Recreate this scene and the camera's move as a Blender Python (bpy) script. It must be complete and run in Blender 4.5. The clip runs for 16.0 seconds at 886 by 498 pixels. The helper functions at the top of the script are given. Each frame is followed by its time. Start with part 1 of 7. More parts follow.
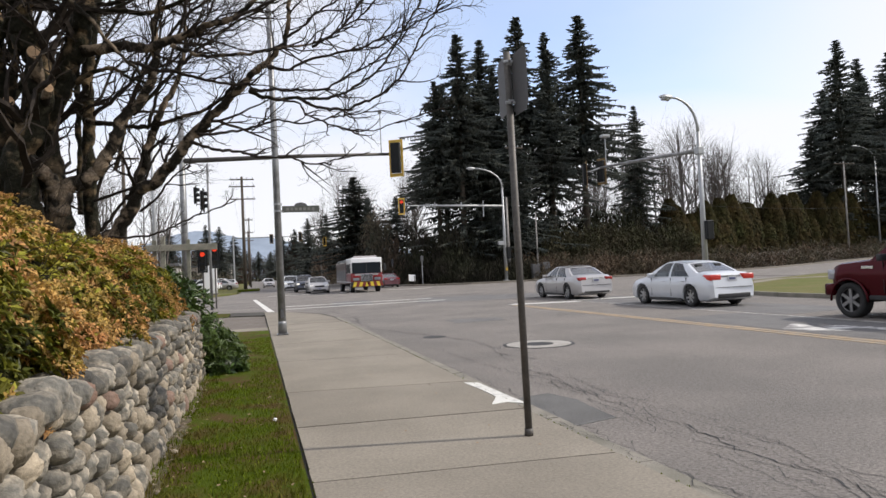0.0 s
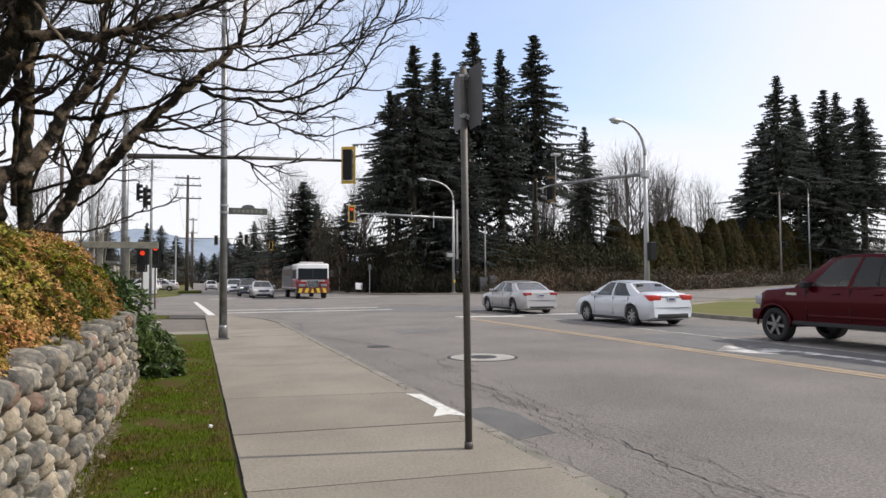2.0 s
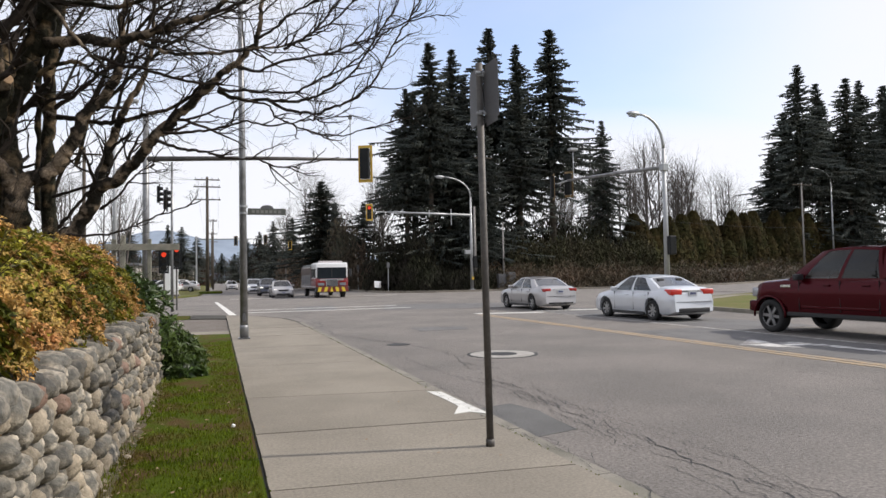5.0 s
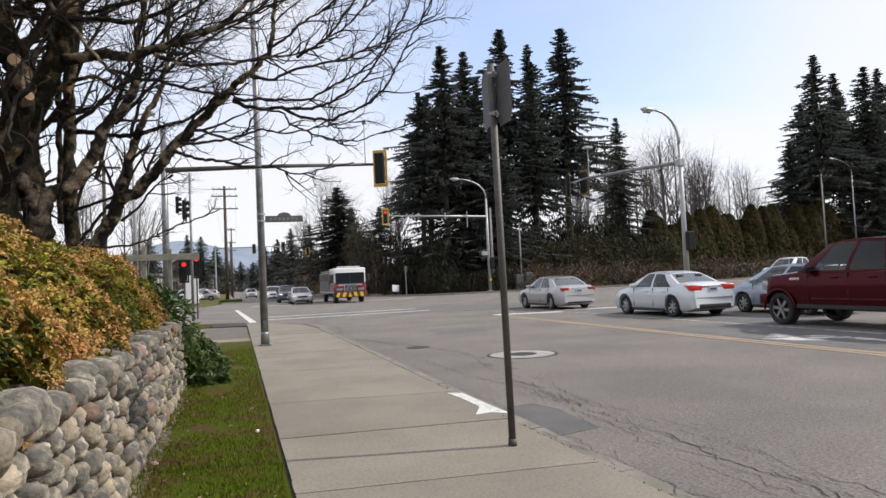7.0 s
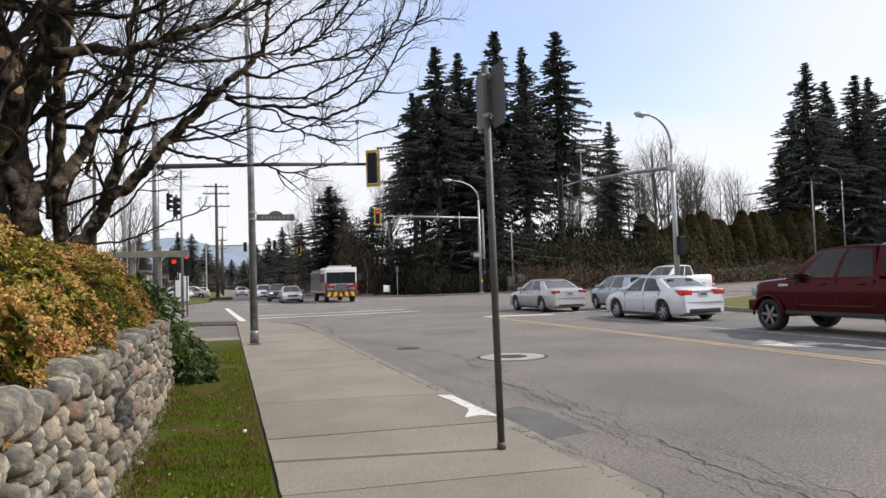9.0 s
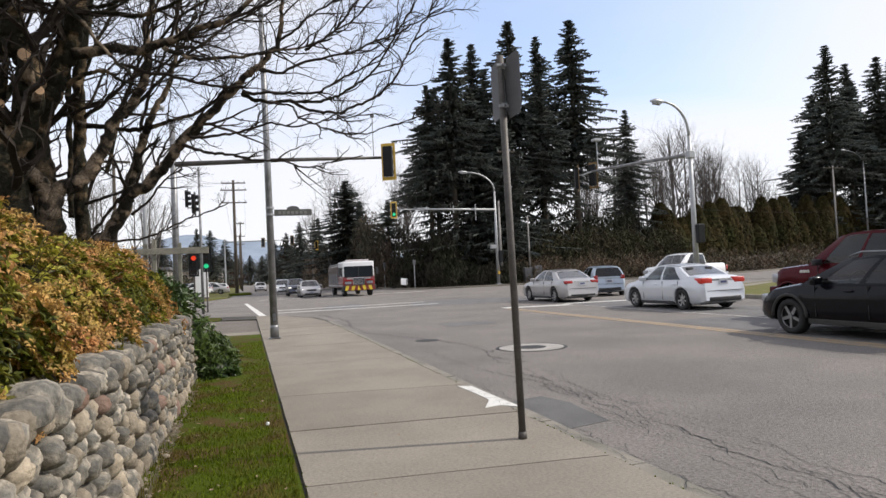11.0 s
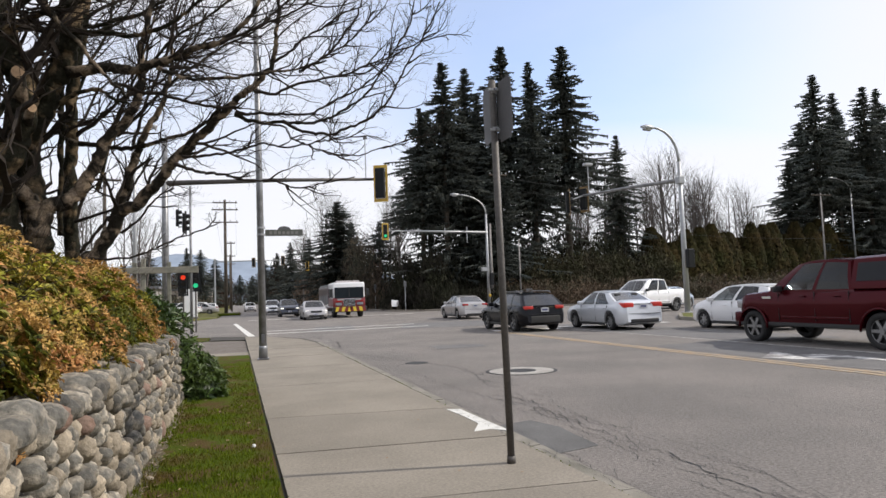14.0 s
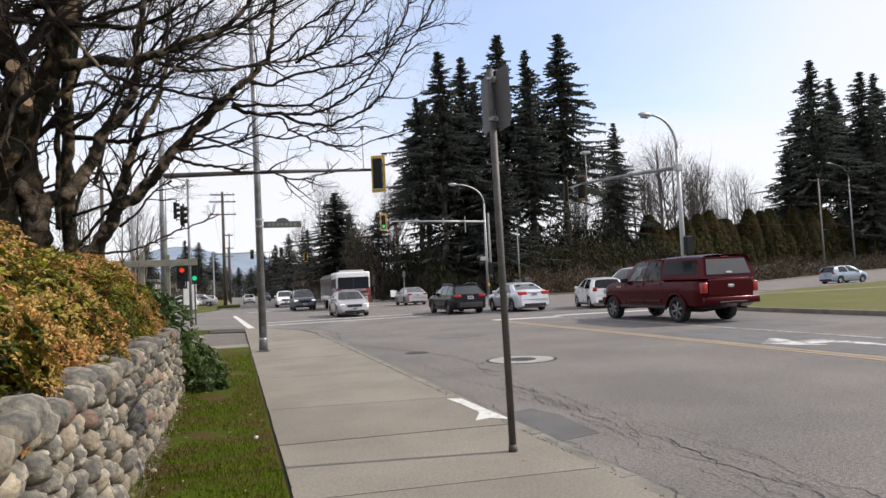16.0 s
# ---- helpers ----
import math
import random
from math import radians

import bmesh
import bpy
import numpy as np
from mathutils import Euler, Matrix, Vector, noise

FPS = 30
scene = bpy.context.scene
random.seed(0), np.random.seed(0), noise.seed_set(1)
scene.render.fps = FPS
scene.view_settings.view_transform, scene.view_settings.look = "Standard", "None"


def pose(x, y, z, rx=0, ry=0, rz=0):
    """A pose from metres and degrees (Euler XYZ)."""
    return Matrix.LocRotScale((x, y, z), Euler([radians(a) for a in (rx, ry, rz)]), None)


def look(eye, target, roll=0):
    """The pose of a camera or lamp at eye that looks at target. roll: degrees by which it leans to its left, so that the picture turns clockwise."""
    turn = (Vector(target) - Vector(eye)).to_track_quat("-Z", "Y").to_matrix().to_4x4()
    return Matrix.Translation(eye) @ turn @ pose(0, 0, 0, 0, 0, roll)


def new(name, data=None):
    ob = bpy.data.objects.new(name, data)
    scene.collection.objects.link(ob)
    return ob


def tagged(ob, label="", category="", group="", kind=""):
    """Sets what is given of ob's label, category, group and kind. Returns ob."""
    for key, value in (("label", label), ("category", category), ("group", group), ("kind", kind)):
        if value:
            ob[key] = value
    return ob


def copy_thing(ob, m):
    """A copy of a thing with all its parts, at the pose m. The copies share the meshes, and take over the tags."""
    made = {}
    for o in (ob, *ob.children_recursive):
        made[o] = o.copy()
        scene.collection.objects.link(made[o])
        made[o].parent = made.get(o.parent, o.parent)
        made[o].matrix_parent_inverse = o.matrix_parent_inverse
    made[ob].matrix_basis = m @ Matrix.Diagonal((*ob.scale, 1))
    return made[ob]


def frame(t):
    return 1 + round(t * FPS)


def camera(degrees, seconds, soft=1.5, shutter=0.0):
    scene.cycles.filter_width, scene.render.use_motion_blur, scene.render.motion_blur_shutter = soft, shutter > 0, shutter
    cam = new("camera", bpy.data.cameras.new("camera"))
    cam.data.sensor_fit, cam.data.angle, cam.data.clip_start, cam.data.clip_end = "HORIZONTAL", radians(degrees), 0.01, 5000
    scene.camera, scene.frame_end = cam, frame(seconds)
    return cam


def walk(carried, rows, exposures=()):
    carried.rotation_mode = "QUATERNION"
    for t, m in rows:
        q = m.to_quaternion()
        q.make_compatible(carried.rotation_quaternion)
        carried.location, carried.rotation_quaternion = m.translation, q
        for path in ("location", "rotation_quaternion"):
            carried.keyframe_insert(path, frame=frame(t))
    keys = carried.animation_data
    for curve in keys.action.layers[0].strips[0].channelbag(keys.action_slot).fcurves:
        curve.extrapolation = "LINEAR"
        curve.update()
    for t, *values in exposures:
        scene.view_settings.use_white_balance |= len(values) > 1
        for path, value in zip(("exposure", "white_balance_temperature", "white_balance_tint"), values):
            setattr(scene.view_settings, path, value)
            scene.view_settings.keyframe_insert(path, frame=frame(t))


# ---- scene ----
cam = camera(67.2, 16.0, soft=1.5)
# seconds, x, y, height over the eye's mean, yaw, pitch, lean
EYE = 1.42
PATH = (
    (0, 0.002, -0.001, -0.002, -15.77, 1.78, 2.68),
    (0.5, 0.011, 0.013, 0.005, -16.29, 2.43, 1.63),
    (1, 0.009, 0.017, 0.004, -15.70, 2.58, 1.67),
    (1.5, 0.001, 0.002, 0.002, -16.82, 2.74, 0.79),
    (2, 0.005, -0.002, 0.001, -20.26, 2.57, 0.28),
    (2.5, 0.003, -0.000, 0.004, -20.51, 1.25, 0.86),
    (3, 0.003, -0.002, 0.005, -20.27, 2.00, 0.54),
    (3.5, 0.009, 0.003, 0.001, -19.73, 1.87, 2.10),
    (4, 0.010, 0.012, 0.005, -19.27, 2.26, 0.76),
    (6.3, -0.006, -0.004, 0.006, -17.73, 2.51, 1.78),
    (6.5, -0.003, -0.007, 0.003, -17.33, 2.75, 1.54),
    (7, -0.005, -0.014, -0.005, -17.17, 2.61, 2.63),
    (7.5, -0.000, -0.000, -0.000, -16.30, 2.10, 2.10),
    (8, 0.012, 0.015, 0.005, -16.84, 2.38, 2.17),
    (8.5, 0.007, 0.006, 0.004, -17.45, 2.62, 1.94),
    (9, 0.006, 0.010, 0.003, -17.91, 2.66, 1.81),
    (9.2, 0.005, 0.006, 0.004, -16.84, 2.73, 2.02),
    (11.3, -0.012, 0.003, -0.007, -16.46, 2.04, 2.74),
    (11.5, -0.013, 0.001, -0.001, -16.61, 2.28, 2.52),
    (12, -0.011, -0.003, -0.005, -16.54, 2.87, 2.43),
    (12.5, -0.009, 0.000, -0.000, -17.43, 2.73, 1.95),
    (13, -0.010, -0.004, -0.005, -16.72, 2.71, 2.29),
    (13.5, -0.004, -0.002, -0.003, -16.31, 3.13, 2.11),
    (14, -0.005, -0.004, -0.007, -17.23, 3.93, 2.12),
    (14.5, -0.002, -0.002, -0.002, -16.77, 3.28, 2.47),
    (15, -0.010, -0.004, -0.005, -17.30, 3.43, 2.22),
    (15.5, -0.009, -0.005, -0.005, -17.32, 3.22, 2.22),
    (16, -0.015, -0.002, -0.003, -17.33, 3.05, 2.76),
)
walk(cam, [(t, pose(x, y, EYE + z, 90 + p, r, a)) for t, x, y, z, a, p, r in PATH])

# ---- light: a high thin-cloud spring sky, the sun from the right and a little behind ----
SUN = Vector((0.93, -0.20, 0.80)).normalized()
world = bpy.data.worlds.new("sky")
scene.world = world
world.use_nodes = True
wn, wl = world.node_tree.nodes, world.node_tree.links
wn.clear()
w_out = wn.new("ShaderNodeOutputWorld")
w_bg = wn.new("ShaderNodeBackground")
w_sky = wn.new("ShaderNodeTexSky")
w_sky.sky_type, w_sky.sun_disc = "NISHITA", False
w_sky.sun_elevation = math.asin(SUN.z)
w_sky.sun_rotation = math.atan2(SUN.x, SUN.y)
w_sky.dust_density, w_sky.air_density, w_sky.ozone_density = 1.0, 1.0, 1.0
w_tc = wn.new("ShaderNodeTexCoord")
w_map = wn.new("ShaderNodeMapping")
w_map.inputs["Scale"].default_value = (1.0, 1.0, 2.6)
w_map.inputs["Rotation"].default_value = (0.25, 0.1, 0.6)
w_noise = wn.new("ShaderNodeTexNoise")
w_noise.inputs["Scale"].default_value = 1.5
w_noise.inputs["Detail"].default_value = 7.0
w_noise.inputs["Roughness"].default_value = 0.5
w_ramp = wn.new("ShaderNodeMapRange")
w_ramp.inputs["From Min"].default_value, w_ramp.inputs["From Max"].default_value = 0.36, 0.64
w_ramp.inputs["To Min"].default_value = 0.62
w_ramp.interpolation_type = "SMOOTHSTEP"
w_sep = wn.new("ShaderNodeSeparateXYZ")
w_low = wn.new("ShaderNodeMapRange")  # cloud closes towards the horizon
w_low.inputs["From Min"].default_value, w_low.inputs["From Max"].default_value = 0.17, 0.30
w_low.inputs["To Min"].default_value, w_low.inputs["To Max"].default_value = 1.0, 0.0
w_low.interpolation_type = "SMOOTHSTEP"
w_max = wn.new("ShaderNodeMath")
w_max.operation = "MAXIMUM"
w_mul = wn.new("ShaderNodeMath")
w_mul.operation = "MULTIPLY"
w_mul.inputs[1].default_value = 0.90
w_mix = wn.new("ShaderNodeMix")
w_mix.data_type = "RGBA"
w_mix.inputs["B"].default_value = (7.12, 6.98, 7.18, 1)
wl.new(w_tc.outputs["Generated"], w_map.inputs["Vector"])
wl.new(w_map.outputs["Vector"], w_noise.inputs["Vector"])
wl.new(w_noise.outputs["Fac"], w_ramp.inputs["Value"])
wl.new(w_tc.outputs["Generated"], w_sep.inputs["Vector"])
wl.new(w_sep.outputs["Z"], w_low.inputs["Value"])
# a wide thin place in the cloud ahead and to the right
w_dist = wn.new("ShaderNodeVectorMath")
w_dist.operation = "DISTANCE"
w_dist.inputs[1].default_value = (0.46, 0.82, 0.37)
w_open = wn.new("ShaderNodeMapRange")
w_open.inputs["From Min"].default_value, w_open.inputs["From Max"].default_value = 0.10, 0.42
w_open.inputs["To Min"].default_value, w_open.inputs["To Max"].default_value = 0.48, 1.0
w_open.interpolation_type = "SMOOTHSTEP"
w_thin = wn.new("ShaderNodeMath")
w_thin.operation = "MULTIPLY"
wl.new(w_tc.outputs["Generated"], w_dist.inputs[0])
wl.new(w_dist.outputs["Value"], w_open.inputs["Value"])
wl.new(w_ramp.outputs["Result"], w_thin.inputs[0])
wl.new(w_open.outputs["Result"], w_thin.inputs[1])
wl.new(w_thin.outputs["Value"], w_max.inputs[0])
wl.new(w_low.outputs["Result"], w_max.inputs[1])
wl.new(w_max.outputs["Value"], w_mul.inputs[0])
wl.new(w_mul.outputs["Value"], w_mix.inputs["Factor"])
w_gain = wn.new("ShaderNodeVectorMath")  # thin bright haze over the blue
w_gain.operation = "MULTIPLY"
w_gain.inputs[1].default_value = (1.34, 1.50, 1.74)
wl.new(w_sky.outputs["Color"], w_gain.inputs[0])
wl.new(w_gain.outputs["Vector"], w_mix.inputs["A"])
wl.new(w_mix.outputs["Result"], w_bg.inputs["Color"])
w_bg.inputs["Strength"].default_value = 0.14
wl.new(w_bg.outputs["Background"], w_out.inputs["Surface"])

sun_data = bpy.data.lights.new("sun", "SUN")
sun_data.energy, sun_data.angle, sun_data.color = 3.9, radians(0.9), (1.0, 0.93, 0.84)
sun = new("sun", sun_data)
sun.matrix_world = look(SUN * 100, (0, 0, 0))
scene.view_settings.exposure = 0.0

# ---- materials ----
def mat(name, color, rough=0.6, metal=0.0, var=0.15, scale=3.0, fine=40.0, bump=0.0, bump_scale=60.0, color2=None,
        coat=0.0, spread=(0.35, 0.65), per_object=0.0, per_island=0.0, spec=0.5, grit=(3, 0.5), glow=None, glow_power=0.0, through_light=0.0):
    """Two scales of colour variation, optional second colour in patches, optional fine relief."""
    m = bpy.data.materials.new(name)
    m.use_nodes = True
    n, l = m.node_tree.nodes, m.node_tree.links
    b = n["Principled BSDF"]
    b.inputs["Roughness"].default_value, b.inputs["Metallic"].default_value = rough, metal
    b.inputs["Specular IOR Level"].default_value = spec
    b.inputs["Coat Weight"].default_value, b.inputs["Coat Roughness"].default_value = coat, 0.06
    tc = n.new("ShaderNodeTexCoord")
    big, small = n.new("ShaderNodeTexNoise"), n.new("ShaderNodeTexNoise")
    big.inputs["Scale"].default_value, big.inputs["Detail"].default_value = scale, 5
    small.inputs["Scale"].default_value = fine
    small.inputs["Detail"].default_value, small.inputs["Roughness"].default_value = grit
    for t in (big, small):
        l.new(tc.outputs["Object"], t.inputs["Vector"])
    patch = n.new("ShaderNodeMapRange")
    patch.inputs["From Min"].default_value, patch.inputs["From Max"].default_value = spread
    l.new(big.outputs["Fac"], patch.inputs["Value"])
    mix = n.new("ShaderNodeMix")
    mix.data_type = "RGBA"
    c2 = color2 or [c * (1 - var) for c in color]
    mix.inputs["A"].default_value, mix.inputs["B"].default_value = (*color, 1), (*c2, 1)
    l.new(patch.outputs["Result"], mix.inputs["Factor"])
    grain = n.new("ShaderNodeMapRange")
    grain.inputs["From Min"].default_value, grain.inputs["From Max"].default_value = 0.25, 0.75
    grain.inputs["To Min"].default_value, grain.inputs["To Max"].default_value = 1 - var, 1 + var
    l.new(small.outputs["Fac"], grain.inputs["Value"])
    hsv = n.new("ShaderNodeHueSaturation")
    l.new(mix.outputs["Result"], hsv.inputs["Color"])
    value = grain.outputs["Result"]
    for amount, node, socket in ((per_object, "ShaderNodeObjectInfo", "Random"), (per_island, "ShaderNodeNewGeometry", "Random Per Island")):
        if amount:
            info, span, times = n.new(node), n.new("ShaderNodeMapRange"), n.new("ShaderNodeMath")
            span.inputs["To Min"].default_value, span.inputs["To Max"].default_value = 1 - amount, 1 + amount
            times.operation = "MULTIPLY"
            l.new(info.outputs[socket], span.inputs["Value"])
            l.new(span.outputs["Result"], times.inputs[0])
            l.new(value, times.inputs[1])
            value = times.outputs["Value"]
    l.new(value, hsv.inputs["Value"])
    l.new(hsv.outputs["Color"], b.inputs["Base Color"])
    if bump:
        bn, bt = n.new("ShaderNodeBump"), n.new("ShaderNodeTexNoise")
        bt.inputs["Scale"].default_value, bt.inputs["Detail"].default_value = bump_scale, 4
        bn.inputs["Strength"].default_value, bn.inputs["Distance"].default_value = bump, 0.02
        l.new(tc.outputs["Object"], bt.inputs["Vector"])
        l.new(bt.outputs["Fac"], bn.inputs["Height"])
        l.new(bn.outputs["Normal"], b.inputs["Normal"])
    if glow:
        b.inputs["Emission Color"].default_value, b.inputs["Emission Strength"].default_value = (*glow, 1), glow_power
    if through_light:
        tr, add, out = n.new("ShaderNodeBsdfTranslucent"), n.new("ShaderNodeMixShader"), n["Material Output"]
        l.new(hsv.outputs["Color"], tr.inputs["Color"])
        add.inputs["Fac"].default_value = through_light
        l.new(b.outputs["BSDF"], add.inputs[1])
        l.new(tr.outputs["BSDF"], add.inputs[2])
        l.new(add.outputs["Shader"], out.inputs["Surface"])
    return m


def pane_mat(name, tint, gloss=0.04, least=0.045):
    """A thin sheet of tinted glass: see-through, with a Fresnel gloss."""
    m = bpy.data.materials.new(name)
    m.use_nodes = True
    n, l = m.node_tree.nodes, m.node_tree.links
    n.clear()
    out, mx = n.new("ShaderNodeOutputMaterial"), n.new("ShaderNodeMixShader")
    tr, gl, fr = n.new("ShaderNodeBsdfTransparent"), n.new("ShaderNodeBsdfGlossy"), n.new("ShaderNodeLayerWeight")
    tr.inputs["Color"].default_value = (*tint, 1)
    gl.inputs["Roughness"].default_value = gloss
    fr.inputs["Blend"].default_value = 0.5
    power, span = n.new("ShaderNodeMath"), n.new("ShaderNodeMapRange")
    power.operation = "POWER"
    power.inputs[1].default_value = 3.3
    span.inputs["To Min"].default_value, span.inputs["To Max"].default_value = least, 0.9
    l.new(fr.outputs["Facing"], power.inputs[0])
    l.new(power.outputs["Value"], span.inputs["Value"])
    l.new(span.outputs["Result"], mx.inputs["Fac"])
    l.new(tr.outputs["BSDF"], mx.inputs[1])
    l.new(gl.outputs["BSDF"], mx.inputs[2])
    l.new(mx.outputs["Shader"], out.inputs["Surface"])
    return m


M_WHITE_WORN = mat("worn_white_paint", (0.40, 0.39, 0.37), 0.8, var=0.12, scale=5, fine=60, color2=(0.20, 0.19, 0.18), spread=(0.38, 0.6))
M_ARROW = mat("thin_white_paint", (0.60, 0.585, 0.56), 0.8, var=0.15, scale=3.5, fine=50, color2=(0.18, 0.17, 0.165), spread=(0.42, 0.58))
M_COLLAR = mat("pale_collar_concrete", (0.36, 0.34, 0.31), 0.9, var=0.15, scale=4, fine=60, color2=(0.26, 0.245, 0.22))
M_ASPHALT = mat("asphalt", (0.162, 0.149, 0.137), 0.92, spec=0.3, var=0.72, scale=0.45, fine=34, grit=(7, 0.75), bump=0.8, bump_scale=110, color2=(0.211, 0.191, 0.174))
M_PATCH = mat("patch_asphalt", (0.125, 0.122, 0.118), 0.9, var=0.2, scale=2, fine=120, bump=0.5, bump_scale=160)
M_WORN = mat("worn_asphalt", (0.115, 0.11, 0.108), 0.88, var=0.3, scale=1.2, fine=60, bump=0.5, bump_scale=120, color2=(0.15, 0.145, 0.14))
M_DRIVE = mat("brown_grey_asphalt", (0.115, 0.095, 0.078), 0.92, var=0.5, scale=1.2, fine=12, grit=(8, 0.8), bump=0.5, bump_scale=90, color2=(0.15, 0.13, 0.11))
M_TAR = mat("tar", (0.028, 0.027, 0.026), 0.7, var=0.3)
M_CONCRETE = mat("concrete", (0.246, 0.219, 0.180), 0.92, var=0.30, scale=0.9, fine=42, grit=(6, 0.7), spec=0.25, bump=0.3, bump_scale=170, color2=(0.200, 0.178, 0.146), per_object=0.06)
M_KERB = mat("kerb_concrete", (0.24, 0.22, 0.185), 0.9, var=0.18, scale=2.5, fine=90, bump=0.4, bump_scale=90, color2=(0.16, 0.15, 0.12))
M_JOINT = mat("joint_dirt", (0.05, 0.045, 0.035), 0.95, var=0.3)
M_WHITE = mat("road_paint_white", (0.62, 0.61, 0.57), 0.7, var=0.12, scale=9, fine=60, color2=(0.36, 0.35, 0.33), spread=(0.5, 0.75), bump=0.3, bump_scale=120)
M_YELLOW = mat("road_paint_yellow", (0.34, 0.235, 0.125), 0.75, var=0.15, scale=7, fine=60, color2=(0.235, 0.20, 0.155), spread=(0.35, 0.6), bump=0.5, bump_scale=60)
M_DIRT = mat("dry_leaf_soil", (0.115, 0.085, 0.052), 0.95, var=0.7, scale=5, fine=22, grit=(7, 0.75), bump=1.0, bump_scale=40, color2=(0.06, 0.058, 0.02))
M_SOIL = mat("soil", (0.05, 0.038, 0.026), 0.95, var=0.3, scale=3, fine=40, bump=0.6, bump_scale=50)
M_TURF = mat("turf", (0.058, 0.082, 0.005), 0.95, spec=0.1, var=0.3, scale=2.2, fine=50, bump=0.9, bump_scale=70, color2=(0.085, 0.055, 0.022), spread=(0.45, 0.60))
M_BLADE = mat("grass_blade", (0.098, 0.132, 0.006), 0.85, spec=0.15, var=0.25, scale=2.0, fine=30, color2=(0.12, 0.088, 0.026), spread=(0.48, 0.66), per_island=0.45, through_light=0.3)
M_LAWN = mat("far_lawn", (0.10, 0.112, 0.026), 0.95, var=0.25, scale=0.5, fine=14, bump=0.8, bump_scale=30, color2=(0.135, 0.118, 0.045), spec=0.2)
M_STONE = mat("river_stone", (0.285, 0.248, 0.192), 0.85, var=0.7, scale=9, fine=26, grit=(7, 0.72), bump=1.0, bump_scale=20, color2=(0.085, 0.08, 0.068), spread=(0.38, 0.6), per_object=0.5)
M_STONE_TAN = mat("tan_stone", (0.33, 0.275, 0.20), 0.86, var=0.55, scale=6, fine=26, grit=(7, 0.72), bump=1.0, bump_scale=22, color2=(0.15, 0.125, 0.09), per_object=0.3)
M_STONE_RED = mat("reddish_stone", (0.19, 0.11, 0.075), 0.85, var=0.2, scale=6, fine=45, bump=0.5, bump_scale=40, color2=(0.17, 0.12, 0.095), per_object=0.2)
M_MORTAR = mat("mortar", (0.05, 0.043, 0.034), 0.95, var=0.3, scale=6, fine=60, bump=0.7, bump_scale=50)
M_GALV = mat("galvanised_steel", (0.40, 0.41, 0.42), 0.5, metal=0.55, var=0.12, scale=4, fine=30)
# darker copy of the galvanised steel, with the poles' shaded sides in its colour
M_STEEL = mat("shaded_pole_steel", (0.27, 0.275, 0.28), 0.42, metal=0.55, var=0.15, scale=4, fine=30, color2=(0.16, 0.16, 0.16))
M_SIGNGREY = mat("pale_sign_bar", (0.22, 0.22, 0.20), 0.6)
M_POST = mat("weathered_and_backlit_steel", (0.075, 0.07, 0.064), 0.6, metal=0.35, var=0.2, scale=5, fine=40, color2=(0.11, 0.10, 0.09))
M_SIGNBACK = mat("sign_back", (0.13, 0.13, 0.135), 0.55, metal=0.4, var=0.12, scale=5, fine=30)
M_BLACK = mat("black_plastic", (0.014, 0.015, 0.016), 0.55, var=0.2, spec=0.2)
M_SIGYELLOW = mat("signal_yellow", (0.62, 0.40, 0.05), 0.5, var=0.12, scale=4)
M_WOOD = mat("pole_wood", (0.085, 0.068, 0.052), 0.9, var=0.25, scale=3, fine=40, bump=0.4, bump_scale=40)
M_PALEWOOD = mat("sun_bleached_pole_wood", (0.34, 0.32, 0.30), 0.9, var=0.2, scale=2, fine=30, color2=(0.24, 0.225, 0.21))
M_TIMBER = mat("weathered_timber", (0.27, 0.25, 0.20), 0.9, var=0.2, scale=4, fine=50, color2=(0.17, 0.17, 0.13))
M_WIRE = mat("wire", (0.03, 0.03, 0.03), 0.7)
M_RED_ON = mat("red_lens_lit", (0.5, 0.03, 0.01), 0.4, glow=(1.0, 0.06, 0.015), glow_power=0.75)
M_GREEN_ON = mat("green_lens_lit", (0.02, 0.3, 0.15), 0.4, glow=(0.03, 1.0, 0.42), glow_power=0.55)
M_LENS_OFF = mat("dark_lens", (0.03, 0.025, 0.02), 0.25)
# tan patches on near-black put sunlit flecks and silhouette into the bark colour
M_BARK_DARK = mat("mossy_sun_flecked_bark", (0.17, 0.122, 0.072), 0.95, spec=0.15, var=0.4, scale=4, fine=30, bump=1.0, bump_scale=26, color2=(0.020, 0.019, 0.012), spread=(0.36, 0.48))
M_SIGDULL = mat("dull_signal_edge", (0.20, 0.13, 0.05), 0.7, var=0.2)
# same here: pale patches painted as sunlit spots on dark limbs
M_BARK = mat("sun_flecked_grey_bark", (0.24, 0.185, 0.13), 0.95, spec=0.15, var=0.4, scale=6, fine=40, bump=0.9, bump_scale=35, color2=(0.024, 0.021, 0.016), spread=(0.40, 0.53))
M_TWIG = mat("twig_bark", (0.042, 0.034, 0.028), 0.95, spec=0.15, var=0.3, scale=3, fine=20)
M_CUT = mat("cut_wood", (0.46, 0.30, 0.17), 0.85, var=0.2, scale=14, fine=70)
M_CON_BARK = mat("conifer_bark", (0.085, 0.07, 0.055), 0.92, var=0.3, scale=4, fine=30)
# needle green lifted towards blue-grey to carry distance haze in the colour
M_NEEDLE = mat("hazed_spruce_needles", (0.064, 0.076, 0.070), 0.9, spec=0.1, var=0.3, scale=0.5, fine=4, color2=(0.066, 0.068, 0.056), per_island=0.45, per_object=0.2)
M_CEDAR = mat("cedar_hedge", (0.030, 0.031, 0.011), 0.95, spec=0.08, var=0.3, scale=0.5, fine=4, color2=(0.045, 0.030, 0.012), per_island=0.5, per_object=0.25)
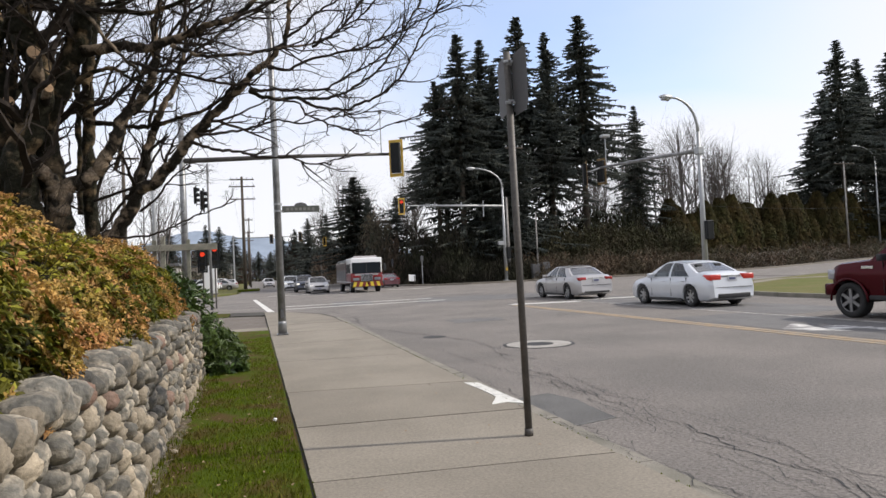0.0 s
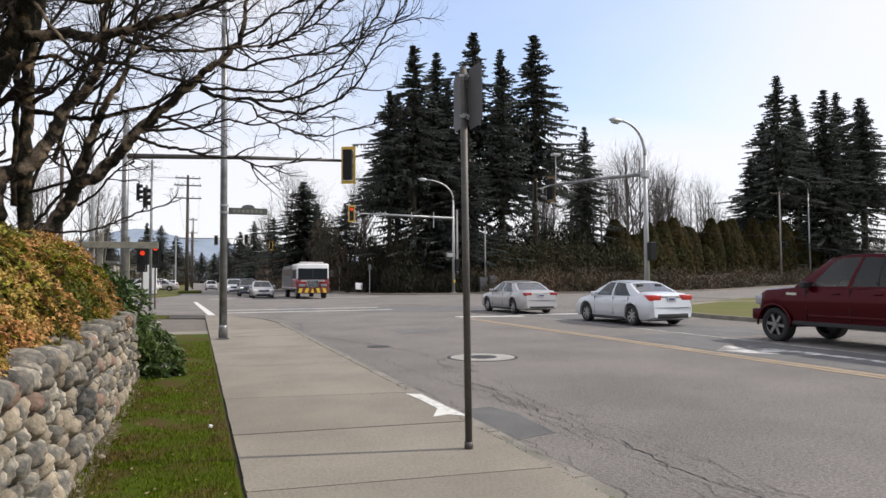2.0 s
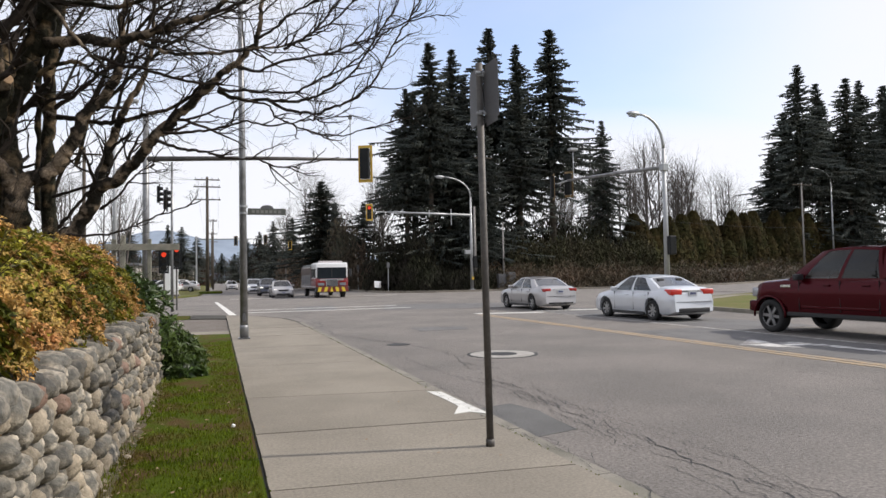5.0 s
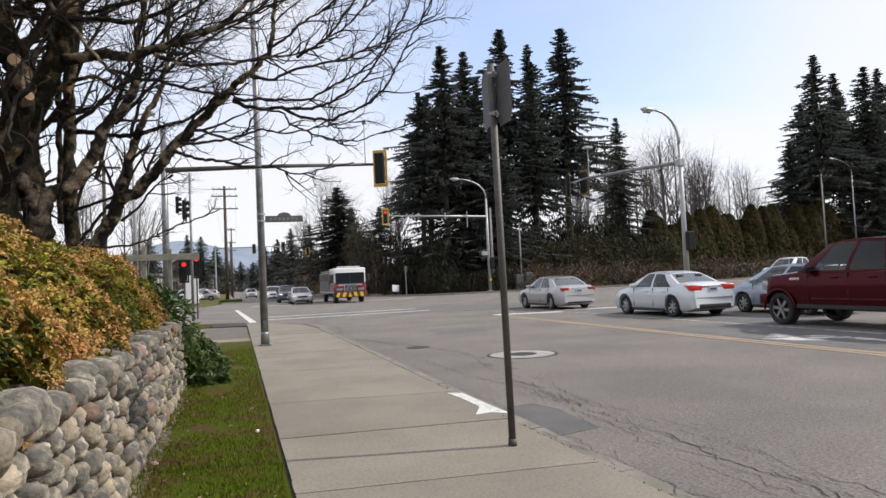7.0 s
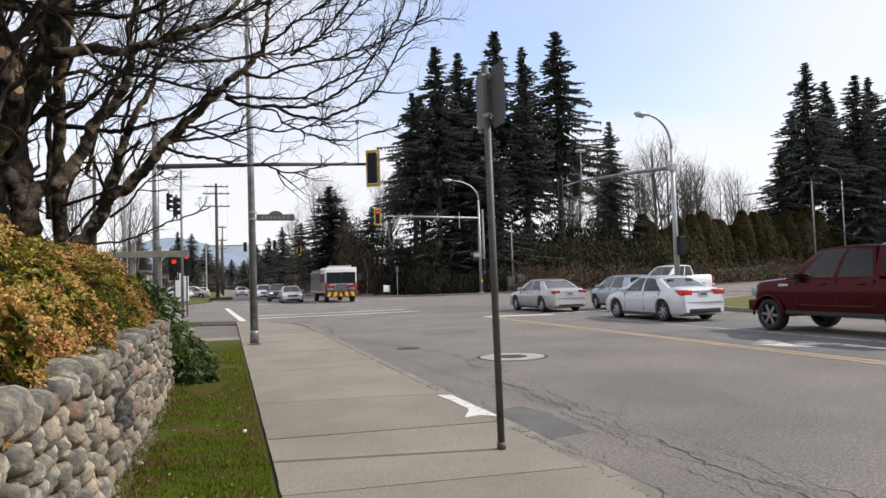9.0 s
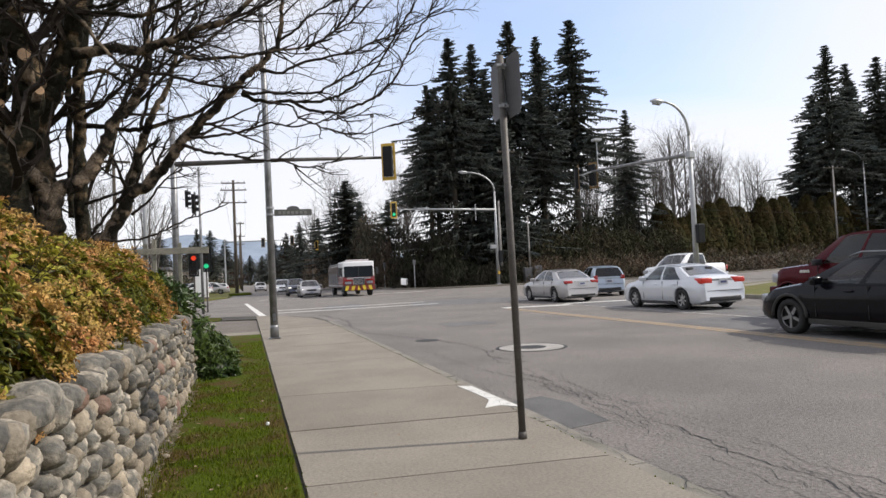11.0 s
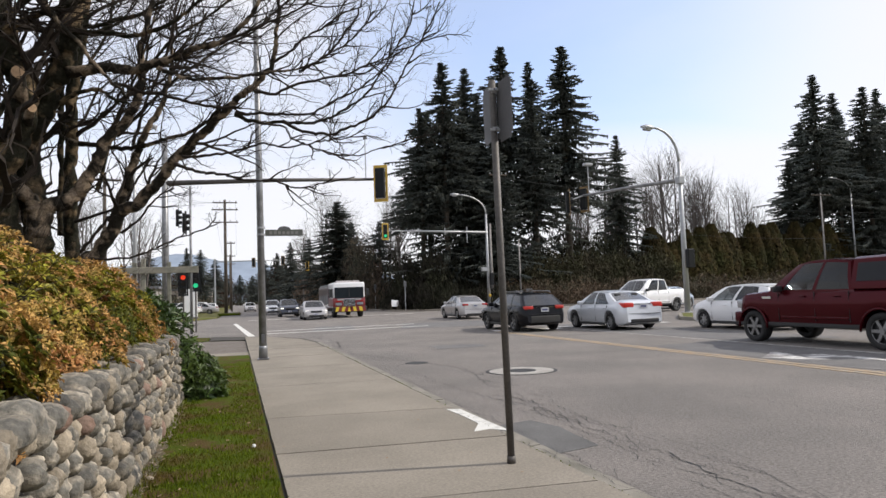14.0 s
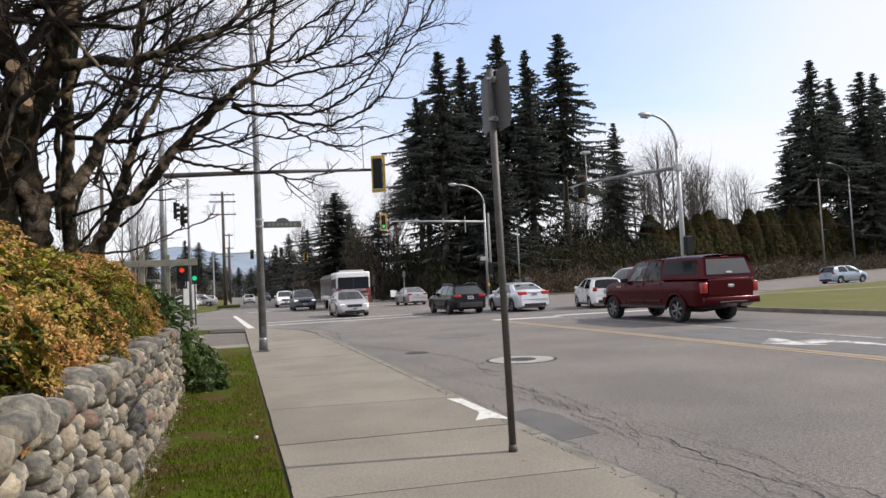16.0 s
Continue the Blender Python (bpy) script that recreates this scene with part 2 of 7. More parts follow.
M_BUSH = mat("brown_green_bush", (0.066, 0.056, 0.036), 0.95, spec=0.1, var=0.3, scale=0.4, fine=3, color2=(0.048, 0.050, 0.026), per_island=0.5)
M_BRUSH = mat("bare_brush", (0.032, 0.028, 0.023), 0.95, spec=0.1, var=0.3, scale=0.4, fine=3, color2=(0.032, 0.034, 0.020), per_island=0.5)
M_FARTWIG = mat("far_twigs", (0.115, 0.100, 0.090), 0.95, var=0.2, scale=0.4, fine=4)
M_PIERIS = mat("glossy_yellow_green_leaf", (0.29, 0.265, 0.035), 0.5, spec=0.25, var=0.3, scale=1.6, fine=18, color2=(0.075, 0.085, 0.012), per_island=0.75, through_light=0.3)
M_FLOWER = mat("bronze_flower_spray", (0.46, 0.23, 0.09), 0.75, var=0.2, scale=2.5, fine=20, color2=(0.34, 0.25, 0.05), per_island=0.5, through_light=0.25)
M_RHODO = mat("dark_rhododendron_leaf", (0.042, 0.075, 0.018), 0.4, var=0.25, scale=2, fine=14, color2=(0.075, 0.11, 0.022), per_island=0.5, through_light=0.2)
# dark colour that stands in for the shade deep inside the pieris crowns
M_SHADOWLEAF = mat("shaded_inner_leaf", (0.045, 0.045, 0.012), 0.9, spec=0.1, var=0.5, scale=6, fine=24, grit=(6, 0.7), bump=1.0, bump_scale=18, color2=(0.018, 0.016, 0.008))
M_LITTER = mat("dead_leaf", (0.30, 0.21, 0.13), 0.9, var=0.25, scale=2, fine=10, per_object=0.5)
M_RUBBER = mat("tyre_rubber", (0.022, 0.022, 0.022), 0.85, var=0.2)
M_RIM = mat("alloy_rim", (0.46, 0.46, 0.47), 0.35, metal=0.8, var=0.1)
M_RIM_DARK = mat("dark_alloy_rim", (0.24, 0.24, 0.245), 0.35, metal=0.7, var=0.1)
M_TRIM = mat("black_trim", (0.02, 0.02, 0.021), 0.6, var=0.15)
M_CLAD = mat("grey_cladding", (0.05, 0.049, 0.046), 0.7, spec=0.25, var=0.15)
M_SEAT = mat("dark_upholstery", (0.03, 0.03, 0.032), 0.85, var=0.2)
M_TAIL = mat("red_tail_lens", (0.33, 0.012, 0.012), 0.25, var=0.15, coat=0.5)
M_TAIL_ON = mat("lit_tail_lens", (0.32, 0.014, 0.012), 0.3, glow=(1.0, 0.08, 0.04), glow_power=0.14)
M_HEAD = mat("clear_headlight", (0.34, 0.35, 0.37), 0.15, metal=0.3, coat=1.0)
M_HEAD_ON = mat("lit_headlight", (0.8, 0.8, 0.75), 0.2, glow=(1.0, 0.93, 0.80), glow_power=0.8)
M_PLATE = mat("number_plate", (0.46, 0.47, 0.49), 0.5, var=0.08)
M_BARS = mat("plate_bars", (0.06, 0.07, 0.16), 0.6)
M_CHROME = mat("chrome", (0.68, 0.68, 0.69), 0.14, metal=1.0, var=0.05)
M_GLASS = pane_mat("tinted_glass", (0.30, 0.33, 0.34))
M_GLASS_DARK = pane_mat("privacy_glass", (0.02, 0.022, 0.024))
M_GLASS_SKY = pane_mat("coated_rear_glass", (0.10, 0.11, 0.12), 0.05, 0.24)
M_GLASS_HATCH = pane_mat("coated_dark_glass", (0.03, 0.032, 0.034), 0.06, 0.12)


def paint(name, color, metal=0.25, rough=0.30, spec=0.5, coat=0.7):
    return mat(name, color, rough, metal=metal, var=0.05, scale=1.5, fine=60, coat=coat, spec=spec)


P_SILVER = paint("silver_paint", (0.40, 0.385, 0.38), 0.35)
P_WHITE = paint("pearl_white_paint", (0.62, 0.64, 0.67), 0.2)
P_PUREWHITE = paint("white_paint", (0.78, 0.78, 0.78), 0.0)
P_RED = paint("dark_red_paint", (0.056, 0.0016, 0.005), 0.45, 0.26, 0.15, 0.12)
P_BLACK = paint("black_paint", (0.005, 0.005, 0.007), 0.0, 0.22, 0.12, 0.18)
P_BLUE = paint("grey_blue_paint", (0.33, 0.39, 0.47), 0.35)
P_NAVY = paint("navy_paint", (0.03, 0.035, 0.055), 0.3)
P_FIRE = paint("fire_red_paint", (0.20, 0.012, 0.014), 0.0)
P_ENGINE = paint("dark_engine_panel", (0.085, 0.045, 0.055), 0.3)
P_DARKRED = paint("maroon_paint", (0.10, 0.012, 0.02), 0.2)

# ---- mesh helpers ----
def obj_from(name, bm, material, smooth=False):
    me = bpy.data.meshes.new(name)
    bm.normal_update()
    bm.to_mesh(me)
    bm.free()
    for m in (material if isinstance(material, (list, tuple)) else [material]):
        me.materials.append(m)
    if smooth:
        me.polygons.foreach_set("use_smooth", [True] * len(me.polygons))
    return new(name, me)


def part(name, bm, material, parent, label="", smooth=False, at=None):
    ob = obj_from(name, bm, material, smooth)
    ob.parent = parent
    if at is not None:
        ob.matrix_basis = at
    if label:
        ob["label"] = label
    return ob


def empty(name, m=None):
    ob = new(name)
    ob.empty_display_size = 0.2
    if m is not None:
        ob.matrix_basis = m
    return ob


def box(x0, x1, y0, y1, z0, z1, bevel=0.0, bm=None, seg=1):
    own = bmesh.new()
    m = Matrix.Translation(((x0 + x1) / 2, (y0 + y1) / 2, (z0 + z1) / 2)) @ Matrix.Diagonal((x1 - x0, y1 - y0, z1 - z0, 1))
    bmesh.ops.create_cube(own, size=1, matrix=m)
    if bevel:
        bmesh.ops.bevel(own, geom=own.edges[:], offset=bevel, segments=seg, affect="EDGES", profile=0.6)
    return merge(bm, own)


def merge(bm, own):
    if bm is None:
        return own
    me = bpy.data.meshes.new("tmp")
    own.to_mesh(me)
    own.free()
    bm.from_mesh(me)
    bpy.data.meshes.remove(me)
    return bm


def tube(points, radii, sides=8, bm=None, caps=True):
    """A tapered tube along points."""
    bm = bm or bmesh.new()
    pts = [Vector(p) for p in points]
    rings, side = [], None
    for i, p in enumerate(pts):
        d = (pts[min(i + 1, len(pts) - 1)] - pts[max(i - 1, 0)]).normalized()
        if side is None:
            side = d.orthogonal().normalized()
        side = (side - d * side.dot(d)).normalized()
        other = d.cross(side)
        r = radii[i] if isinstance(radii, (list, tuple)) else radii
        rings.append([bm.verts.new(p + r * (math.cos(a) * side + math.sin(a) * other))
                      for a in (2 * math.pi * k / sides for k in range(sides))])
    for a, b in zip(rings, rings[1:]):
        for k in range(sides):
            bm.faces.new((a[k], a[(k + 1) % sides], b[(k + 1) % sides], b[k]))
    if caps and sides > 2:
        bm.faces.new(rings[0][::-1])
        bm.faces.new(rings[-1])
    return bm


def disc(center, axis, r, depth, sides=20, bm=None, r2=None):
    c, a = Vector(center), Vector(axis).normalized()
    return tube([c - a * depth / 2, c + a * depth / 2], [r, r if r2 is None else r2], sides, bm)


def poly_prism(points, z0, z1, bm=None):
    """A flat outline in x, y raised from z0 to z1."""
    bm = bm or bmesh.new()
    lo = [bm.verts.new((x, y, z0)) for x, y in points]
    hi = [bm.verts.new((x, y, z1)) for x, y in points]
    n = len(points)
    bm.faces.new(hi)
    bm.faces.new(lo[::-1])
    for i in range(n):
        bm.faces.new((lo[i], lo[(i + 1) % n], hi[(i + 1) % n], hi[i]))
    bmesh.ops.recalc_face_normals(bm, faces=bm.faces[:])
    return bm


def raw(verts, faces):
    """A bmesh from many loose faces at once."""
    me = bpy.data.meshes.new("tmp")
    me.from_pydata(verts, [], faces)
    bm = bmesh.new()
    bm.from_mesh(me)
    bpy.data.meshes.remove(me)
    return bm


def stuff_mesh(name, verts, faces, material, parent=None, smooth=False):
    me = bpy.data.meshes.new(name)
    me.from_pydata(verts, [], faces)
    me.materials.append(material)
    if smooth:
        me.polygons.foreach_set("use_smooth", [True] * len(me.polygons))
    ob = new(name, me)
    ob.parent = parent
    if parent is not None:
        ob["kind"] = "stuff"
    return ob


def pchip(knots, t):
    """Smooth value at t through (time, value) knots, with no overshoot."""
    if t <= knots[0][0]:
        return knots[0][1]
    if t >= knots[-1][0]:
        return knots[-1][1]
    n = len(knots)
    h = [knots[i + 1][0] - knots[i][0] for i in range(n - 1)]
    d = [(knots[i + 1][1] - knots[i][1]) / h[i] for i in range(n - 1)]
    m = [d[0]] + [0 if d[i - 1] * d[i] <= 0 else 2 * d[i - 1] * d[i] / (d[i - 1] + d[i]) for i in range(1, n - 1)] + [d[-1]]
    i = max(k for k in range(n - 1) if knots[k][0] <= t)
    u = (t - knots[i][0]) / h[i]
    return ((1 + 2 * u) * (1 - u) ** 2 * knots[i][1] + u * (1 - u) ** 2 * h[i] * m[i]
            + u * u * (3 - 2 * u) * knots[i + 1][1] + u * u * (u - 1) * h[i] * m[i + 1])

# ---- ground, road, pavement ----
ROAD = -0.12


def sheet(name, points, z, material, label, depth=0.05):
    ob = obj_from(name, poly_prism(points, z - depth, z), material)
    return tagged(ob, label, name.replace("_", " "), kind="structure")


ground = sheet("ground", [(-2500, -600), (2500, -600), (2500, 3500), (-2500, 3500)], ROAD - 0.03, M_LAWN,
               "rough brown-green open ground to the horizon", 0.3)
ASPHALT = [(2.6, -120), (18.2, -120), (18.0, 15), (18.2, 20), (19.3, 26), (22, 29.6), (26, 31.2), (36, 36),
           (36, 58.6), (33, 58.8), (26, 61.0), (20, 61.2), (17, 63), (15.4, 68), (15.4, 700), (-1.0, 700),
           (-1.6, 72), (-4, 62), (-10, 58), (-160, 58), (-160, 33), (-6, 33), (-2, 31.5), (-1.0, 30.2), (0.3, 29.4), (1.6, 27.8), (2.35, 25.5), (2.6, 23)]
road = sheet("road", ASPHALT, ROAD, M_ASPHALT, "pale worn grey asphalt road with cracks and patches", 0.028)


def road_piece(name, points, material, lift, label, parent=None):
    ob = obj_from(name, poly_prism(points, ROAD - 0.002, ROAD + lift), material)
    ob.parent = parent
    return tagged(ob, label)


def rect(x0, x1, y0, y1):
    return [(x0, y0), (x1, y0), (x1, y1), (x0, y1)]


def ragged(points, step=0.35, amp=0.03, seed=1):
    rng = random.Random(seed)
    out = []
    for i, (x, y) in enumerate(points):
        x2, y2 = points[(i + 1) % len(points)]
        n = max(1, int(math.hypot(x2 - x, y2 - y) / step))
        for k in range(n):
            out.append((x + (x2 - x) * k / n + rng.uniform(-amp, amp), y + (y2 - y) * k / n + rng.uniform(-amp, amp)))
    return out


road_piece("asphalt_patch", ragged([(2.80, 5.75), (3.37, 5.95), (3.45, 6.9), (3.36, 7.45), (2.80, 7.3)]), M_PATCH, 0.004, "dark fresh asphalt patch", road)
road_piece("asphalt_patch", ragged(rect(10.3, 12.55, -2, 15.2), 0.5, 0.05, 2), M_WORN, 0.003, "dark worn strip of the turning lane", road)
road_piece("asphalt_patch", ragged(rect(12.9, 15.6, 14.0, 27.5), 0.5, 0.07, 6), M_WORN, 0.003, "dark worn strip of a lane", road)
road_piece("asphalt_patch", ragged([(3.5, 33), (5.6, 33), (6.2, 38), (4.2, 38)], 0.5, 0.1, 3), M_WORN, 0.003, "dark worn patch at the crossing", road)
road_piece("asphalt_patch", ragged([(7.5, 31), (15, 29), (17, 34), (9, 37)], 0.6, 0.12, 4), M_WORN, 0.003, "dark worn patch at the crossing", road)
road_piece("asphalt_patch", ragged([(5.4, 18.2), (7.0, 18.2), (7.0, 19.4), (5.6, 19.6)], 0.4, 0.08, 5), M_WORN, 0.003, "dark worn patch", road)
for x in (9.80, 10.02):
    road_piece("yellow_line", ragged(rect(x - 0.095, x + 0.095, -40, 24.6), 0.25, 0.014, 7), M_YELLOW, 0.006, "worn double yellow centre line", road)
road_piece("white_line", ragged(rect(12.62, 12.74, -20, 24.0), 0.6, 0.008, 8), M_WHITE_WORN, 0.006, "white lane line", road)
road_piece("stop_line", [(9.95, 25.0), (12.6, 24.4), (12.6, 24.95), (9.95, 25.6)], M_WHITE, 0.006, "white stop line", road)
road_piece("stop_line", [(12.9, 25.4), (17.8, 24.6), (17.8, 25.1), (12.9, 25.9)], M_WHITE, 0.006, "white stop line", road)
for y in (32.6, 35.4):
    road_piece("crosswalk_line", ragged(rect(1.3, 9.3, y, y + 0.30), 0.4, 0.015, 9), M_WHITE, 0.006, "worn white crosswalk line", road)
road_piece("crosswalk_line", [(-0.2, 50), (0.05, 50), (0.80, 31.0), (0.50, 31.0)], M_WHITE, 0.006, "white crosswalk line", road)
road_piece("crosswalk_line", ragged(rect(1.0, 15.0, 57.0, 57.4), 0.5, 0.02, 10), M_WHITE, 0.006, "far white crosswalk line", road)
# left-turn arrow of the turning lane
road_piece("turn_arrow", ragged([(10.28, 11.25), (10.95, 10.12), (11.10, 10.60), (11.50, 10.40), (11.58, 8.0), (11.76, 8.0), (11.80, 10.6), (11.65, 11.1), (11.20, 11.30), (11.42, 12.15)], 0.25, 0.02, 12),
           M_ARROW, 0.007, "worn white left-turn arrow", road)
# street drain and manhole with its pale concrete collar
for r, z, m, label in ((0.70, 0.004, M_TAR, "dark tar seal ring"), (0.63, 0.007, M_COLLAR, "pale concrete collar"), (0.29, 0.010, M_TAR, "dark iron manhole lid")):
    road_piece("manhole_collar" if r > 0.3 else "manhole_lid", [(5.29 + r * math.cos(a), 12.10 + r * math.sin(a)) for a in np.linspace(0, 2 * math.pi, 33)[:-1]], m, z, label, road)
road_piece("storm_drain", [(3.93 + 0.27 * math.cos(a), 14.9 + 0.27 * math.sin(a)) for a in np.linspace(0, 2 * math.pi, 25)[:-1]], M_TAR, 0.006, "dark iron drain cover", road)


def crack(points, width, seed, z=ROAD + 0.0045):
    """A branching crack of short dark strips that wander along a line."""
    rng = random.Random(seed)
    verts, faces = [], []

    def run(path, w):
        prev = None
        for i, (x, y) in enumerate(path):
            x2, y2 = path[min(i + 1, len(path) - 1)]
            x1, y1 = path[max(i - 1, 0)]
            d = math.hypot(x2 - x1, y2 - y1) or 1
            nx, ny = -(y2 - y1) / d, (x2 - x1) / d
            h = w * rng.uniform(0.25, 1.0) * (0.15 if i in (0, len(path) - 1) else 1)
            verts.extend([(x + nx * h, y + ny * h, z), (x - nx * h, y - ny * h, z)])
            k = len(verts)
            if prev is not None:
                faces.append((prev - 2, prev - 1, k - 1, k - 2))
            prev = k

    fine, off = [], 0.0
    for (x, y), (x2, y2) in zip(points, points[1:]):
        n = max(2, int(math.hypot(x2 - x, y2 - y) / 0.07))
        for k in range(n):
            off = off * 0.82 + rng.uniform(-0.05, 0.05)
            fine.append((x + (x2 - x) * k / n + off, y + (y2 - y) * k / n + rng.uniform(-0.02, 0.02)))
    start = 0
    while start < len(fine) - 3:
        n = rng.randint(8, 26)
        run(fine[start:start + n], width * rng.uniform(0.45, 1.0))
        start += n + rng.choice((-1, -1, 0, 1, 2, 3))
    for i in range(6, len(fine) - 6, 7):
        if rng.random() < 0.75:
            x, y = fine[i]
            a, side = rng.uniform(-0.6, 0.9), rng.choice((-1, 1))
            branch = [(x, y)]
            for _ in range(rng.randint(2, 4)):
                a += rng.uniform(-0.9, 0.9)
                x, y = x + side * 0.035 * math.cos(a), y + 0.09 * math.sin(a + 0.9)
                branch.append((x, y))
            run(branch, width * 0.5)
    ob = stuff_mesh("asphalt_crack", verts, faces, M_TAR, road)
    del ob["kind"]
    return tagged(ob, "dark open crack in the asphalt")


crack([(3.62, 2.0), (3.66, 3.9), (3.68, 4.9), (3.72, 6.2), (3.86, 7.8), (3.9, 9.5), (4.1, 11.4)], 0.012, 1)
crack([(3.95, 3.0), (4.0, 5.2), (4.1, 6.5), (4.0, 8.3), (3.75, 9.6)], 0.007, 2)
crack([(3.45, 5.0), (3.5, 6.6), (3.62, 8.6), (3.4, 10.6), (3.3, 13)], 0.009, 3)
crack([(4.6, 10.9), (4.35, 12.2), (4.5, 13.4), (3.9, 15.5), (3.1, 18), (3.0, 23)], 0.020, 5)
crack([(3.1, 21), (3.4, 24), (3.0, 28), (4.6, 33)], 0.03, 6)
crack([(6.6, 5), (6.5, 12), (6.7, 19), (6.5, 27)], 0.005, 7)
crack([(4.5, 17.2), (6.3, 17.6), (9.6, 17.3)], 0.006, 8)
crack([(5.4, 26.5), (7.6, 26), (12.5, 26.8)], 0.012, 9)
crack([(8.6, -2), (8.5, 6), (8.7, 15), (8.5, 24)], 0.005, 10)
crack([(3.78, 2.4), (3.84, 4.2), (3.86, 5.6), (3.95, 7.4)], 0.006, 12)
crack([(3.52, 3.2), (3.56, 4.6), (3.6, 5.9), (3.74, 7.0)], 0.006, 13)
crack([(4.25, 3.4), (4.3, 4.8), (4.22, 6.0)], 0.004, 14)
crack([(2.64, -2.0), (2.64, 4.0), (2.63, 9.0), (2.64, 15.0), (2.63, 22.0)], 0.006, 17, -0.001)
crack([(2.96, 3.0), (2.93, 6.5), (2.95, 10.0), (2.93, 14.0)], 0.006, 18)
web = random.Random(77)
for k in range(34):
    y0 = web.uniform(2.2, 9.5)
    x0 = 3.66 + 0.06 * (y0 - 4) * 0.5 + web.gauss(0, 0.22)
    crack([(x0, y0), (x0 + web.uniform(-0.04, 0.06), y0 + 0.6), (x0 + web.uniform(-0.08, 0.12), y0 + web.uniform(1.0, 1.7))], web.uniform(0.003, 0.007), 100 + k)
crack([(3.7, 6.1), (4.3, 6.9), (4.9, 7.4)], 0.004, 15)
crack([(4.62, 12.3), (4.30, 11.9), (4.16, 11.2), (4.3, 10.6), (4.45, 10.1)], 0.022, 16)

# pavement of concrete slabs with dirt in the joints
W0, W1 = 0.335, 2.55
pavement = obj_from("pavement", poly_prism([(W0, -8), (2.66, -8), (2.66, 22.6), (2.4, 25.2), (1.6, 27.5), (0.3, 29.1), (-1.0, 29.9), (-1.0, 27.2), (W0, 26.6)],
                                           ROAD - 0.05, -0.012), M_JOINT)
tagged(pavement, "grey-brown concrete pavement with skewed joints", "pavement", kind="structure")
JOINTS = [(-8, -8.2), (-4.2, -4.4), (-1.4, -1.6), (1.2, 1.0), (3.2, 2.98), (4.72, 4.50), (6.48, 6.26), (8.48, 8.10), (11.6, 11.4), (14.7, 14.5), (17.7, 17.5), (20.6, 20.4), (23.2, 23.0)]
for i, ((a0, a1), (b0, b1)) in enumerate(zip(JOINTS, JOINTS[1:])):
    g = 0.010 + 0.004 * (i % 2)
    xr = W1 if b0 < 21 else 2.50
    rng = random.Random(i)
    edge = [(W0 + rng.uniform(-0.004, 0.004), a0 + (b0 - a0) * k / 8) for k in range(7, 0, -1)]
    bm = poly_prism([(W0, a0 + g), (xr, a1 + g), (xr, b1 - g), (W0, b0 - g)] + edge, -0.05, -0.004 + rng.uniform(-0.003, 0.003))
    part("concrete_slab", bm, M_CONCRETE, pavement)
bm = poly_prism([(0.34, 23.22), (2.48, 23.02), (2.25, 25.1), (1.5, 27.3), (0.34, 28.8)], -0.05, -0.006)
part("concrete_slab", bm, M_CONCRETE, pavement)
kerb = empty("kerb")
tagged(kerb, "rough moss-edged concrete kerb", "kerb", kind="structure")
ys = np.arange(-8, 22.6, 1.53)
for i, y in enumerate(ys):
    rng = random.Random(i + 40)
    lo = [(2.555, y), (2.69 + rng.uniform(-0.008, 0.008), y), (2.69 + rng.uniform(-0.02, 0.012), y + 0.75), (2.69 + rng.uniform(-0.008, 0.008), y + 1.52), (2.555, y + 1.52)]
    part("kerb_stone", poly_prism(lo, ROAD - 0.05, -0.008 + rng.uniform(-0.004, 0.004)), M_KERB, kerb)
moss_v, moss_f = [], []
rng = random.Random(5)
for i in range(500):
    y = rng.uniform(2.5, 20)
    x = rng.choice((W0 - 0.012, 2.552, 2.552)) + rng.gauss(0, 0.008)
    s, a, z = rng.uniform(0.003, 0.010), rng.uniform(0, 3), 0.004
    k = len(moss_v)
    moss_v += [(x - s * math.cos(a), y - s * math.sin(a), z - 0.008), (x + s * math.cos(a), y + s * math.sin(a), z - 0.008), (x, y, z + s * 0.6)]
    moss_f.append((k, k + 1, k + 2))
tagged(stuff_mesh("moss", moss_v, moss_f, M_BLADE), "green moss tufts along the pavement edges", "moss", kind="stuff")
# white arrow painted over the kerb edge
arrow_mark = obj_from("kerb_arrow", poly_prism([(2.46, 8.0), (2.62, 7.9), (2.64, 6.95), (2.66, 6.45), (2.50, 6.62), (2.32, 6.58), (2.50, 6.95), (2.50, 7.4)], -0.003, 0.002), M_WHITE)
arrow_mark.parent = pavement
tagged(arrow_mark, "white painted arrow at the pavement edge")

# grass verge, soil behind the wall, path at the verge's end
verge = sheet("verge", [(-1.1, -8), (W0 - 0.022, -8), (W0 - 0.022, 19.0), (-1.1, 19.3)], -0.02, M_TURF, "mossy green grass verge with bare spots", 0.15)
foot_soil = sheet("foot_soil", ragged([(-0.90, 1.4), (-0.71, 1.4), (-0.69, 6), (-0.72, 10.4), (-0.90, 10.7)], 0.12, 0.03, 21), -0.013, M_DIRT, "brown leaf-strewn soil along the foot of the wall", 0.05)
edge_soil = sheet("edge_soil", [(W0 - 0.021, -8), (W0 - 0.002, -8), (W0 - 0.002, 19.0), (W0 - 0.021, 19.0)], -0.030, M_JOINT, "dark bare soil strip along the pavement edge", 0.1)
bed = sheet("planting_bed", [(-30, -8), (-1.05, -8), (-1.05, 10.6), (-1.0, 19), (-30, 19)], 0.10, M_SOIL, "dark planting bed soil", 0.3)
driveway = sheet("driveway", [(-30, 21.2), (W0 - 0.01, 20.3), (W0 - 0.01, 26.4), (-0.6, 27.2), (-30, 28)], -0.045, M_DRIVE, "dark brown-grey asphalt driveway crossing", 0.1)
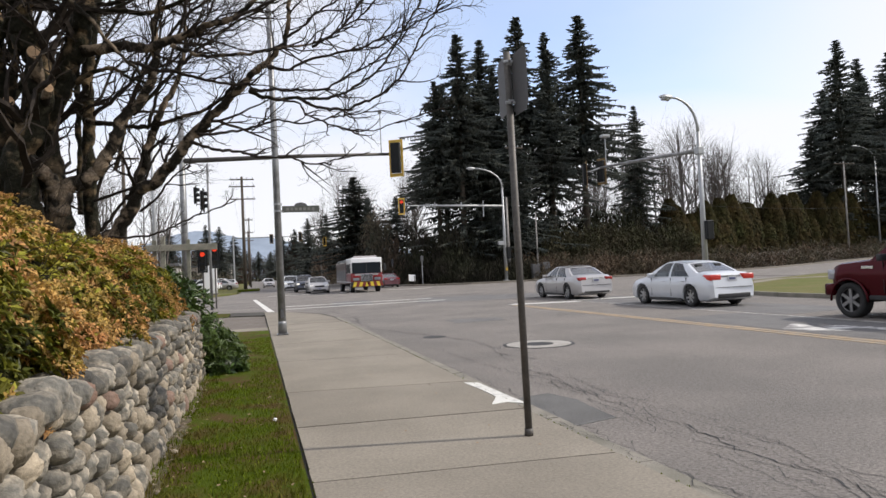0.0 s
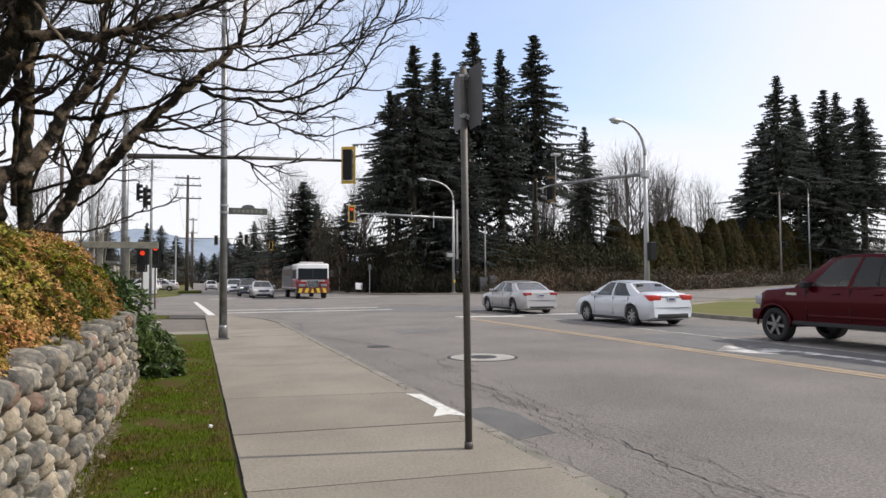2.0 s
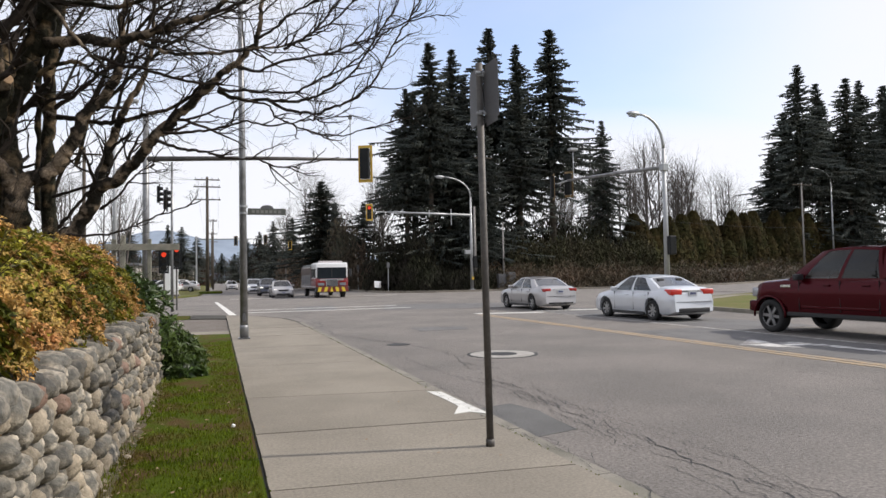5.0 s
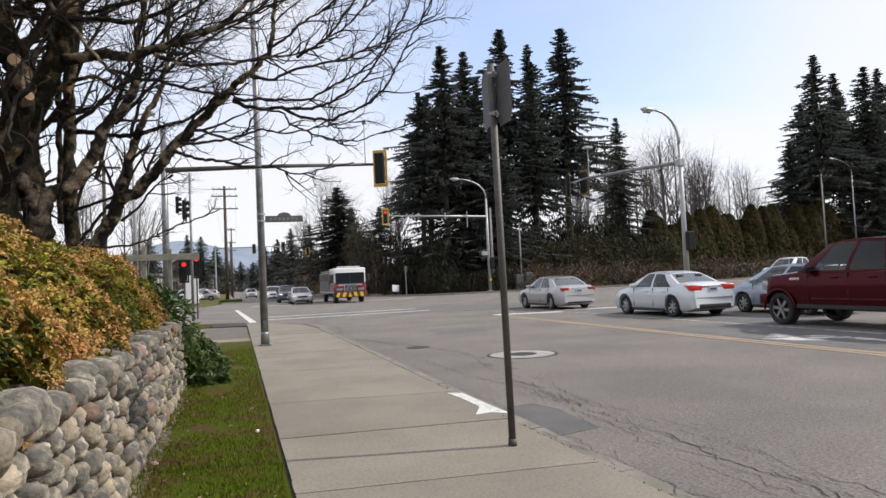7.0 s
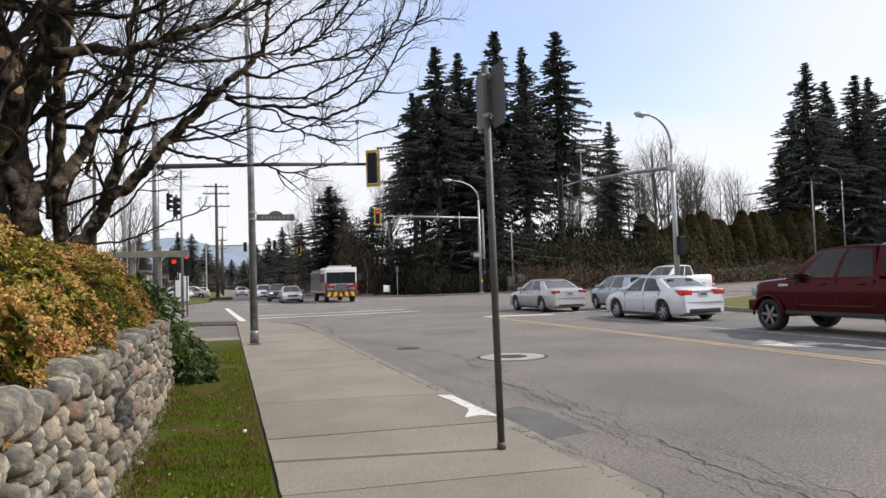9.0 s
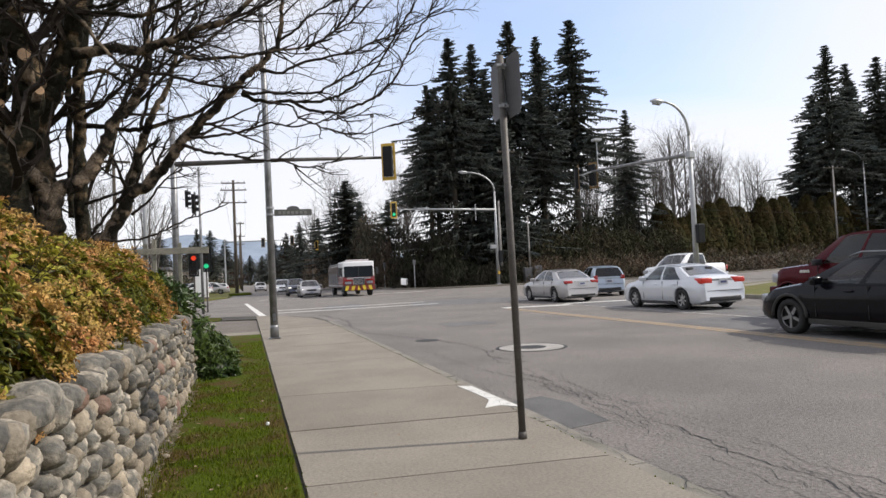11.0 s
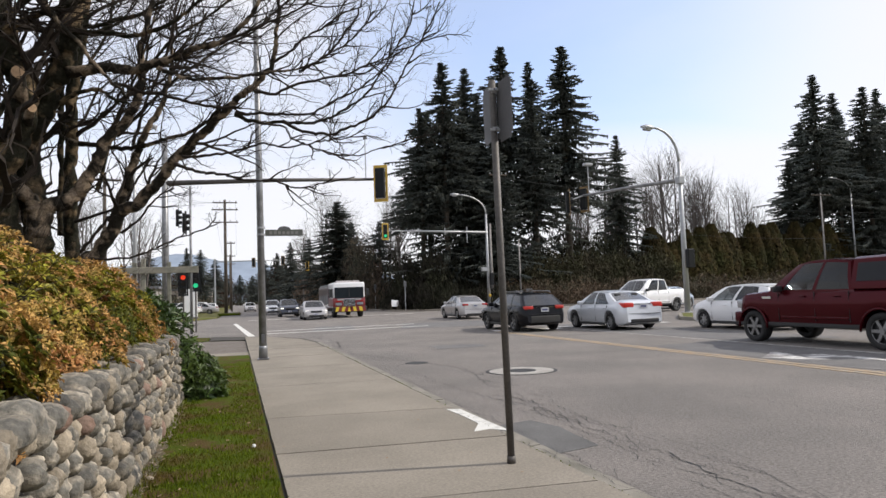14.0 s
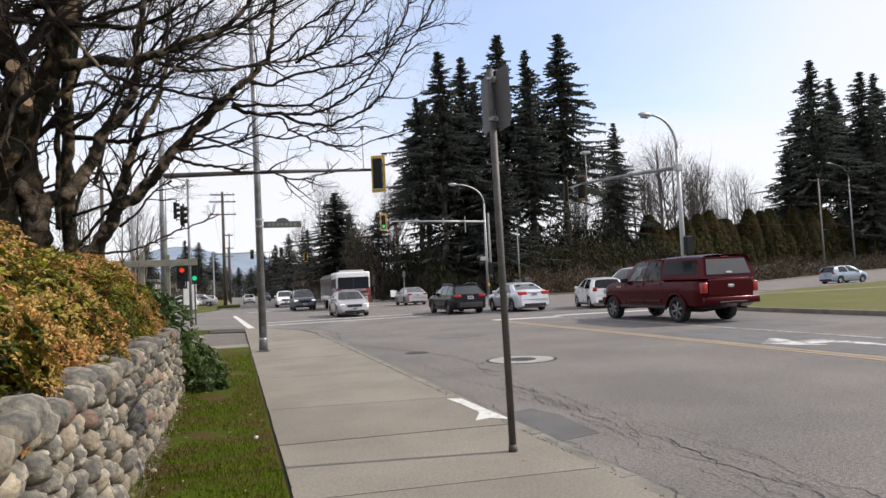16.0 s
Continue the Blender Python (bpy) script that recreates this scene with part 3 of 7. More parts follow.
apron = sheet("driveway_apron", [(-30, 19.4), (W0 - 0.012, 19.05), (W0 - 0.012, 20.25), (-30, 21.1)], -0.03, M_CONCRETE, "pale concrete strip beside the driveway", 0.1)
corner = sheet("corner_grass", [(-30, 28.1), (-1.05, 27.3), (-1.05, 30.0), (-4, 32.4), (-30, 32.6)], -0.03, M_TURF, "grass at the street corner", 0.1)

# island of lawn beyond the road, with kerb and path
ISLAND = [(18.35, -120), (18.15, 15), (18.35, 20), (19.45, 25.9), (22, 29.45), (26, 31.0), (36, 35.8), (56, 42.8), (200, 83.7), (420, 149), (420, -120)]
lawn = sheet("island_lawn", ISLAND, 0.0, M_LAWN, "broad yellow-green lawn island with low kerb", 0.2)
island_kerb = obj_from("island_kerb", bmesh.new(), M_KERB)
bm = bmesh.new()
for (x, y), (x2, y2) in zip(ISLAND[1:8], ISLAND[2:9]):
    d = Vector((x2 - x, y2 - y)).normalized()
    nx, ny = -d.y * 0.16, d.x * 0.16
    poly_prism([(x, y), (x + nx, y + ny), (x2 + nx, y2 + ny), (x2, y2)], ROAD - 0.05, 0.03, bm)
poly_prism([(18.35, -60), (18.15, 15), (17.99, 15), (18.19, -60)], ROAD - 0.05, 0.03, bm)
bm.to_mesh(island_kerb.data)
tagged(island_kerb, "dark weathered concrete island kerb", "kerb", kind="structure")
path = sheet("lawn_path", [(21, 26.2), (29, 31.3), (33.6, 30.2), (60, 27), (60, 28.0), (33.6, 31.3), (29, 32.2), (22, 28.2)], 0.008, M_CONCRETE, "pale concrete footpath across the lawn", 0.03)

# far corner: kerb, pavement, wooded bank
FAR = [(15.4, 700), (15.4, 68), (17, 63), (20, 61.2), (26, 61.0), (33, 58.8), (42, 58.0), (54, 60.5), (78, 68.5), (110, 80), (250, 125)]


def farz(x):
    return max(0.0, x - 60) * 0.02


# the side street climbs to the far side
bm = bmesh.new()
vs = [bm.verts.new(p) for p in ((36, 36, ROAD), (36, 58.6, ROAD), (42, 58.0, ROAD), (54, 60.5, ROAD), (78, 68.5, ROAD + farz(78)), (110, 80, ROAD + farz(110)), (250, 125, ROAD + farz(250)), (56, 43, ROAD), (200, 84, ROAD + 0.1))]
for f in ((0, 7, 1), (7, 2, 1), (7, 3, 2), (7, 4, 3), (7, 8, 4), (8, 5, 4), (8, 6, 5)):
    bm.faces.new([vs[i] for i in f])
bmesh.ops.recalc_face_normals(bm, faces=bm.faces[:])
bmesh.ops.solidify(bm, geom=bm.faces[:], thickness=0.02)
side_street = obj_from("side_street", bm, M_ASPHALT)
tagged(side_street, "pale asphalt side street climbing past the lawn", "road", kind="structure")
bm = bmesh.new()
for (x, y), (x2, y2) in zip(FAR, FAR[1:]):
    d = Vector((x2 - x, y2 - y)).normalized()
    nx, ny = -d.y, d.x
    own = poly_prism([(x, y), (x + nx * 0.6, y + ny * 0.6), (x2 + nx * 0.6, y2 + ny * 0.6), (x2, y2)], ROAD - 0.05, 0.03)
    for v in own.verts:
        v.co.z += farz(v.co.x)
    merge(bm, own)
far_walk = obj_from("far_pavement", bm, M_CONCRETE)
tagged(far_walk, "pale concrete pavement and kerb across the junction", "pavement", kind="structure")
bm = bmesh.new()
nx_, ny_ = 60, 26
grid = []
for i in range(nx_):
    row = []
    u = i / (nx_ - 1)
    k = u * (len(FAR) - 2)
    j = min(int(k), len(FAR) - 3)
    a, b = Vector(FAR[1 + j]), Vector(FAR[min(2 + j, len(FAR) - 1)])
    base = a.lerp(b, k - j)
    out_dir = Vector((0.25, 1.0)).normalized() if u < 0.999 else Vector((0.0, 1.0))
    for q in range(ny_):
        v = q / (ny_ - 1)
        p = base + out_dir * (0.5 + v * 130)
        rise = 3.2 * min(1, max(0.0, v - 0.085) * 9) ** 1.4 * min(1, max(0.25, u * 2.2)) + 0.5 * noise.noise(Vector((p.x * 0.15, p.y * 0.15, 0))) * min(1, v * 8)
        row.append(bm.verts.new((p.x, p.y, rise + farz(base.x))))
    grid.append(row)
for i in range(nx_ - 1):
    for q in range(ny_ - 1):
        bm.faces.new((grid[i][q], grid[i + 1][q], grid[i + 1][q + 1], grid[i][q + 1]))
bank = obj_from("wooded_bank", bm, M_SOIL, True)
tagged(bank, "brown leaf-littered bank under the trees", "bank", kind="structure")
far_left = sheet("far_left_block", [(-160, 58.6), (-10, 58.6), (-4, 62.6), (-1.9, 72), (-1.3, 700), (-160, 700)], 0.0, M_LAWN, "grass and pavement across the side street", 0.2)
splitter = sheet("traffic_island", ragged([(-2.0, 82.5), (0.5, 82.5), (0.5, 92), (-1.9, 92)], 1, 0.1, 3), 0.12, M_TURF, "low grassy traffic island", 0.2)

# unseen dark walls added beside and behind the viewer to darken reflections and skylight
for name, pts, h in (("backdrop_left", [(-26, -60), (-24, -60), (-22, 14), (-24, 14)], 9.0), ("backdrop_behind", [(-26, -62), (60, -72), (60, -70), (-26, -60)], 9.0)):
    tagged(obj_from(name, poly_prism(pts, ROAD - 0.1, h), mat("dark_backdrop_wall", (0.045, 0.05, 0.03), 0.95, var=0.3, scale=0.5, fine=4, color2=(0.07, 0.06, 0.045))), "unseen plain dark wall added to darken reflections", "hedge", kind="structure")

# ---- poles, signals, signs ----
def signal_head(name, m, lit=None, label="", board=None):
    """A three-lens traffic signal. Its face looks to -y; the yellow board frames it."""
    ob = empty(name, m)
    bm = bmesh.new()
    for z0, z1, x0, x1 in ((-0.80, -0.66, -0.31, 0.31), (0.66, 0.80, -0.31, 0.31), (-0.66, 0.66, -0.31, -0.21), (-0.66, 0.66, 0.21, 0.31)):
        box(x0, x1, -0.012, 0.012, z0, z1, 0.004, bm)
    part("backboard", bm, board or M_SIGYELLOW, ob, "dark backboard" if board else "yellow reflective backboard")
    part("housing", box(-0.20, 0.20, -0.02, 0.20, -0.65, 0.65, 0.02), M_BLACK, ob)
    for z, on, c in ((0.42, M_RED_ON, "red"), (0.0, None, "amber"), (-0.42, M_GREEN_ON, "green")):
        lens = part("lens", disc((0, -0.03, z), (0, 1, 0), 0.15, 0.03, 20), (on if lit and c in lit and on else M_LENS_OFF), ob)
        bm = bmesh.new()
        n = 14
        ring = []
        for k in range(n + 1):
            a = math.pi * (-0.15 + 1.3 * k / n)
            ring.append([(r * math.cos(a), y, z + r * math.sin(a)) for r, y in ((0.165, -0.02), (0.165, -0.24), (0.175, -0.24), (0.175, -0.02))])
        vs = [[bm.verts.new(p) for p in q] for q in ring]
        for a, b in zip(vs, vs[1:]):
            for i in range(4):
                bm.faces.new((a[i], a[(i + 1) % 4], b[(i + 1) % 4], b[i]))
        part("visor", bm, M_BLACK, lens)
    return tagged(ob, label or "black traffic signal with yellow backboard on a mast arm", "traffic light", "traffic lights at the junction")


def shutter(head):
    """Added dark disc that hides one glowing lens at a time, so it looks off."""
    return part("blind", disc((0, -0.055, 0), (0, 1, 0), 0.158, 0.012, 20), M_LENS_OFF, head, "added dark disc that hides a glowing lens")


def lamp_post(name, base, top, arm, head_len=0.7, r=0.13, label="", rise=1.4):
    """A tapered street-light pole with a curved arm to the side `arm` (dx, dy)."""
    ob = empty(name, pose(*base))
    part("pole", tube([(0, 0, 0), (0, 0, top * 0.5), (0, 0, top)], [r, r * 0.8, r * 0.55], 12), M_GALV, ob, smooth=True)
    part("base_plate", box(-r * 1.5, r * 1.5, -r * 1.5, r * 1.5, 0, 0.05, 0.008), M_GALV, ob)
    a = Vector((arm[0], arm[1], 0))
    pts = [Vector((0, 0, top)) + a * (1 - math.cos(u)) ** 1.1 + Vector((0, 0, rise * math.sin(u))) for u in np.linspace(0, math.pi / 2, 9)]
    part("arm", tube(pts, [r * 0.5 - 0.02 * k / 8 for k in range(9)], 8), M_GALV, ob, smooth=True)
    d = a.normalized()
    end = pts[-1]
    bm = tube([end - d * 0.1, end + d * 0.12, end + d * head_len * 0.6, end + d * head_len], [0.06, 0.13, 0.15, 0.05], 10)
    part("lamp_head", bm, M_GALV, ob, smooth=True)
    part("lamp_glass", tube([end + d * 0.18 - Vector((0, 0, 0.10)), end + d * head_len * 0.8 - Vector((0, 0, 0.10))], [0.11, 0.09], 10), M_HEAD, ob, smooth=True)
    return tagged(ob, label, "street lamp")


def mast_arm(ob, start, end, r0=0.11, r1=0.06, metal=None):
    part("mast_arm", tube([start, (Vector(start) + Vector(end)) / 2 + Vector((0, 0, 0.04)), end], [r0, (r0 + r1) / 2, r1], 10), metal or M_GALV, ob, smooth=True)


# tall lamp post at the pavement, with a street-name blade
tall = empty("lamp_post", pose(0.62, 17.05, 0.0))
part("pole", tube([(0, 0, 0), (-0.02, 0, 4.5), (-0.05, 0, 10.5)], [0.095, 0.080, 0.055], 14), M_STEEL, tall, smooth=True)
part("base_plate", box(-0.14, 0.14, -0.14, 0.14, 0, 0.03, 0.006), M_STEEL, tall)
part("base_cover", tube([(0, 0, 0.03), (0, 0, 0.28), (0, 0, 0.33)], [0.108, 0.104, 0.096], 14), M_STEEL, tall, smooth=True)
part("hand_hole", box(-0.04, 0.04, -0.118, -0.09, 0.42, 0.62, 0.004), M_SIGNBACK, tall)
blade = part("name_blade", box(0.10, 1.02, -0.012, 0.012, 3.03, 3.19, 0.004), mat("dull_green_sign", (0.10, 0.105, 0.09), 0.5, var=0.1, scale=8), tall, "dull green street-name blade with arched top")
part("blade_crest", poly_prism([(0.56 + 0.16 * math.cos(a), 0.085 * math.sin(a)) for a in np.linspace(0, math.pi, 13)], -0.012, 0.012), M_SIGNBACK, blade,
     at=pose(0, 0, 3.189, 90, 0, 0))
for k in range(7):
    part("letter_bar", box(0.20 + k * 0.105, 0.27 + k * 0.105, -0.017, -0.013, 3.075, 3.145), M_SIGNGREY, blade)
part("sign_band", tube([(0, 0, 3.04), (0, 0, 3.09)], [0.105, 0.105], 14), M_GALV, tall)
part("sign_band", tube([(0, 0, 3.21), (0, 0, 3.26)], [0.105, 0.105], 14), M_GALV, tall)
pts = [(-0.05 + 2.0 * (1 - math.cos(u)), -0.4 * (1 - math.cos(u)), 10.4 + 1.3 * math.sin(u)) for u in np.linspace(0, math.pi / 2, 8)]
part("arm", tube(pts, 0.045, 8), M_GALV, tall, smooth=True)
tagged(tall, "tall galvanised lamp post on the pavement with a street-name blade", "street lamp")

# leaning post with two sign plates seen from behind
post = empty("sign_post", pose(2.168, 5.25, -0.004, -0.2, -0.48, 0))
part("post", tube([(0, 0, 0), (0, 0, 3.25)], [0.0305, 0.0305], 12), M_POST, post, "weathered steel pipe post", smooth=True)
part("collar", tube([(0, 0, 0), (0, 0, 0.06)], [0.038, 0.036], 12), M_POST, post, smooth=True)
for z in (2.81, 3.16):
    part("bracket", box(-0.05, 0.05, -0.045, -0.03, z - 0.012, z + 0.012, 0.003), M_GALV, post, "bright steel bracket strap")
    part("bolt", disc((0.0, -0.05, z), (0, 1, 0), 0.011, 0.015, 8), M_CHROME, post)


def plate(m, w, h, label):
    bm = box(-w / 2, w / 2, -0.0016, 0.0016, -h / 2, h / 2)
    ver = [e for e in bm.edges if abs(e.verts[0].co.y - e.verts[1].co.y) > 0.002]
    bmesh.ops.bevel(bm, geom=ver, offset=0.035, segments=4, affect="EDGES")
    p = part("sign_plate", bm, M_SIGNBACK, post, label, at=m)
    return p


plate(pose(0.018, 0.180, 2.99, 0, 0, 82), 0.30, 0.50, "grey bare metal back of a sign plate")
plate(pose(0.040, -0.156, 2.96, 0, 0, -90), 0.30, 0.52, "grey bare metal back of a sign plate")
for z in (2.83, 3.14):
    part("plate_strap", box(-0.020, 0.034, -0.034, 0.036, z - 0.008, z + 0.008, 0.003), M_GALV, post, "bright steel strap that carries both plates")
tagged(post, "leaning weathered sign post with two sign plates side by side", "sign post")

# near-left corner: signal pole with long mast arm across the road
nl = empty("signal_pole", pose(-2.65, 28.6, -0.03))
part("pole", tube([(0, 0, 0), (0, 0, 8.0)], [0.15, 0.11], 12), M_STEEL, nl, smooth=True)
# dark metal here paints the backlit side of a galvanised arm
mast_arm(nl, (0, 0, 6.32), (8.75, -0.4, 6.56), metal=M_POST)
part("detector_stem", tube([(8.1, -0.4, 6.5), (8.1, -0.4, 8.3)], 0.022, 6), M_GALV, nl)
part("detector", box(8.03, 8.17, -0.5, -0.3, 8.3, 8.46, 0.02), M_SIGNBACK, nl)
part("base_plate", box(-0.24, 0.24, -0.24, 0.24, 0, 0.05, 0.01), M_GALV, nl)
tagged(nl, "galvanised traffic signal pole with a long mast arm", "signal pole")
signal_head("traffic_light", pose(6.05, 28.0, 6.31, 0, 0, 152), label="traffic signal turned away, yellow-edged backboard, on mast arm")
# side post with two signal heads seen edge-on
side = empty("signal_pole", pose(-2.05, 34.5, -0.03))
part("pole", tube([(0, 0, 0), (0, 0, 7.2)], [0.07, 0.05], 10), M_STEEL, side, smooth=True)
part("bracket_arm", tube([(0, 0, 5.2), (-0.55, 0, 5.2)], 0.03, 6), M_GALV, side)
tagged(side, "slim signal post at the street corner", "signal pole")
small = signal_head("traffic_light", pose(-2.26, 34.4, 5.35, 0, 0, 84), label="black traffic signal seen edge-on", board=M_BLACK)
small.scale = (0.72, 0.72, 0.72)
small = signal_head("traffic_light", pose(-2.60, 34.6, 5.62, 0, 0, 97), label="black traffic signal seen edge-on", board=M_BLACK)
small.scale = (0.62, 0.62, 0.62)

# far-right corner: signal pole with lamp and mast arm over the oncoming lanes
fr = lamp_post("signal_pole", (24.4, 63.0, 0.03), 9.4, (-3.0, -0.4), 0.9, 0.17, "far galvanised signal pole with lamp and mast arm", 1.9)
part("mast_arm", tube([(0, 0, 7.55), (-5, -0.2, 7.65), (-8.8, -0.4, 7.7)], [0.12, 0.1, 0.07], 8), M_GALV, fr, smooth=True)
part("mast_arm_tip", tube([(-8.8, -0.4, 7.7), (-10.9, -0.5, 7.72)], [0.05, 0.04], 8), M_GALV, fr, smooth=True)
for x, z0, z1 in ((-2.2, 6.5, 8.1), (-4.5, 7.3, 8.0), (-7.2, 7.4, 8.0)):
    part("hanger", tube([(x, -0.25, z0), (x, -0.25, z1)], 0.05, 6), M_GALV, fr)
part("pedestrian_signal", box(-0.75, -0.15, -0.3, 0.05, 3.6, 4.0, 0.03), M_GALV, fr, "pale pedestrian signal box")
part("pedestrian_head", box(0.12, 0.5, -0.3, 0.05, 2.2, 3.4, 0.03), M_BLACK, fr)
part("push_button", box(-0.1, 0.1, -0.3, -0.15, 1.0, 1.3, 0.02), M_SIGYELLOW, fr)
far_signal = signal_head("traffic_light", pose(13.75, 62.2, 7.65, 0, 0, -6), ("red", "green"), "traffic signal with yellow backboard at a mast arm's end")
part("signal_hanger", box(-10.95, -10.35, -0.78, -0.4, 7.62, 7.80), M_GALV, fr)
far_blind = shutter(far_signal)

# lamp pole on the lawn island with a sloping mast arm
isl = lamp_post("signal_pole", (22.75, 29.9, 0.0), 8.05, (-1.62, -0.15), 0.75, 0.16, "galvanised lamp and signal pole on the lawn island", 1.75)
mast_arm(isl, (0, 0, 7.05), (-2.35, 6.2, 7.15), 0.12, 0.07, M_STEEL)
part("signal_hanger", tube([(-2.35, 6.2, 7.15), (-3.25, 6.32, 6.85)], 0.05, 6), M_GALV, isl)
part("arm_clamp", box(-0.18, 0.18, -0.18, 0.18, 6.85, 7.25, 0.03), M_GALV, isl)
part("pedestrian_head", box(-0.08, 0.34, -0.42, -0.14, 2.35, 3.35, 0.04), M_BLACK, isl, "black pedestrian signal head")
part("pedestrian_head", box(0.16, 0.5, -0.1, 0.28, 2.5, 3.3, 0.04), M_BLACK, isl, "black pedestrian signal head")
part("camera_stem", tube([(-2.1, 5.9, 7.1), (-2.1, 5.9, 9.0)], 0.03, 6), M_GALV, isl)
part("detector", box(-2.35, -1.85, 5.7, 6.1, 8.95, 9.1, 0.02), M_GALV, isl)
tagged(isl, category="signal pole")
signal_head("traffic_light", pose(19.5, 36.2, 6.75, 0, 0, 70), label="dull traffic signal seen from the side", board=M_SIGDULL)
signal_head("traffic_light", pose(20.6, 36.3, 6.95, 0, 0, 118), label="dull traffic signal seen from behind", board=M_SIGDULL)


def utility_pole(base, h, arms, label, r=0.17, turn=0, wood=None):
    ob = empty("utility_pole", pose(*base, 0, 0, turn))
    part("pole", tube([(0, 0, 0), (0, 0, h)], [r, r * 0.65], 10), wood or M_WOOD, ob, smooth=True)
    for z, w in arms:
        part("crossarm", box(-w, w, -0.2, -0.08, z - 0.07, z + 0.07, 0.01), M_WOOD, ob)
        for x in (-w * 0.9, -w * 0.4, w * 0.4, w * 0.9):
            part("insulator", tube([(x, -0.14, z + 0.07), (x, -0.14, z + 0.27)], [0.04, 0.06], 6), M_GALV, ob)
    return tagged(ob, label, "utility pole", "utility poles along the street")


utility_pole((-1.15, 88.5, 0.1), 14.4, ((14.0, 1.5), (13.1, 1.6), (11.5, 1.6)), "tall brown wooden utility pole with three crossarms", 0.23)
utility_pole((-0.6, 112, 0), 11.2, ((10.9, 0.6),), "slim far wooden utility pole", 0.14)
utility_pole((-1.0, 140, 0), 11, ((10.7, 1.1),), "slim far wooden utility pole")
utility_pole((-1.0, 185, 0), 12, ((11.6, 1.1),), "slim far wooden utility pole")
utility_pole((-9.3, 55, -0.05), 11.5, ((11.0, 1.2),), "brown wooden utility pole behind the branches")
utility_pole((26.6, 64.8, 0.4), 14.0, ((13.4, 1.0),), "grey wooden utility pole before the conifers", 0.21, wood=M_PALEWOOD)
utility_pole((25.7, 65.3, 0.3), 8.4, (), "short grey wooden stub pole", 0.15, wood=M_PALEWOOD)
utility_pole((28.8, 61.5 + 3.5, 0.4), 6.6, (), "thin pale post beside a control cabinet", 0.09, wood=M_PALEWOOD)
cab = empty("control_cabinet", pose(28.6, 64.0, 0.03))
for x in (-0.55, 0.55):
    part("cabinet_box", box(x - 0.42, x + 0.42, -0.3, 0.3, 0.08, 1.55 + 0.15 * (x > 0), 0.03), M_SIGNBACK, cab)
part("plinth", box(-1.15, 1.15, -0.4, 0.4, 0.0, 0.08), M_CONCRETE, cab)
tagged(cab, "pale grey roadside control cabinet pair", "cabinet")
utility_pole((97.6, 90.5, 0.7), 16.0, ((15.6, 2.2),), "slim pale utility pole before the hedge", 0.17, wood=M_PALEWOOD)
lamp_post("street_lamp", (108.5, 94, 1.0), 16.6, (-5.6, -1.5), 1.5, 0.17, "tall galvanised street lamp before the hedge", 2.2)
lamp_post("street_lamp", (-4.8, 36.5, -0.05), 10.2, (0.8, 0.0), 0.3, 0.12, "slim street pole at the side street", 0.4)

# far mast arms down the street
for x0, x1, y, z in ((-3.2, 8.4, 116, 8.2), (17.2, 11.0, 116, 7.2)):
    ob = empty("signal_pole", pose(x0, y, 0.0))
    part("pole", tube([(0, 0, 0), (0, 0, z + 0.5)], [0.14, 0.1], 8), M_GALV, ob)
    mast_arm(ob, (0, 0, z), (x1 - x0, 0, z + 0.1))
    tagged(ob, "distant signal pole with mast arm", "signal pole")
for x, y, z, a in ((2.95, 115.6, 7.95, 178), (7.7, 115.6, 8.2, 178), (11.75, 115.6, 7.2, 4), (14.7, 115.6, 7.0, 4)):
    signal_head("traffic_light", pose(x, y, z, 0, 0, a), label="small distant traffic signal", board=M_SIGDULL if a > 90 else None)
# near-side red signals low behind the timber frame
for x, y in ((-2.80, 40.2), (-2.06, 38.6)):
    ob = empty("signal_pole", pose(x, y, -0.12 if y > 38 else -0.03))
    part("pole", tube([(0, 0, 0), (0, 0, 3.3)], 0.045, 8), M_POST, ob)
    tagged(ob, "short signal post by the side street", "signal pole")
left_signals = [signal_head("traffic_light", pose(x, y - 0.22, z, 0, 0, 4), ("red", "green"), "low black traffic signal on a short post", M_BLACK) for x, y, z in ((-2.80, 40.2, 2.56), (-2.06, 38.6, 2.76))]
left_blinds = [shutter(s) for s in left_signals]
for s in left_signals:
    s.scale = (0.85, 0.85, 0.85)

# ---- vehicles: forward is +y, the origin lies on the road under the middle ----
def lerp_knots(knots, y):
    if y <= knots[0][0]:
        return knots[0][1]
    for (a, va), (b, vb) in zip(knots, knots[1:]):
        if y <= b:
            u = (y - a) / (b - a)
            return va + (vb - va) * u
    return knots[-1][1]


def patch_faces(bm, fn, nu, nv, flip=False):
    """A grid of faces over fn(u, v), u and v from 0 to 1."""
    g = [[bm.verts.new(fn(i / nu, j / nv)) for j in range(nv + 1)] for i in range(nu + 1)]
    for i in range(nu):
        for j in range(nv):
            q = (g[i][j], g[i + 1][j], g[i + 1][j + 1], g[i][j + 1])
            bm.faces.new(q[::-1] if flip else q)
    return bm


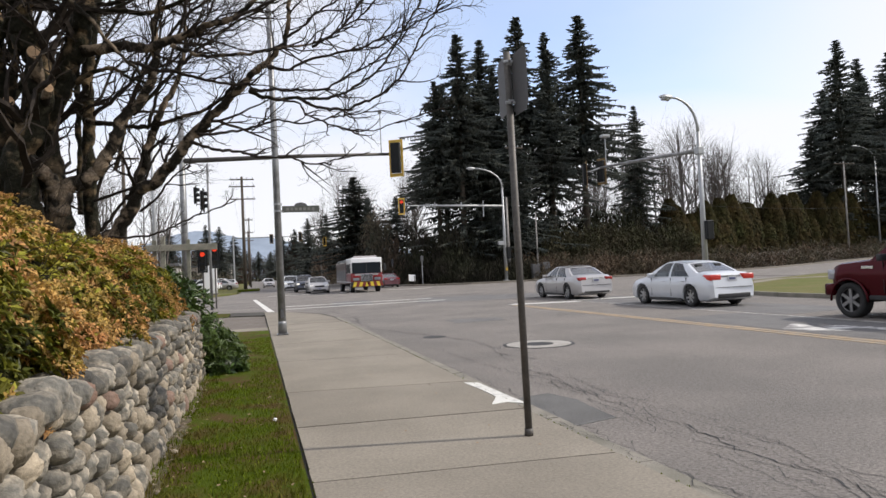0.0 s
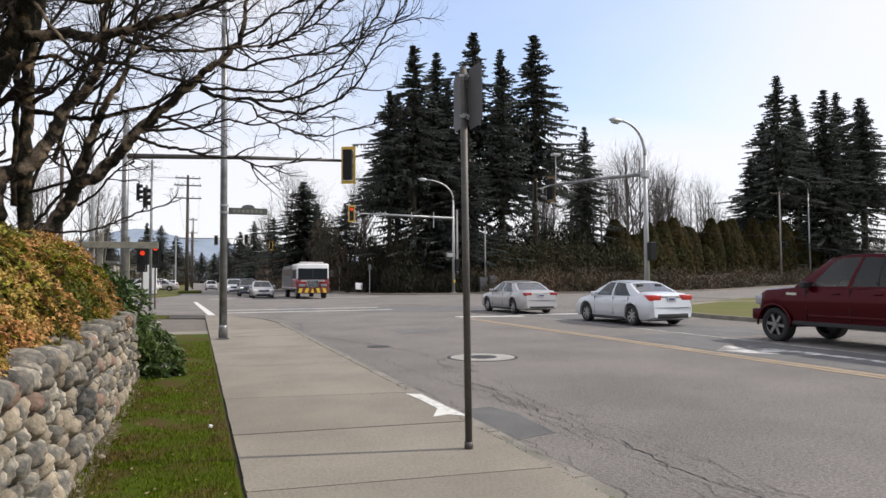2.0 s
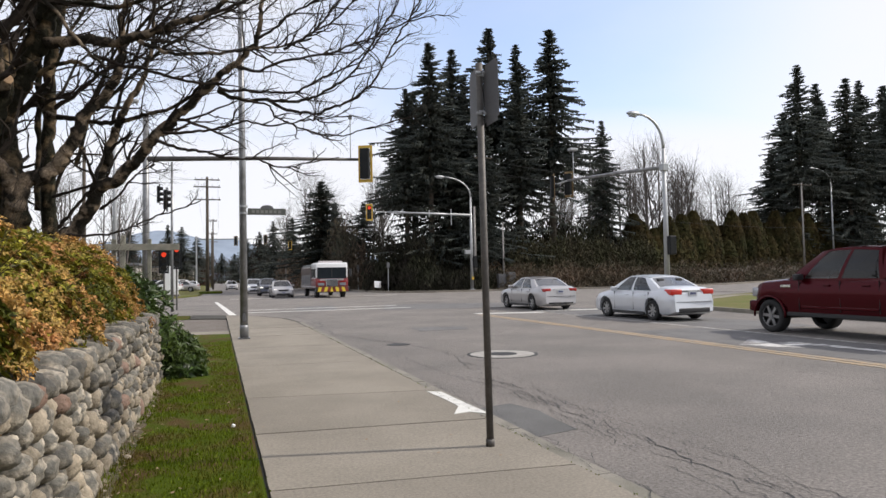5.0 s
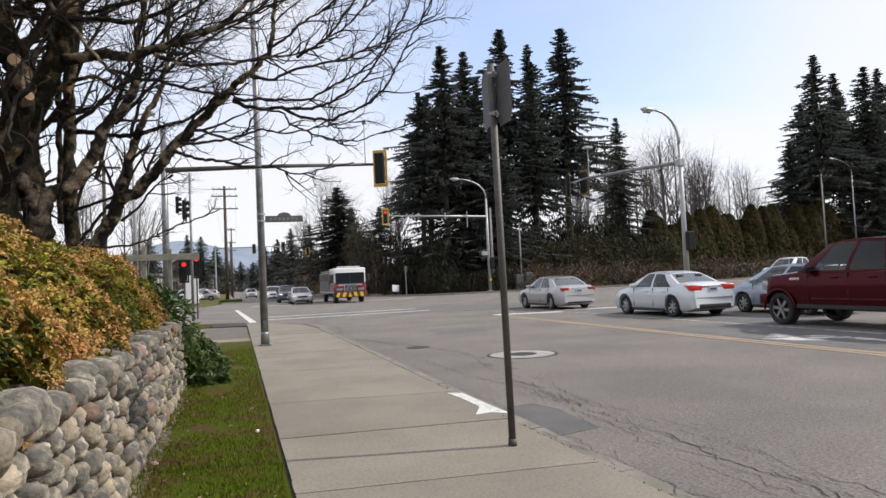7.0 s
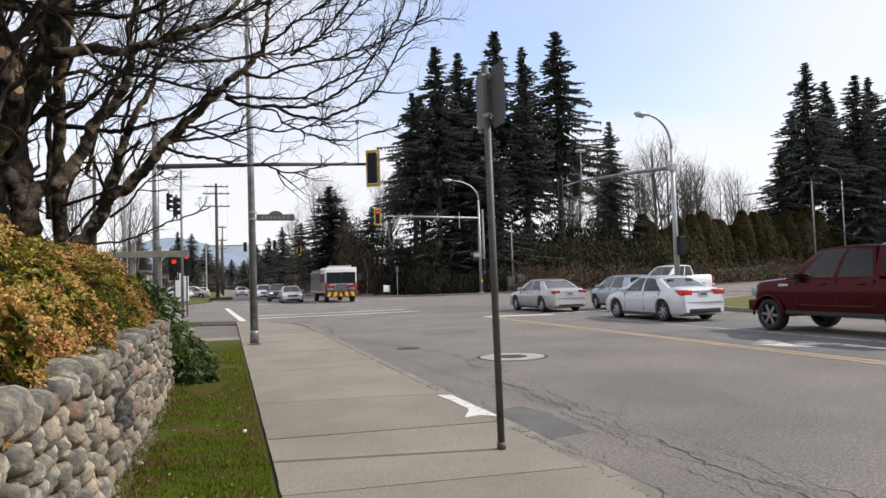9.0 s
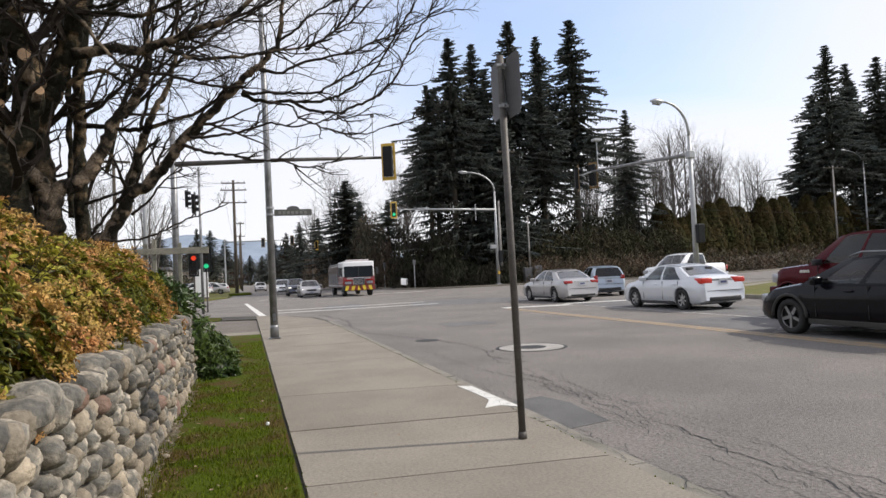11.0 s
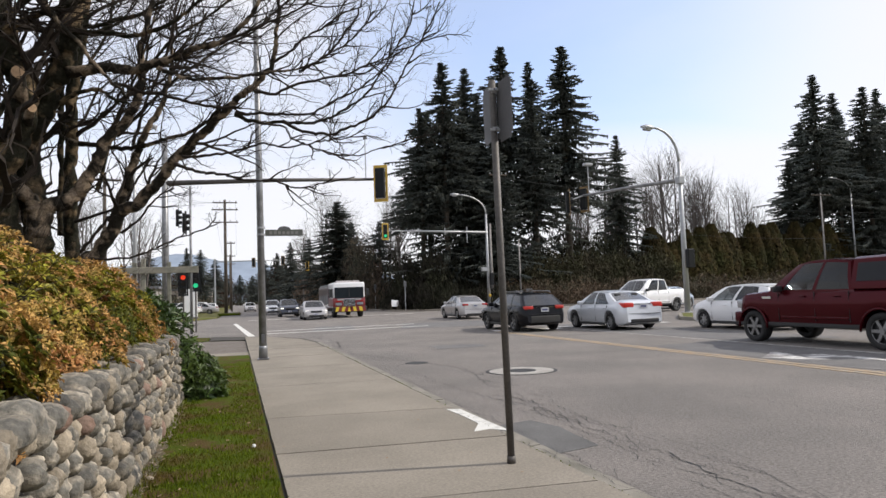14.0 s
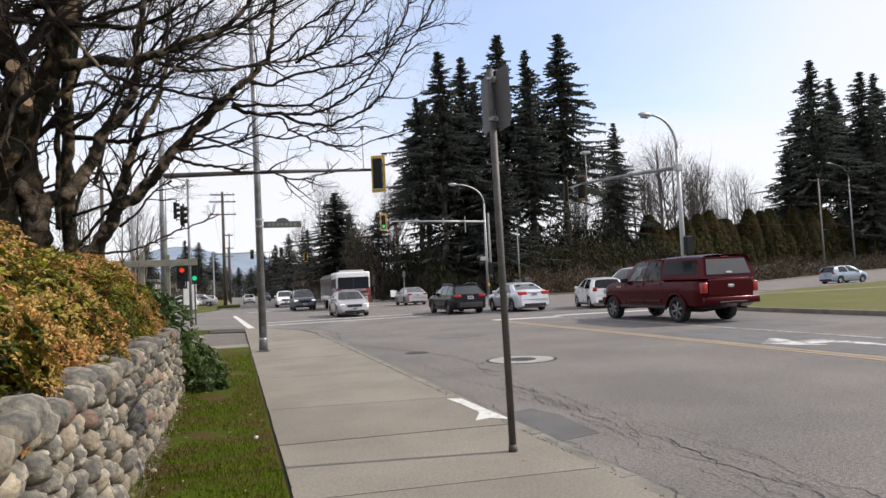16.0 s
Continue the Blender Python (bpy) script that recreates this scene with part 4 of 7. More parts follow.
def wheel(parent, x, y, r, w, rim_mat, spokes=7):
    """A tyre with a dished spoked rim, as a part that can turn on its axle."""
    s = 1 if x > 0 else -1
    tyre = bmesh.new()
    prof = [(r * 0.66, -w / 2 + 0.01), (r * 0.90, -w / 2), (r * 0.985, -w / 2 + 0.025), (r, -w / 2 + 0.05), (r, w / 2 - 0.05), (r * 0.985, w / 2 - 0.025), (r * 0.90, w / 2), (r * 0.66, w / 2 - 0.01)]
    n = 28
    rings = [[tyre.verts.new((px, pr * math.cos(a), pr * math.sin(a))) for pr, px in prof] for a in (2 * math.pi * k / n for k in range(n))]
    for k in range(n):
        a, b = rings[k], rings[(k + 1) % n]
        for i in range(len(prof)):
            tyre.faces.new((a[i], b[i], b[(i + 1) % len(prof)], a[(i + 1) % len(prof)]))
    bmesh.ops.recalc_face_normals(tyre, faces=tyre.faces[:])
    ob = part("wheel", tyre, M_RUBBER, parent, smooth=True, at=pose(x, y, r))
    rim = bmesh.new()
    face = s * (w / 2 - 0.015)
    tube([(face - s * 0.13, 0, 0), (face, 0, 0)], [r * 0.60, r * 0.675], 24, rim, caps=False)
    disc((face - s * 0.10, 0, 0), (1, 0, 0), r * 0.61, 0.012, 24, rim)
    rb = part("rim_barrel", rim, M_TRIM, ob)
    bm = bmesh.new()
    disc((face - s * 0.02, 0, 0), (1, 0, 0), r * 0.15, 0.05, 14, bm)
    for k in range(spokes):
        a = 2 * math.pi * k / spokes
        own = box(face - s * 0.03 - 0.015, face - s * 0.03 + 0.015, -r * 0.085, r * 0.085, r * 0.1, r * 0.66)
        bmesh.ops.rotate(own, verts=own.verts[:], cent=(0, 0, 0), matrix=Matrix.Rotation(a, 3, "X"))
        merge(bm, own)
    m = bmesh.new()
    tube([(face - s * 0.02, 0, 0), (face + s * 0.004, 0, 0)], [r * 0.64, r * 0.69], 24, bm, caps=False)
    m.free()
    part("rim", bm, rim_mat, ob)
    return ob


def car_body(spec, paint_mat, parent):
    """Lofted lower body with wheel arches: sections across the car at many stations."""
    L, W = spec["L"] / 2, spec["W"] / 2
    nose = spec.get("nose", L)
    sill, r = spec["sill"], spec["r"]
    axles = (spec["front"], spec["front"] - spec["wb"])
    ys = sorted(set([round(v, 4) for v in np.linspace(-L, nose, 44)] + [round(a + k * (r + 0.07) / 7, 4) for a in axles for k in range(-7, 8)]))
    bm = bmesh.new()
    loops = []
    for y in ys:
        top = lerp_knots(spec["top"], y)
        gap = nose - y if y > 0 else L + y
        e = min(1.0, gap / spec.get("round", 0.55))
        hw = W * (0.80 + 0.20 * math.sin(max(e, 0) * math.pi / 2) ** 0.7)
        low = sill + 0.10 * max(0.0, 1 - gap / 0.25)
        for a in axles:
            d = abs(y - a)
            if d < r + 0.065:
                low = max(low, r + math.sqrt(max(0, (r + 0.065) ** 2 - d * d)))
        belt = max(low + 0.05, min(top - 0.04, spec["belt"]))
        flat = belt - sill
        zs = [low, sill + 0.05 + 0.02 * flat, sill + flat * 0.35, sill + flat * 0.62, sill + flat * 0.86, belt + 0.005]
        zs = [max(z, low + 0.012 * i) for i, z in enumerate(zs)]
        half = [(hw * (0.90 if low < sill + 0.12 else 0.985), zs[0]), (hw * 0.965, zs[1]), (hw * 0.985, zs[2]), (hw, zs[3]), (hw * 0.985, zs[4]), (hw * 0.93, max(zs[5], belt + 0.005)), (hw * 0.84, belt + (top - belt) * 0.7 + 0.01), (hw * 0.5, top - 0.005), (0.0, top + 0.006)]
        tuck = 0.17 * max(0.0, 1 - gap / 0.5) * (1 if y < 0 else -1)
        half = [(x, y + tuck * (max(0.0, z - 0.60) / 0.45) ** 1.5 * spec.get("tuck", 1.0), z) for x, z in half]
        loops.append([bm.verts.new(p) for p in half] + [bm.verts.new((-x, q, z)) for x, q, z in half[-2::-1]])
    for a, b in zip(loops, loops[1:]):
        for i in range(len(a) - 1):
            bm.faces.new((a[i], b[i], b[i + 1], a[i + 1]))
        bm.faces.new((a[-1], b[-1], b[0], a[0]))
    bm.faces.new(loops[0])
    bm.faces.new(loops[-1][::-1])
    bmesh.ops.recalc_face_normals(bm, faces=bm.faces[:])
    body = part("body", bm, paint_mat, parent, smooth=True)
    mod = body.modifiers.new("edges", "EDGE_SPLIT")
    mod.split_angle = radians(38)
    return body


def cabin(spec, paint_mat, parent):
    """Roof, pillars and panes on one ruled surface, open inside."""
    W = spec["W"] / 2
    wb_, wr = W * 0.945, W * spec.get("roof_w", 0.72)
    yb = spec["cab_base"]   # rear base, front base
    yt = spec["cab_top"]    # rear top, front top
    zb = spec["belt"] - 0.01
    roof = spec["roof"]     # knots of roof height

    def zbase(y):
        return max(zb, lerp_knots(spec["top"], y) - 0.03)

    def side(u, v, s):
        y0 = yb[0] + (yb[1] - yb[0]) * u
        y1 = yt[0] + (yt[1] - yt[0]) * u
        y = y0 + (y1 - y0) * v
        z0, z1 = (zb if v < 1 else zb), lerp_knots(roof, y1) - 0.035
        bulge = 0.035 * math.sin(math.pi * v)
        x = wb_ + (wr - wb_) * v + bulge
        narrow = 1 - 0.05 * (2 * u - 1) ** 4
        return Vector((s * x * narrow, y, z0 + (z1 - z0) * v))

    def roof_pt(u, w):
        y = yt[0] + (yt[1] - yt[0]) * u
        z = lerp_knots(roof, y)
        narrow = 1 - 0.05 * (2 * u - 1) ** 4
        return Vector(((2 * w - 1) * wr * narrow, y, z - 0.035 * abs(2 * w - 1) ** 3))

    def end_pt(front, w, v):
        u = 1.0 if front else 0.0
        a, b = side(u, v, -1), side(u, v, 1)
        p = a.lerp(b, w)
        bow = (1 - (2 * w - 1) ** 2) * (0.07 if front else -0.06) * (1 - 0.5 * v)
        lift = 0.035 * (1 - abs(2 * w - 1) ** 3) * v
        return p + Vector((0, bow, lift + 0.012 * (1 - v)))

    rp = bmesh.new()
    patch_faces(rp, lambda u, w: roof_pt(u, w), 12, 10, True)
    bmesh.ops.solidify(rp, geom=rp.faces[:], thickness=0.02)
    part("roof", rp, spec.get("roof_mat", paint_mat), parent, smooth=True)
    pillars = bmesh.new()
    glass_all = spec["windows"]
    for s in (-1, 1):
        cuts = sorted(glass_all)
        edges = [0.0]
        for a, b, *_ in cuts:
            edges += [a, b]
        edges.append(1.0)
        for a, b in zip(edges[0::2], edges[1::2]):
            if b - a > 0.002:
                patch_faces(pillars, lambda u, v, a=a, b=b: side(a + (b - a) * u, v, s), 3, 6, s < 0)
        for a, b, g in cuts:
            for v0, v1 in ((0, 0.07), (0.93, 1.0)):
                patch_faces(pillars, lambda u, v, a=a, b=b, v0=v0, v1=v1: side(a + (b - a) * u, v0 + (v1 - v0) * v, s), 4, 1, s < 0)
            bm = bmesh.new()
            patch_faces(bm, lambda u, v, a=a, b=b: side(a + (b - a) * u, 0.07 + 0.86 * v, s) * 1.0 - Vector((s * 0.006, 0, 0)), 5, 5, s < 0)
            pane = part("side_window", bm, g, parent, smooth=True)
            pane.visible_shadow = False
    for front in (True, False):
        m = 0.055
        for w0, w1 in ((0, m), (1 - m, 1)):
            patch_faces(pillars, lambda u, v, w0=w0, w1=w1: end_pt(front, w0 + (w1 - w0) * u, v), 1, 6, front)
        lo = 0.04 if front or not spec.get("hatch") else 0.30
        for v0, v1 in ((0, lo), (0.95, 1)):
            patch_faces(pillars, lambda u, v, v0=v0, v1=v1: end_pt(front, m + (1 - 2 * m) * u, v0 + (v1 - v0) * v), 6, 1, front)
        bm = bmesh.new()
        patch_faces(bm, lambda u, v: end_pt(front, m + (1 - 2 * m) * u, lo + (0.95 - lo) * v) - Vector((0, 0.006 if front else -0.006, 0)), 8, 6, front)
        pane = part("windscreen" if front else "rear_window", bm, M_GLASS if front else spec.get("rear_glass", M_GLASS_DARK), parent, smooth=True)
        pane.visible_shadow = False
    bmesh.ops.remove_doubles(pillars, verts=pillars.verts[:], dist=0.0005)
    part("pillar_frame", pillars, paint_mat, parent, smooth=True)
    # dark cabin floor and seats
    bm = box(-W * 0.86, W * 0.86, yb[0] + 0.15, yb[1] - 0.1, zb - 0.06, zb + 0.01)
    part("cabin_trim", bm, M_SEAT, parent)
    y_seat = yt[1] - 0.35 * 1.0
    for x in (-0.36, 0.36):
        for y in (y_seat - 0.1, y_seat - 1.0):
            if y > yb[0] + 0.4:
                bm = box(x - 0.24, x + 0.24, y - 0.1, y + 0.08, zb - 0.05, zb + 0.22, 0.05, seg=2)
                box(x - 0.13, x + 0.13, y - 0.08, y + 0.03, zb + 0.24, zb + 0.42, 0.04, bm, 2)
                part("seat", bm, M_SEAT, parent, smooth=True)
    part("dashboard", box(-W * 0.8, W * 0.8, yb[1] - 0.75, yb[1] - 0.12, zb - 0.05, zb + 0.06, 0.03), M_SEAT, parent)
    ws = bmesh.new()
    tube([(-0.36 + 0.18 * math.cos(a), yb[1] - 0.85 - 0.06 * math.sin(a), zb + 0.08 + 0.16 * math.sin(a)) for a in np.linspace(0, 2 * math.pi, 13)], 0.015, 5, ws)
    part("steering_wheel", ws, M_TRIM, parent)
    return side


def number_plate(parent, y, z, face):
    p = part("number_plate", box(-0.16, 0.16, y - 0.006, y + 0.006, z - 0.08, z + 0.08), M_PLATE, parent)
    part("plate_bar", box(-0.11, 0.11, y + face * 0.007, y + face * 0.009, z - 0.03, z + 0.035), M_BARS, p)


def lamp_block(parent, name, x0, x1, y0, y1, z0, z1, material, label="", bevel=0.03):
    return part(name, box(x0, x1, y0, y1, z0, z1, bevel, seg=2), material, parent, label, smooth=True)


def vehicle(name, label, category, spec, paint_mat, lit_tail=False, lit_head=False):
    ob = empty(name)
    L, W = spec["L"] / 2, spec["W"] / 2
    N = spec.get("nose", L)
    body = car_body(spec, paint_mat, ob)
    cabin(spec, paint_mat, ob)
    wheels = []
    for y in (spec["front"], spec["front"] - spec["wb"]):
        for s in (-1, 1):
            wheels.append(wheel(ob, s * (W - spec["tyre"] / 2 - 0.015), y, spec["r"], spec["tyre"], spec["rim"], spec.get("spokes", 7)))
    part("underbody", box(-W * 0.72, W * 0.72, -L + 0.35, N - 0.3, spec["sill"] - 0.03, spec["sill"] + 0.32), M_TRIM, ob)
    belt, sill = spec["belt"], spec["sill"]
    for s in (-1, 1):
        bm = box(min(s * W * 0.93, s * (W + 0.16)), max(s * W * 0.93, s * (W + 0.16)), spec["mirror"] - 0.07, spec["mirror"] + 0.06, belt + 0.0, belt + 0.15, 0.035, seg=2)
        part("wing_mirror", bm, spec.get("mirror_mat", paint_mat), ob, smooth=True)
        for y in spec["handles"]:
            part("door_handle", box(min(s * (W - 0.02), s * (W + 0.022)), max(s * (W - 0.02), s * (W + 0.022)), y - 0.09, y + 0.09, belt - 0.13, belt - 0.10, 0.008), spec.get("handle_mat", paint_mat), ob)
        for y in spec["door_lines"]:
            part("door_seam", box(min(s * (W * 0.965), s * (W * 0.9945)), max(s * (W * 0.965), s * (W * 0.9945)), y - 0.004, y + 0.004, sill + 0.12, belt - 0.01), M_TRIM, ob)
        part("sill_trim", box(min(s * W * 0.90, s * W * 0.985), max(s * W * 0.90, s * W * 0.985), spec["front"] - spec["wb"] + spec["r"] + 0.1, spec["front"] - spec["r"] - 0.1, sill - 0.03, sill + 0.07, 0.015),
             spec.get("sill_mat", M_TRIM), ob)
        tx0, tx1, tz0, tz1 = spec["tail"]
        lamp_block(ob, "tail_light", min(s * tx0, s * tx1), max(s * tx0, s * tx1), -L + spec.get("tail_in", 0.06), -L + spec.get("tail_depth", 0.30), tz0, tz1, M_TAIL_ON if lit_tail else M_TAIL, "glowing red brake light" if lit_tail else "red tail light lens")
        hx0, hx1, hz0, hz1 = spec["head"]
        lamp_block(ob, "headlight", min(s * hx0, s * hx1), max(s * hx0, s * hx1), N - 0.42, N - spec.get("head_in", 0.06), hz0, hz1, M_HEAD_ON if lit_head else M_HEAD)
    if spec.get("bumper_low"):
        part("rear_valance", box(-W * 0.66, W * 0.66, -L - 0.010, -L + 0.25, sill + 0.07, sill + spec["bumper_low"], 0.04, seg=3), spec.get("valance_mat", M_TRIM), ob, smooth=True)
        part("front_intake", box(-W * 0.62, W * 0.62, N - 0.3, N + 0.008, sill + 0.04, sill + 0.18, 0.03, seg=2), M_TRIM, ob, smooth=True)
    if spec.get("bumper_low") and spec.get("tuck", 1.0):
        part("bumper_seam", box(-W * 0.74, W * 0.74, -L - 0.004, -L + 0.04, sill + 0.395, sill + 0.407), M_TRIM, ob, "dark gap between boot lid and bumper")
        part("boot_trim", box(-0.36, 0.36, -L + 0.13 * spec.get("tuck", 1.0) - 0.045, -L + 0.20, spec["plate"] + 0.085, spec["plate"] + 0.105, 0.004), M_CHROME, ob, "thin bright strip over the number plate")
    part("grille", box(-W * 0.45, W * 0.45, N - 0.2, N + 0.012, spec["head"][2] - 0.05, spec["head"][3] - 0.03, 0.02), spec.get("grille_mat", M_TRIM), ob)
    number_plate(ob, -L - 0.016 + 0.17 * (max(0.0, spec["plate"] - 0.60) / 0.45) ** 1.5 * spec.get("tuck", 1.0), spec["plate"], -1)
    number_plate(ob, N + 0.018, sill + 0.24, 1)
    tagged(ob, label, category, "vehicles in the street")
    return ob, wheels


SEDAN = dict(L=4.75, W=1.80, wb=2.72, front=1.42, r=0.325, tyre=0.215, rim=M_RIM, sill=0.20, belt=0.93, mirror=0.72, handles=(0.05, -0.95), door_lines=(0.78, -0.32, -1.15),
             top=[(-2.38, 0.86), (-2.2, 1.02), (-1.55, 1.06), (-1.2, 0.97), (0.9, 0.95), (1.2, 0.95), (1.9, 0.84), (2.25, 0.70), (2.375, 0.52)],
             cab_base=(-1.80, 1.15), cab_top=(-1.02, 0.28), roof=[(-1.02, 1.38), (-0.6, 1.445), (-0.1, 1.46), (0.28, 1.42)],
             windows=[(0.17, 0.50, M_GLASS), (0.54, 0.86, M_GLASS)], tail=(0.44, 0.795, 0.80, 0.94), head=(0.50, 0.79, 0.60, 0.72), plate=0.80, bumper_low=0.16, head_in=0.16, rear_glass=M_GLASS_SKY)
WHITE_SEDAN = dict(SEDAN, L=4.55, wb=2.66, front=1.36, tail=(0.40, 0.80, 0.83, 1.0), tail_depth=0.42, plate=0.86,
                   top=[(-2.28, 0.88), (-2.1, 1.06), (-1.5, 1.10), (-1.15, 0.97), (0.9, 0.97), (1.2, 0.97), (1.85, 0.85), (2.15, 0.70), (2.275, 0.50)],
                   cab_base=(-1.80, 1.22), cab_top=(-0.90, 0.28), roof=[(-0.90, 1.40), (-0.5, 1.46), (0.0, 1.475), (0.28, 1.43)], bumper_low=0.22, rear_glass=M_GLASS_SKY)
WAGON = dict(L=4.82, W=1.86, wb=2.85, front=1.50, r=0.35, tyre=0.235, rim=M_RIM_DARK, spokes=5, sill=0.26, belt=0.98, mirror=0.75, handles=(0.1, -0.9), door_lines=(0.85, -0.28, -1.15),
             top=[(-2.41, 0.96), (-2.35, 1.02), (-2.0, 1.02), (1.0, 1.0), (1.3, 1.0), (2.0, 0.89), (2.3, 0.75), (2.41, 0.55)],
             cab_base=(-2.28, 1.25), cab_top=(-1.72, 0.35), roof=[(-1.72, 1.43), (-1.2, 1.49), (-0.3, 1.515), (0.35, 1.46)], hatch=False,
             windows=[(0.05, 0.29, M_GLASS_DARK), (0.33, 0.60, M_GLASS_DARK), (0.63, 0.88, M_GLASS)], tail=(0.46, 0.815, 0.86, 0.98), head=(0.46, 0.84, 0.62, 0.78),
             plate=0.83, bumper_low=0.34, valance_mat=M_CLAD, sill_mat=M_CLAD, head_in=0.10, rear_glass=M_GLASS_HATCH)
HATCH = dict(L=4.05, W=1.72, wb=2.54, front=1.28, r=0.31, tyre=0.20, rim=M_RIM, sill=0.21, belt=0.95, mirror=0.78, handles=(0.1, -0.78), door_lines=(0.8, -0.22, -1.0),
             top=[(-2.02, 0.92), (-1.98, 0.98), (-1.7, 0.98), (1.0, 1.0), (1.2, 1.02), (1.7, 0.90), (1.93, 0.74), (2.02, 0.52)],
             cab_base=(-1.95, 1.32), cab_top=(-1.62, 0.35), roof=[(-1.62, 1.44), (-1.1, 1.51), (-0.2, 1.53), (0.35, 1.47)], hatch=False,
             windows=[(0.17, 0.50, M_GLASS_DARK), (0.54, 0.87, M_GLASS)], tail=(0.56, 0.765, 0.84, 1.04), head=(0.42, 0.78, 0.62, 0.82),
             plate=0.75, bumper_low=0.22, round=0.5, tail_depth=0.25, head_in=0.12)
SUV = dict(HATCH, L=4.5, W=1.84, wb=2.65, front=1.35, r=0.35, tyre=0.23, belt=1.06, sill=0.28,
           top=[(-2.25, 1.04), (-2.2, 1.1), (-1.9, 1.1), (1.0, 1.08), (1.3, 1.06), (1.95, 0.96), (2.15, 0.8), (2.25, 0.55)],
           roof=[(-1.75, 1.58), (-1.1, 1.66), (-0.2, 1.68), (0.3, 1.62)], cab_base=(-2.1, 1.25), cab_top=(-1.75, 0.3), head=(0.55, 0.83, 0.74, 0.87), plate=0.85)


def pickup(name, label, paint_mat, canopy):
    """A crew-cab pickup, with or without a canopy over its bed."""
    spec = dict(L=5.9, nose=2.63, W=2.03, wb=3.68, front=2.02, r=0.405, tyre=0.28, rim=M_RIM_DARK, spokes=6, sill=0.46, belt=1.29, mirror=1.08, handles=(0.35, -0.62), door_lines=(1.12, 0.02, -0.92),
                top=[(-2.95, 1.32), (-2.9, 1.37), (-0.95, 1.37), (1.3, 1.31), (1.5, 1.33), (2.3, 1.26), (2.5, 1.18), (2.63, 0.84)],
                cab_base=(-0.98, 1.52), cab_top=(-0.86, 0.62), roof=[(-0.86, 2.01), (-0.3, 2.055), (0.2, 2.05), (0.62, 1.98)],
                windows=[(0.04, 0.40, M_GLASS_DARK), (0.44, 0.82, M_GLASS)], tail=(0.82, 1.0, 0.90, 1.22), head=(0.60, 0.98, 0.88, 1.10), plate=0.62, round=0.35,
                tail_depth=0.14, tail_in=-0.03, mirror_mat=M_TRIM, roof_w=0.80, tuck=0.0, head_in=0.02, rear_glass=M_GLASS_DARK)
    ob, wheels = vehicle(name, label, "pickup truck", spec, paint_mat)
    part("rear_bumper", box(-0.98, 0.98, -3.06, -2.86, 0.56, 0.78, 0.04, seg=2), paint_mat if canopy else M_CHROME, ob, smooth=True)
    part("step_bar", box(-0.5, 0.5, -3.075, -2.9, 0.60, 0.64, 0.01), M_TRIM, ob)
    part("front_bumper", box(-1.0, 1.0, 2.44, 2.71, 0.50, 0.78, 0.05, seg=2), paint_mat, ob, smooth=True)
    part("tailgate", box(-0.80, 0.80, -2.975, -2.92, 0.82, 1.30, 0.015), paint_mat, ob)
    part("tailgate_handle", box(-0.11, 0.11, -2.995, -2.97, 1.06, 1.15, 0.03, seg=3), M_CHROME, ob, "oval chrome tailgate badge", smooth=True)
    part("exhaust", tube([(0.55, -2.6, 0.42), (0.55, -3.0, 0.42)], 0.04, 10), M_CHROME, ob)
    part("front_axle", box(-0.8, 0.8, 1.95, 2.10, 0.33, 0.45), M_TRIM, ob)
    part("rear_axle", tube([(-0.85, -1.66, 0.40), (0.0, -1.66, 0.40), (0.85, -1.66, 0.40)], [0.06, 0.13, 0.06], 8), M_TRIM, ob)
    for s in (-1, 1):
        a, b = sorted((s * 0.985, s * 1.022))
        part("side_moulding", box(a, b, -0.9, 1.05, 0.63, 0.69, 0.012), paint_mat, ob)
        for y in (2.02, -1.66):
            bm = bmesh.new()
            pts = [(s * 1.012, y + 0.49 * math.cos(t), 0.405 + 0.49 * math.sin(t)) for t in np.linspace(-0.05, math.pi + 0.05, 15)]
            part("arch_flare", tube(pts, 0.03, 6, bm), paint_mat, ob, smooth=True)
        part("fender_badge", box(*sorted((s * 1.0, s * 1.02)), 1.35, 1.65, 1.12, 1.18, 0.004), M_CHROME, ob)
    if canopy:
        bm = bmesh.new()
        rear, front = -2.93, -0.99

        def sect(y, zt, wt):
            half = [(0.985, 1.33), (0.985, 1.39), (0.93, 1.68), (wt, zt - 0.07), (wt - 0.10, zt - 0.015), (0, zt)]
            return [(x, y, z) for x, z in half] + [(-x, y, z) for x, z in half[-2::-1]]
        loops = [[bm.verts.new(p) for p in sect(y, z, w)] for y, z, w in ((rear, 1.98, 0.79), (rear + 0.10, 2.045, 0.81), (-2.0, 2.075, 0.82), (front, 2.06, 0.82))]
        # the rear face leans forward to its top
        for v in loops[0]:
            v.co.y += 0.16 * (v.co.z - 1.30) / 0.6
        for a, b in zip(loops, loops[1:]):
            for i in range(len(a) - 1):
                bm.faces.new((a[i], b[i], b[i + 1], a[i + 1]))
        bm.faces.new(loops[0])
        bm.faces.new(loops[-1][::-1])
        bmesh.ops.recalc_face_normals(bm, faces=bm.faces[:])
        cp = part("canopy", bm, paint_mat, ob, "fibreglass canopy in the body's dark red", smooth=True)
        cp.modifiers.new("edges", "EDGE_SPLIT").split_angle = radians(35)
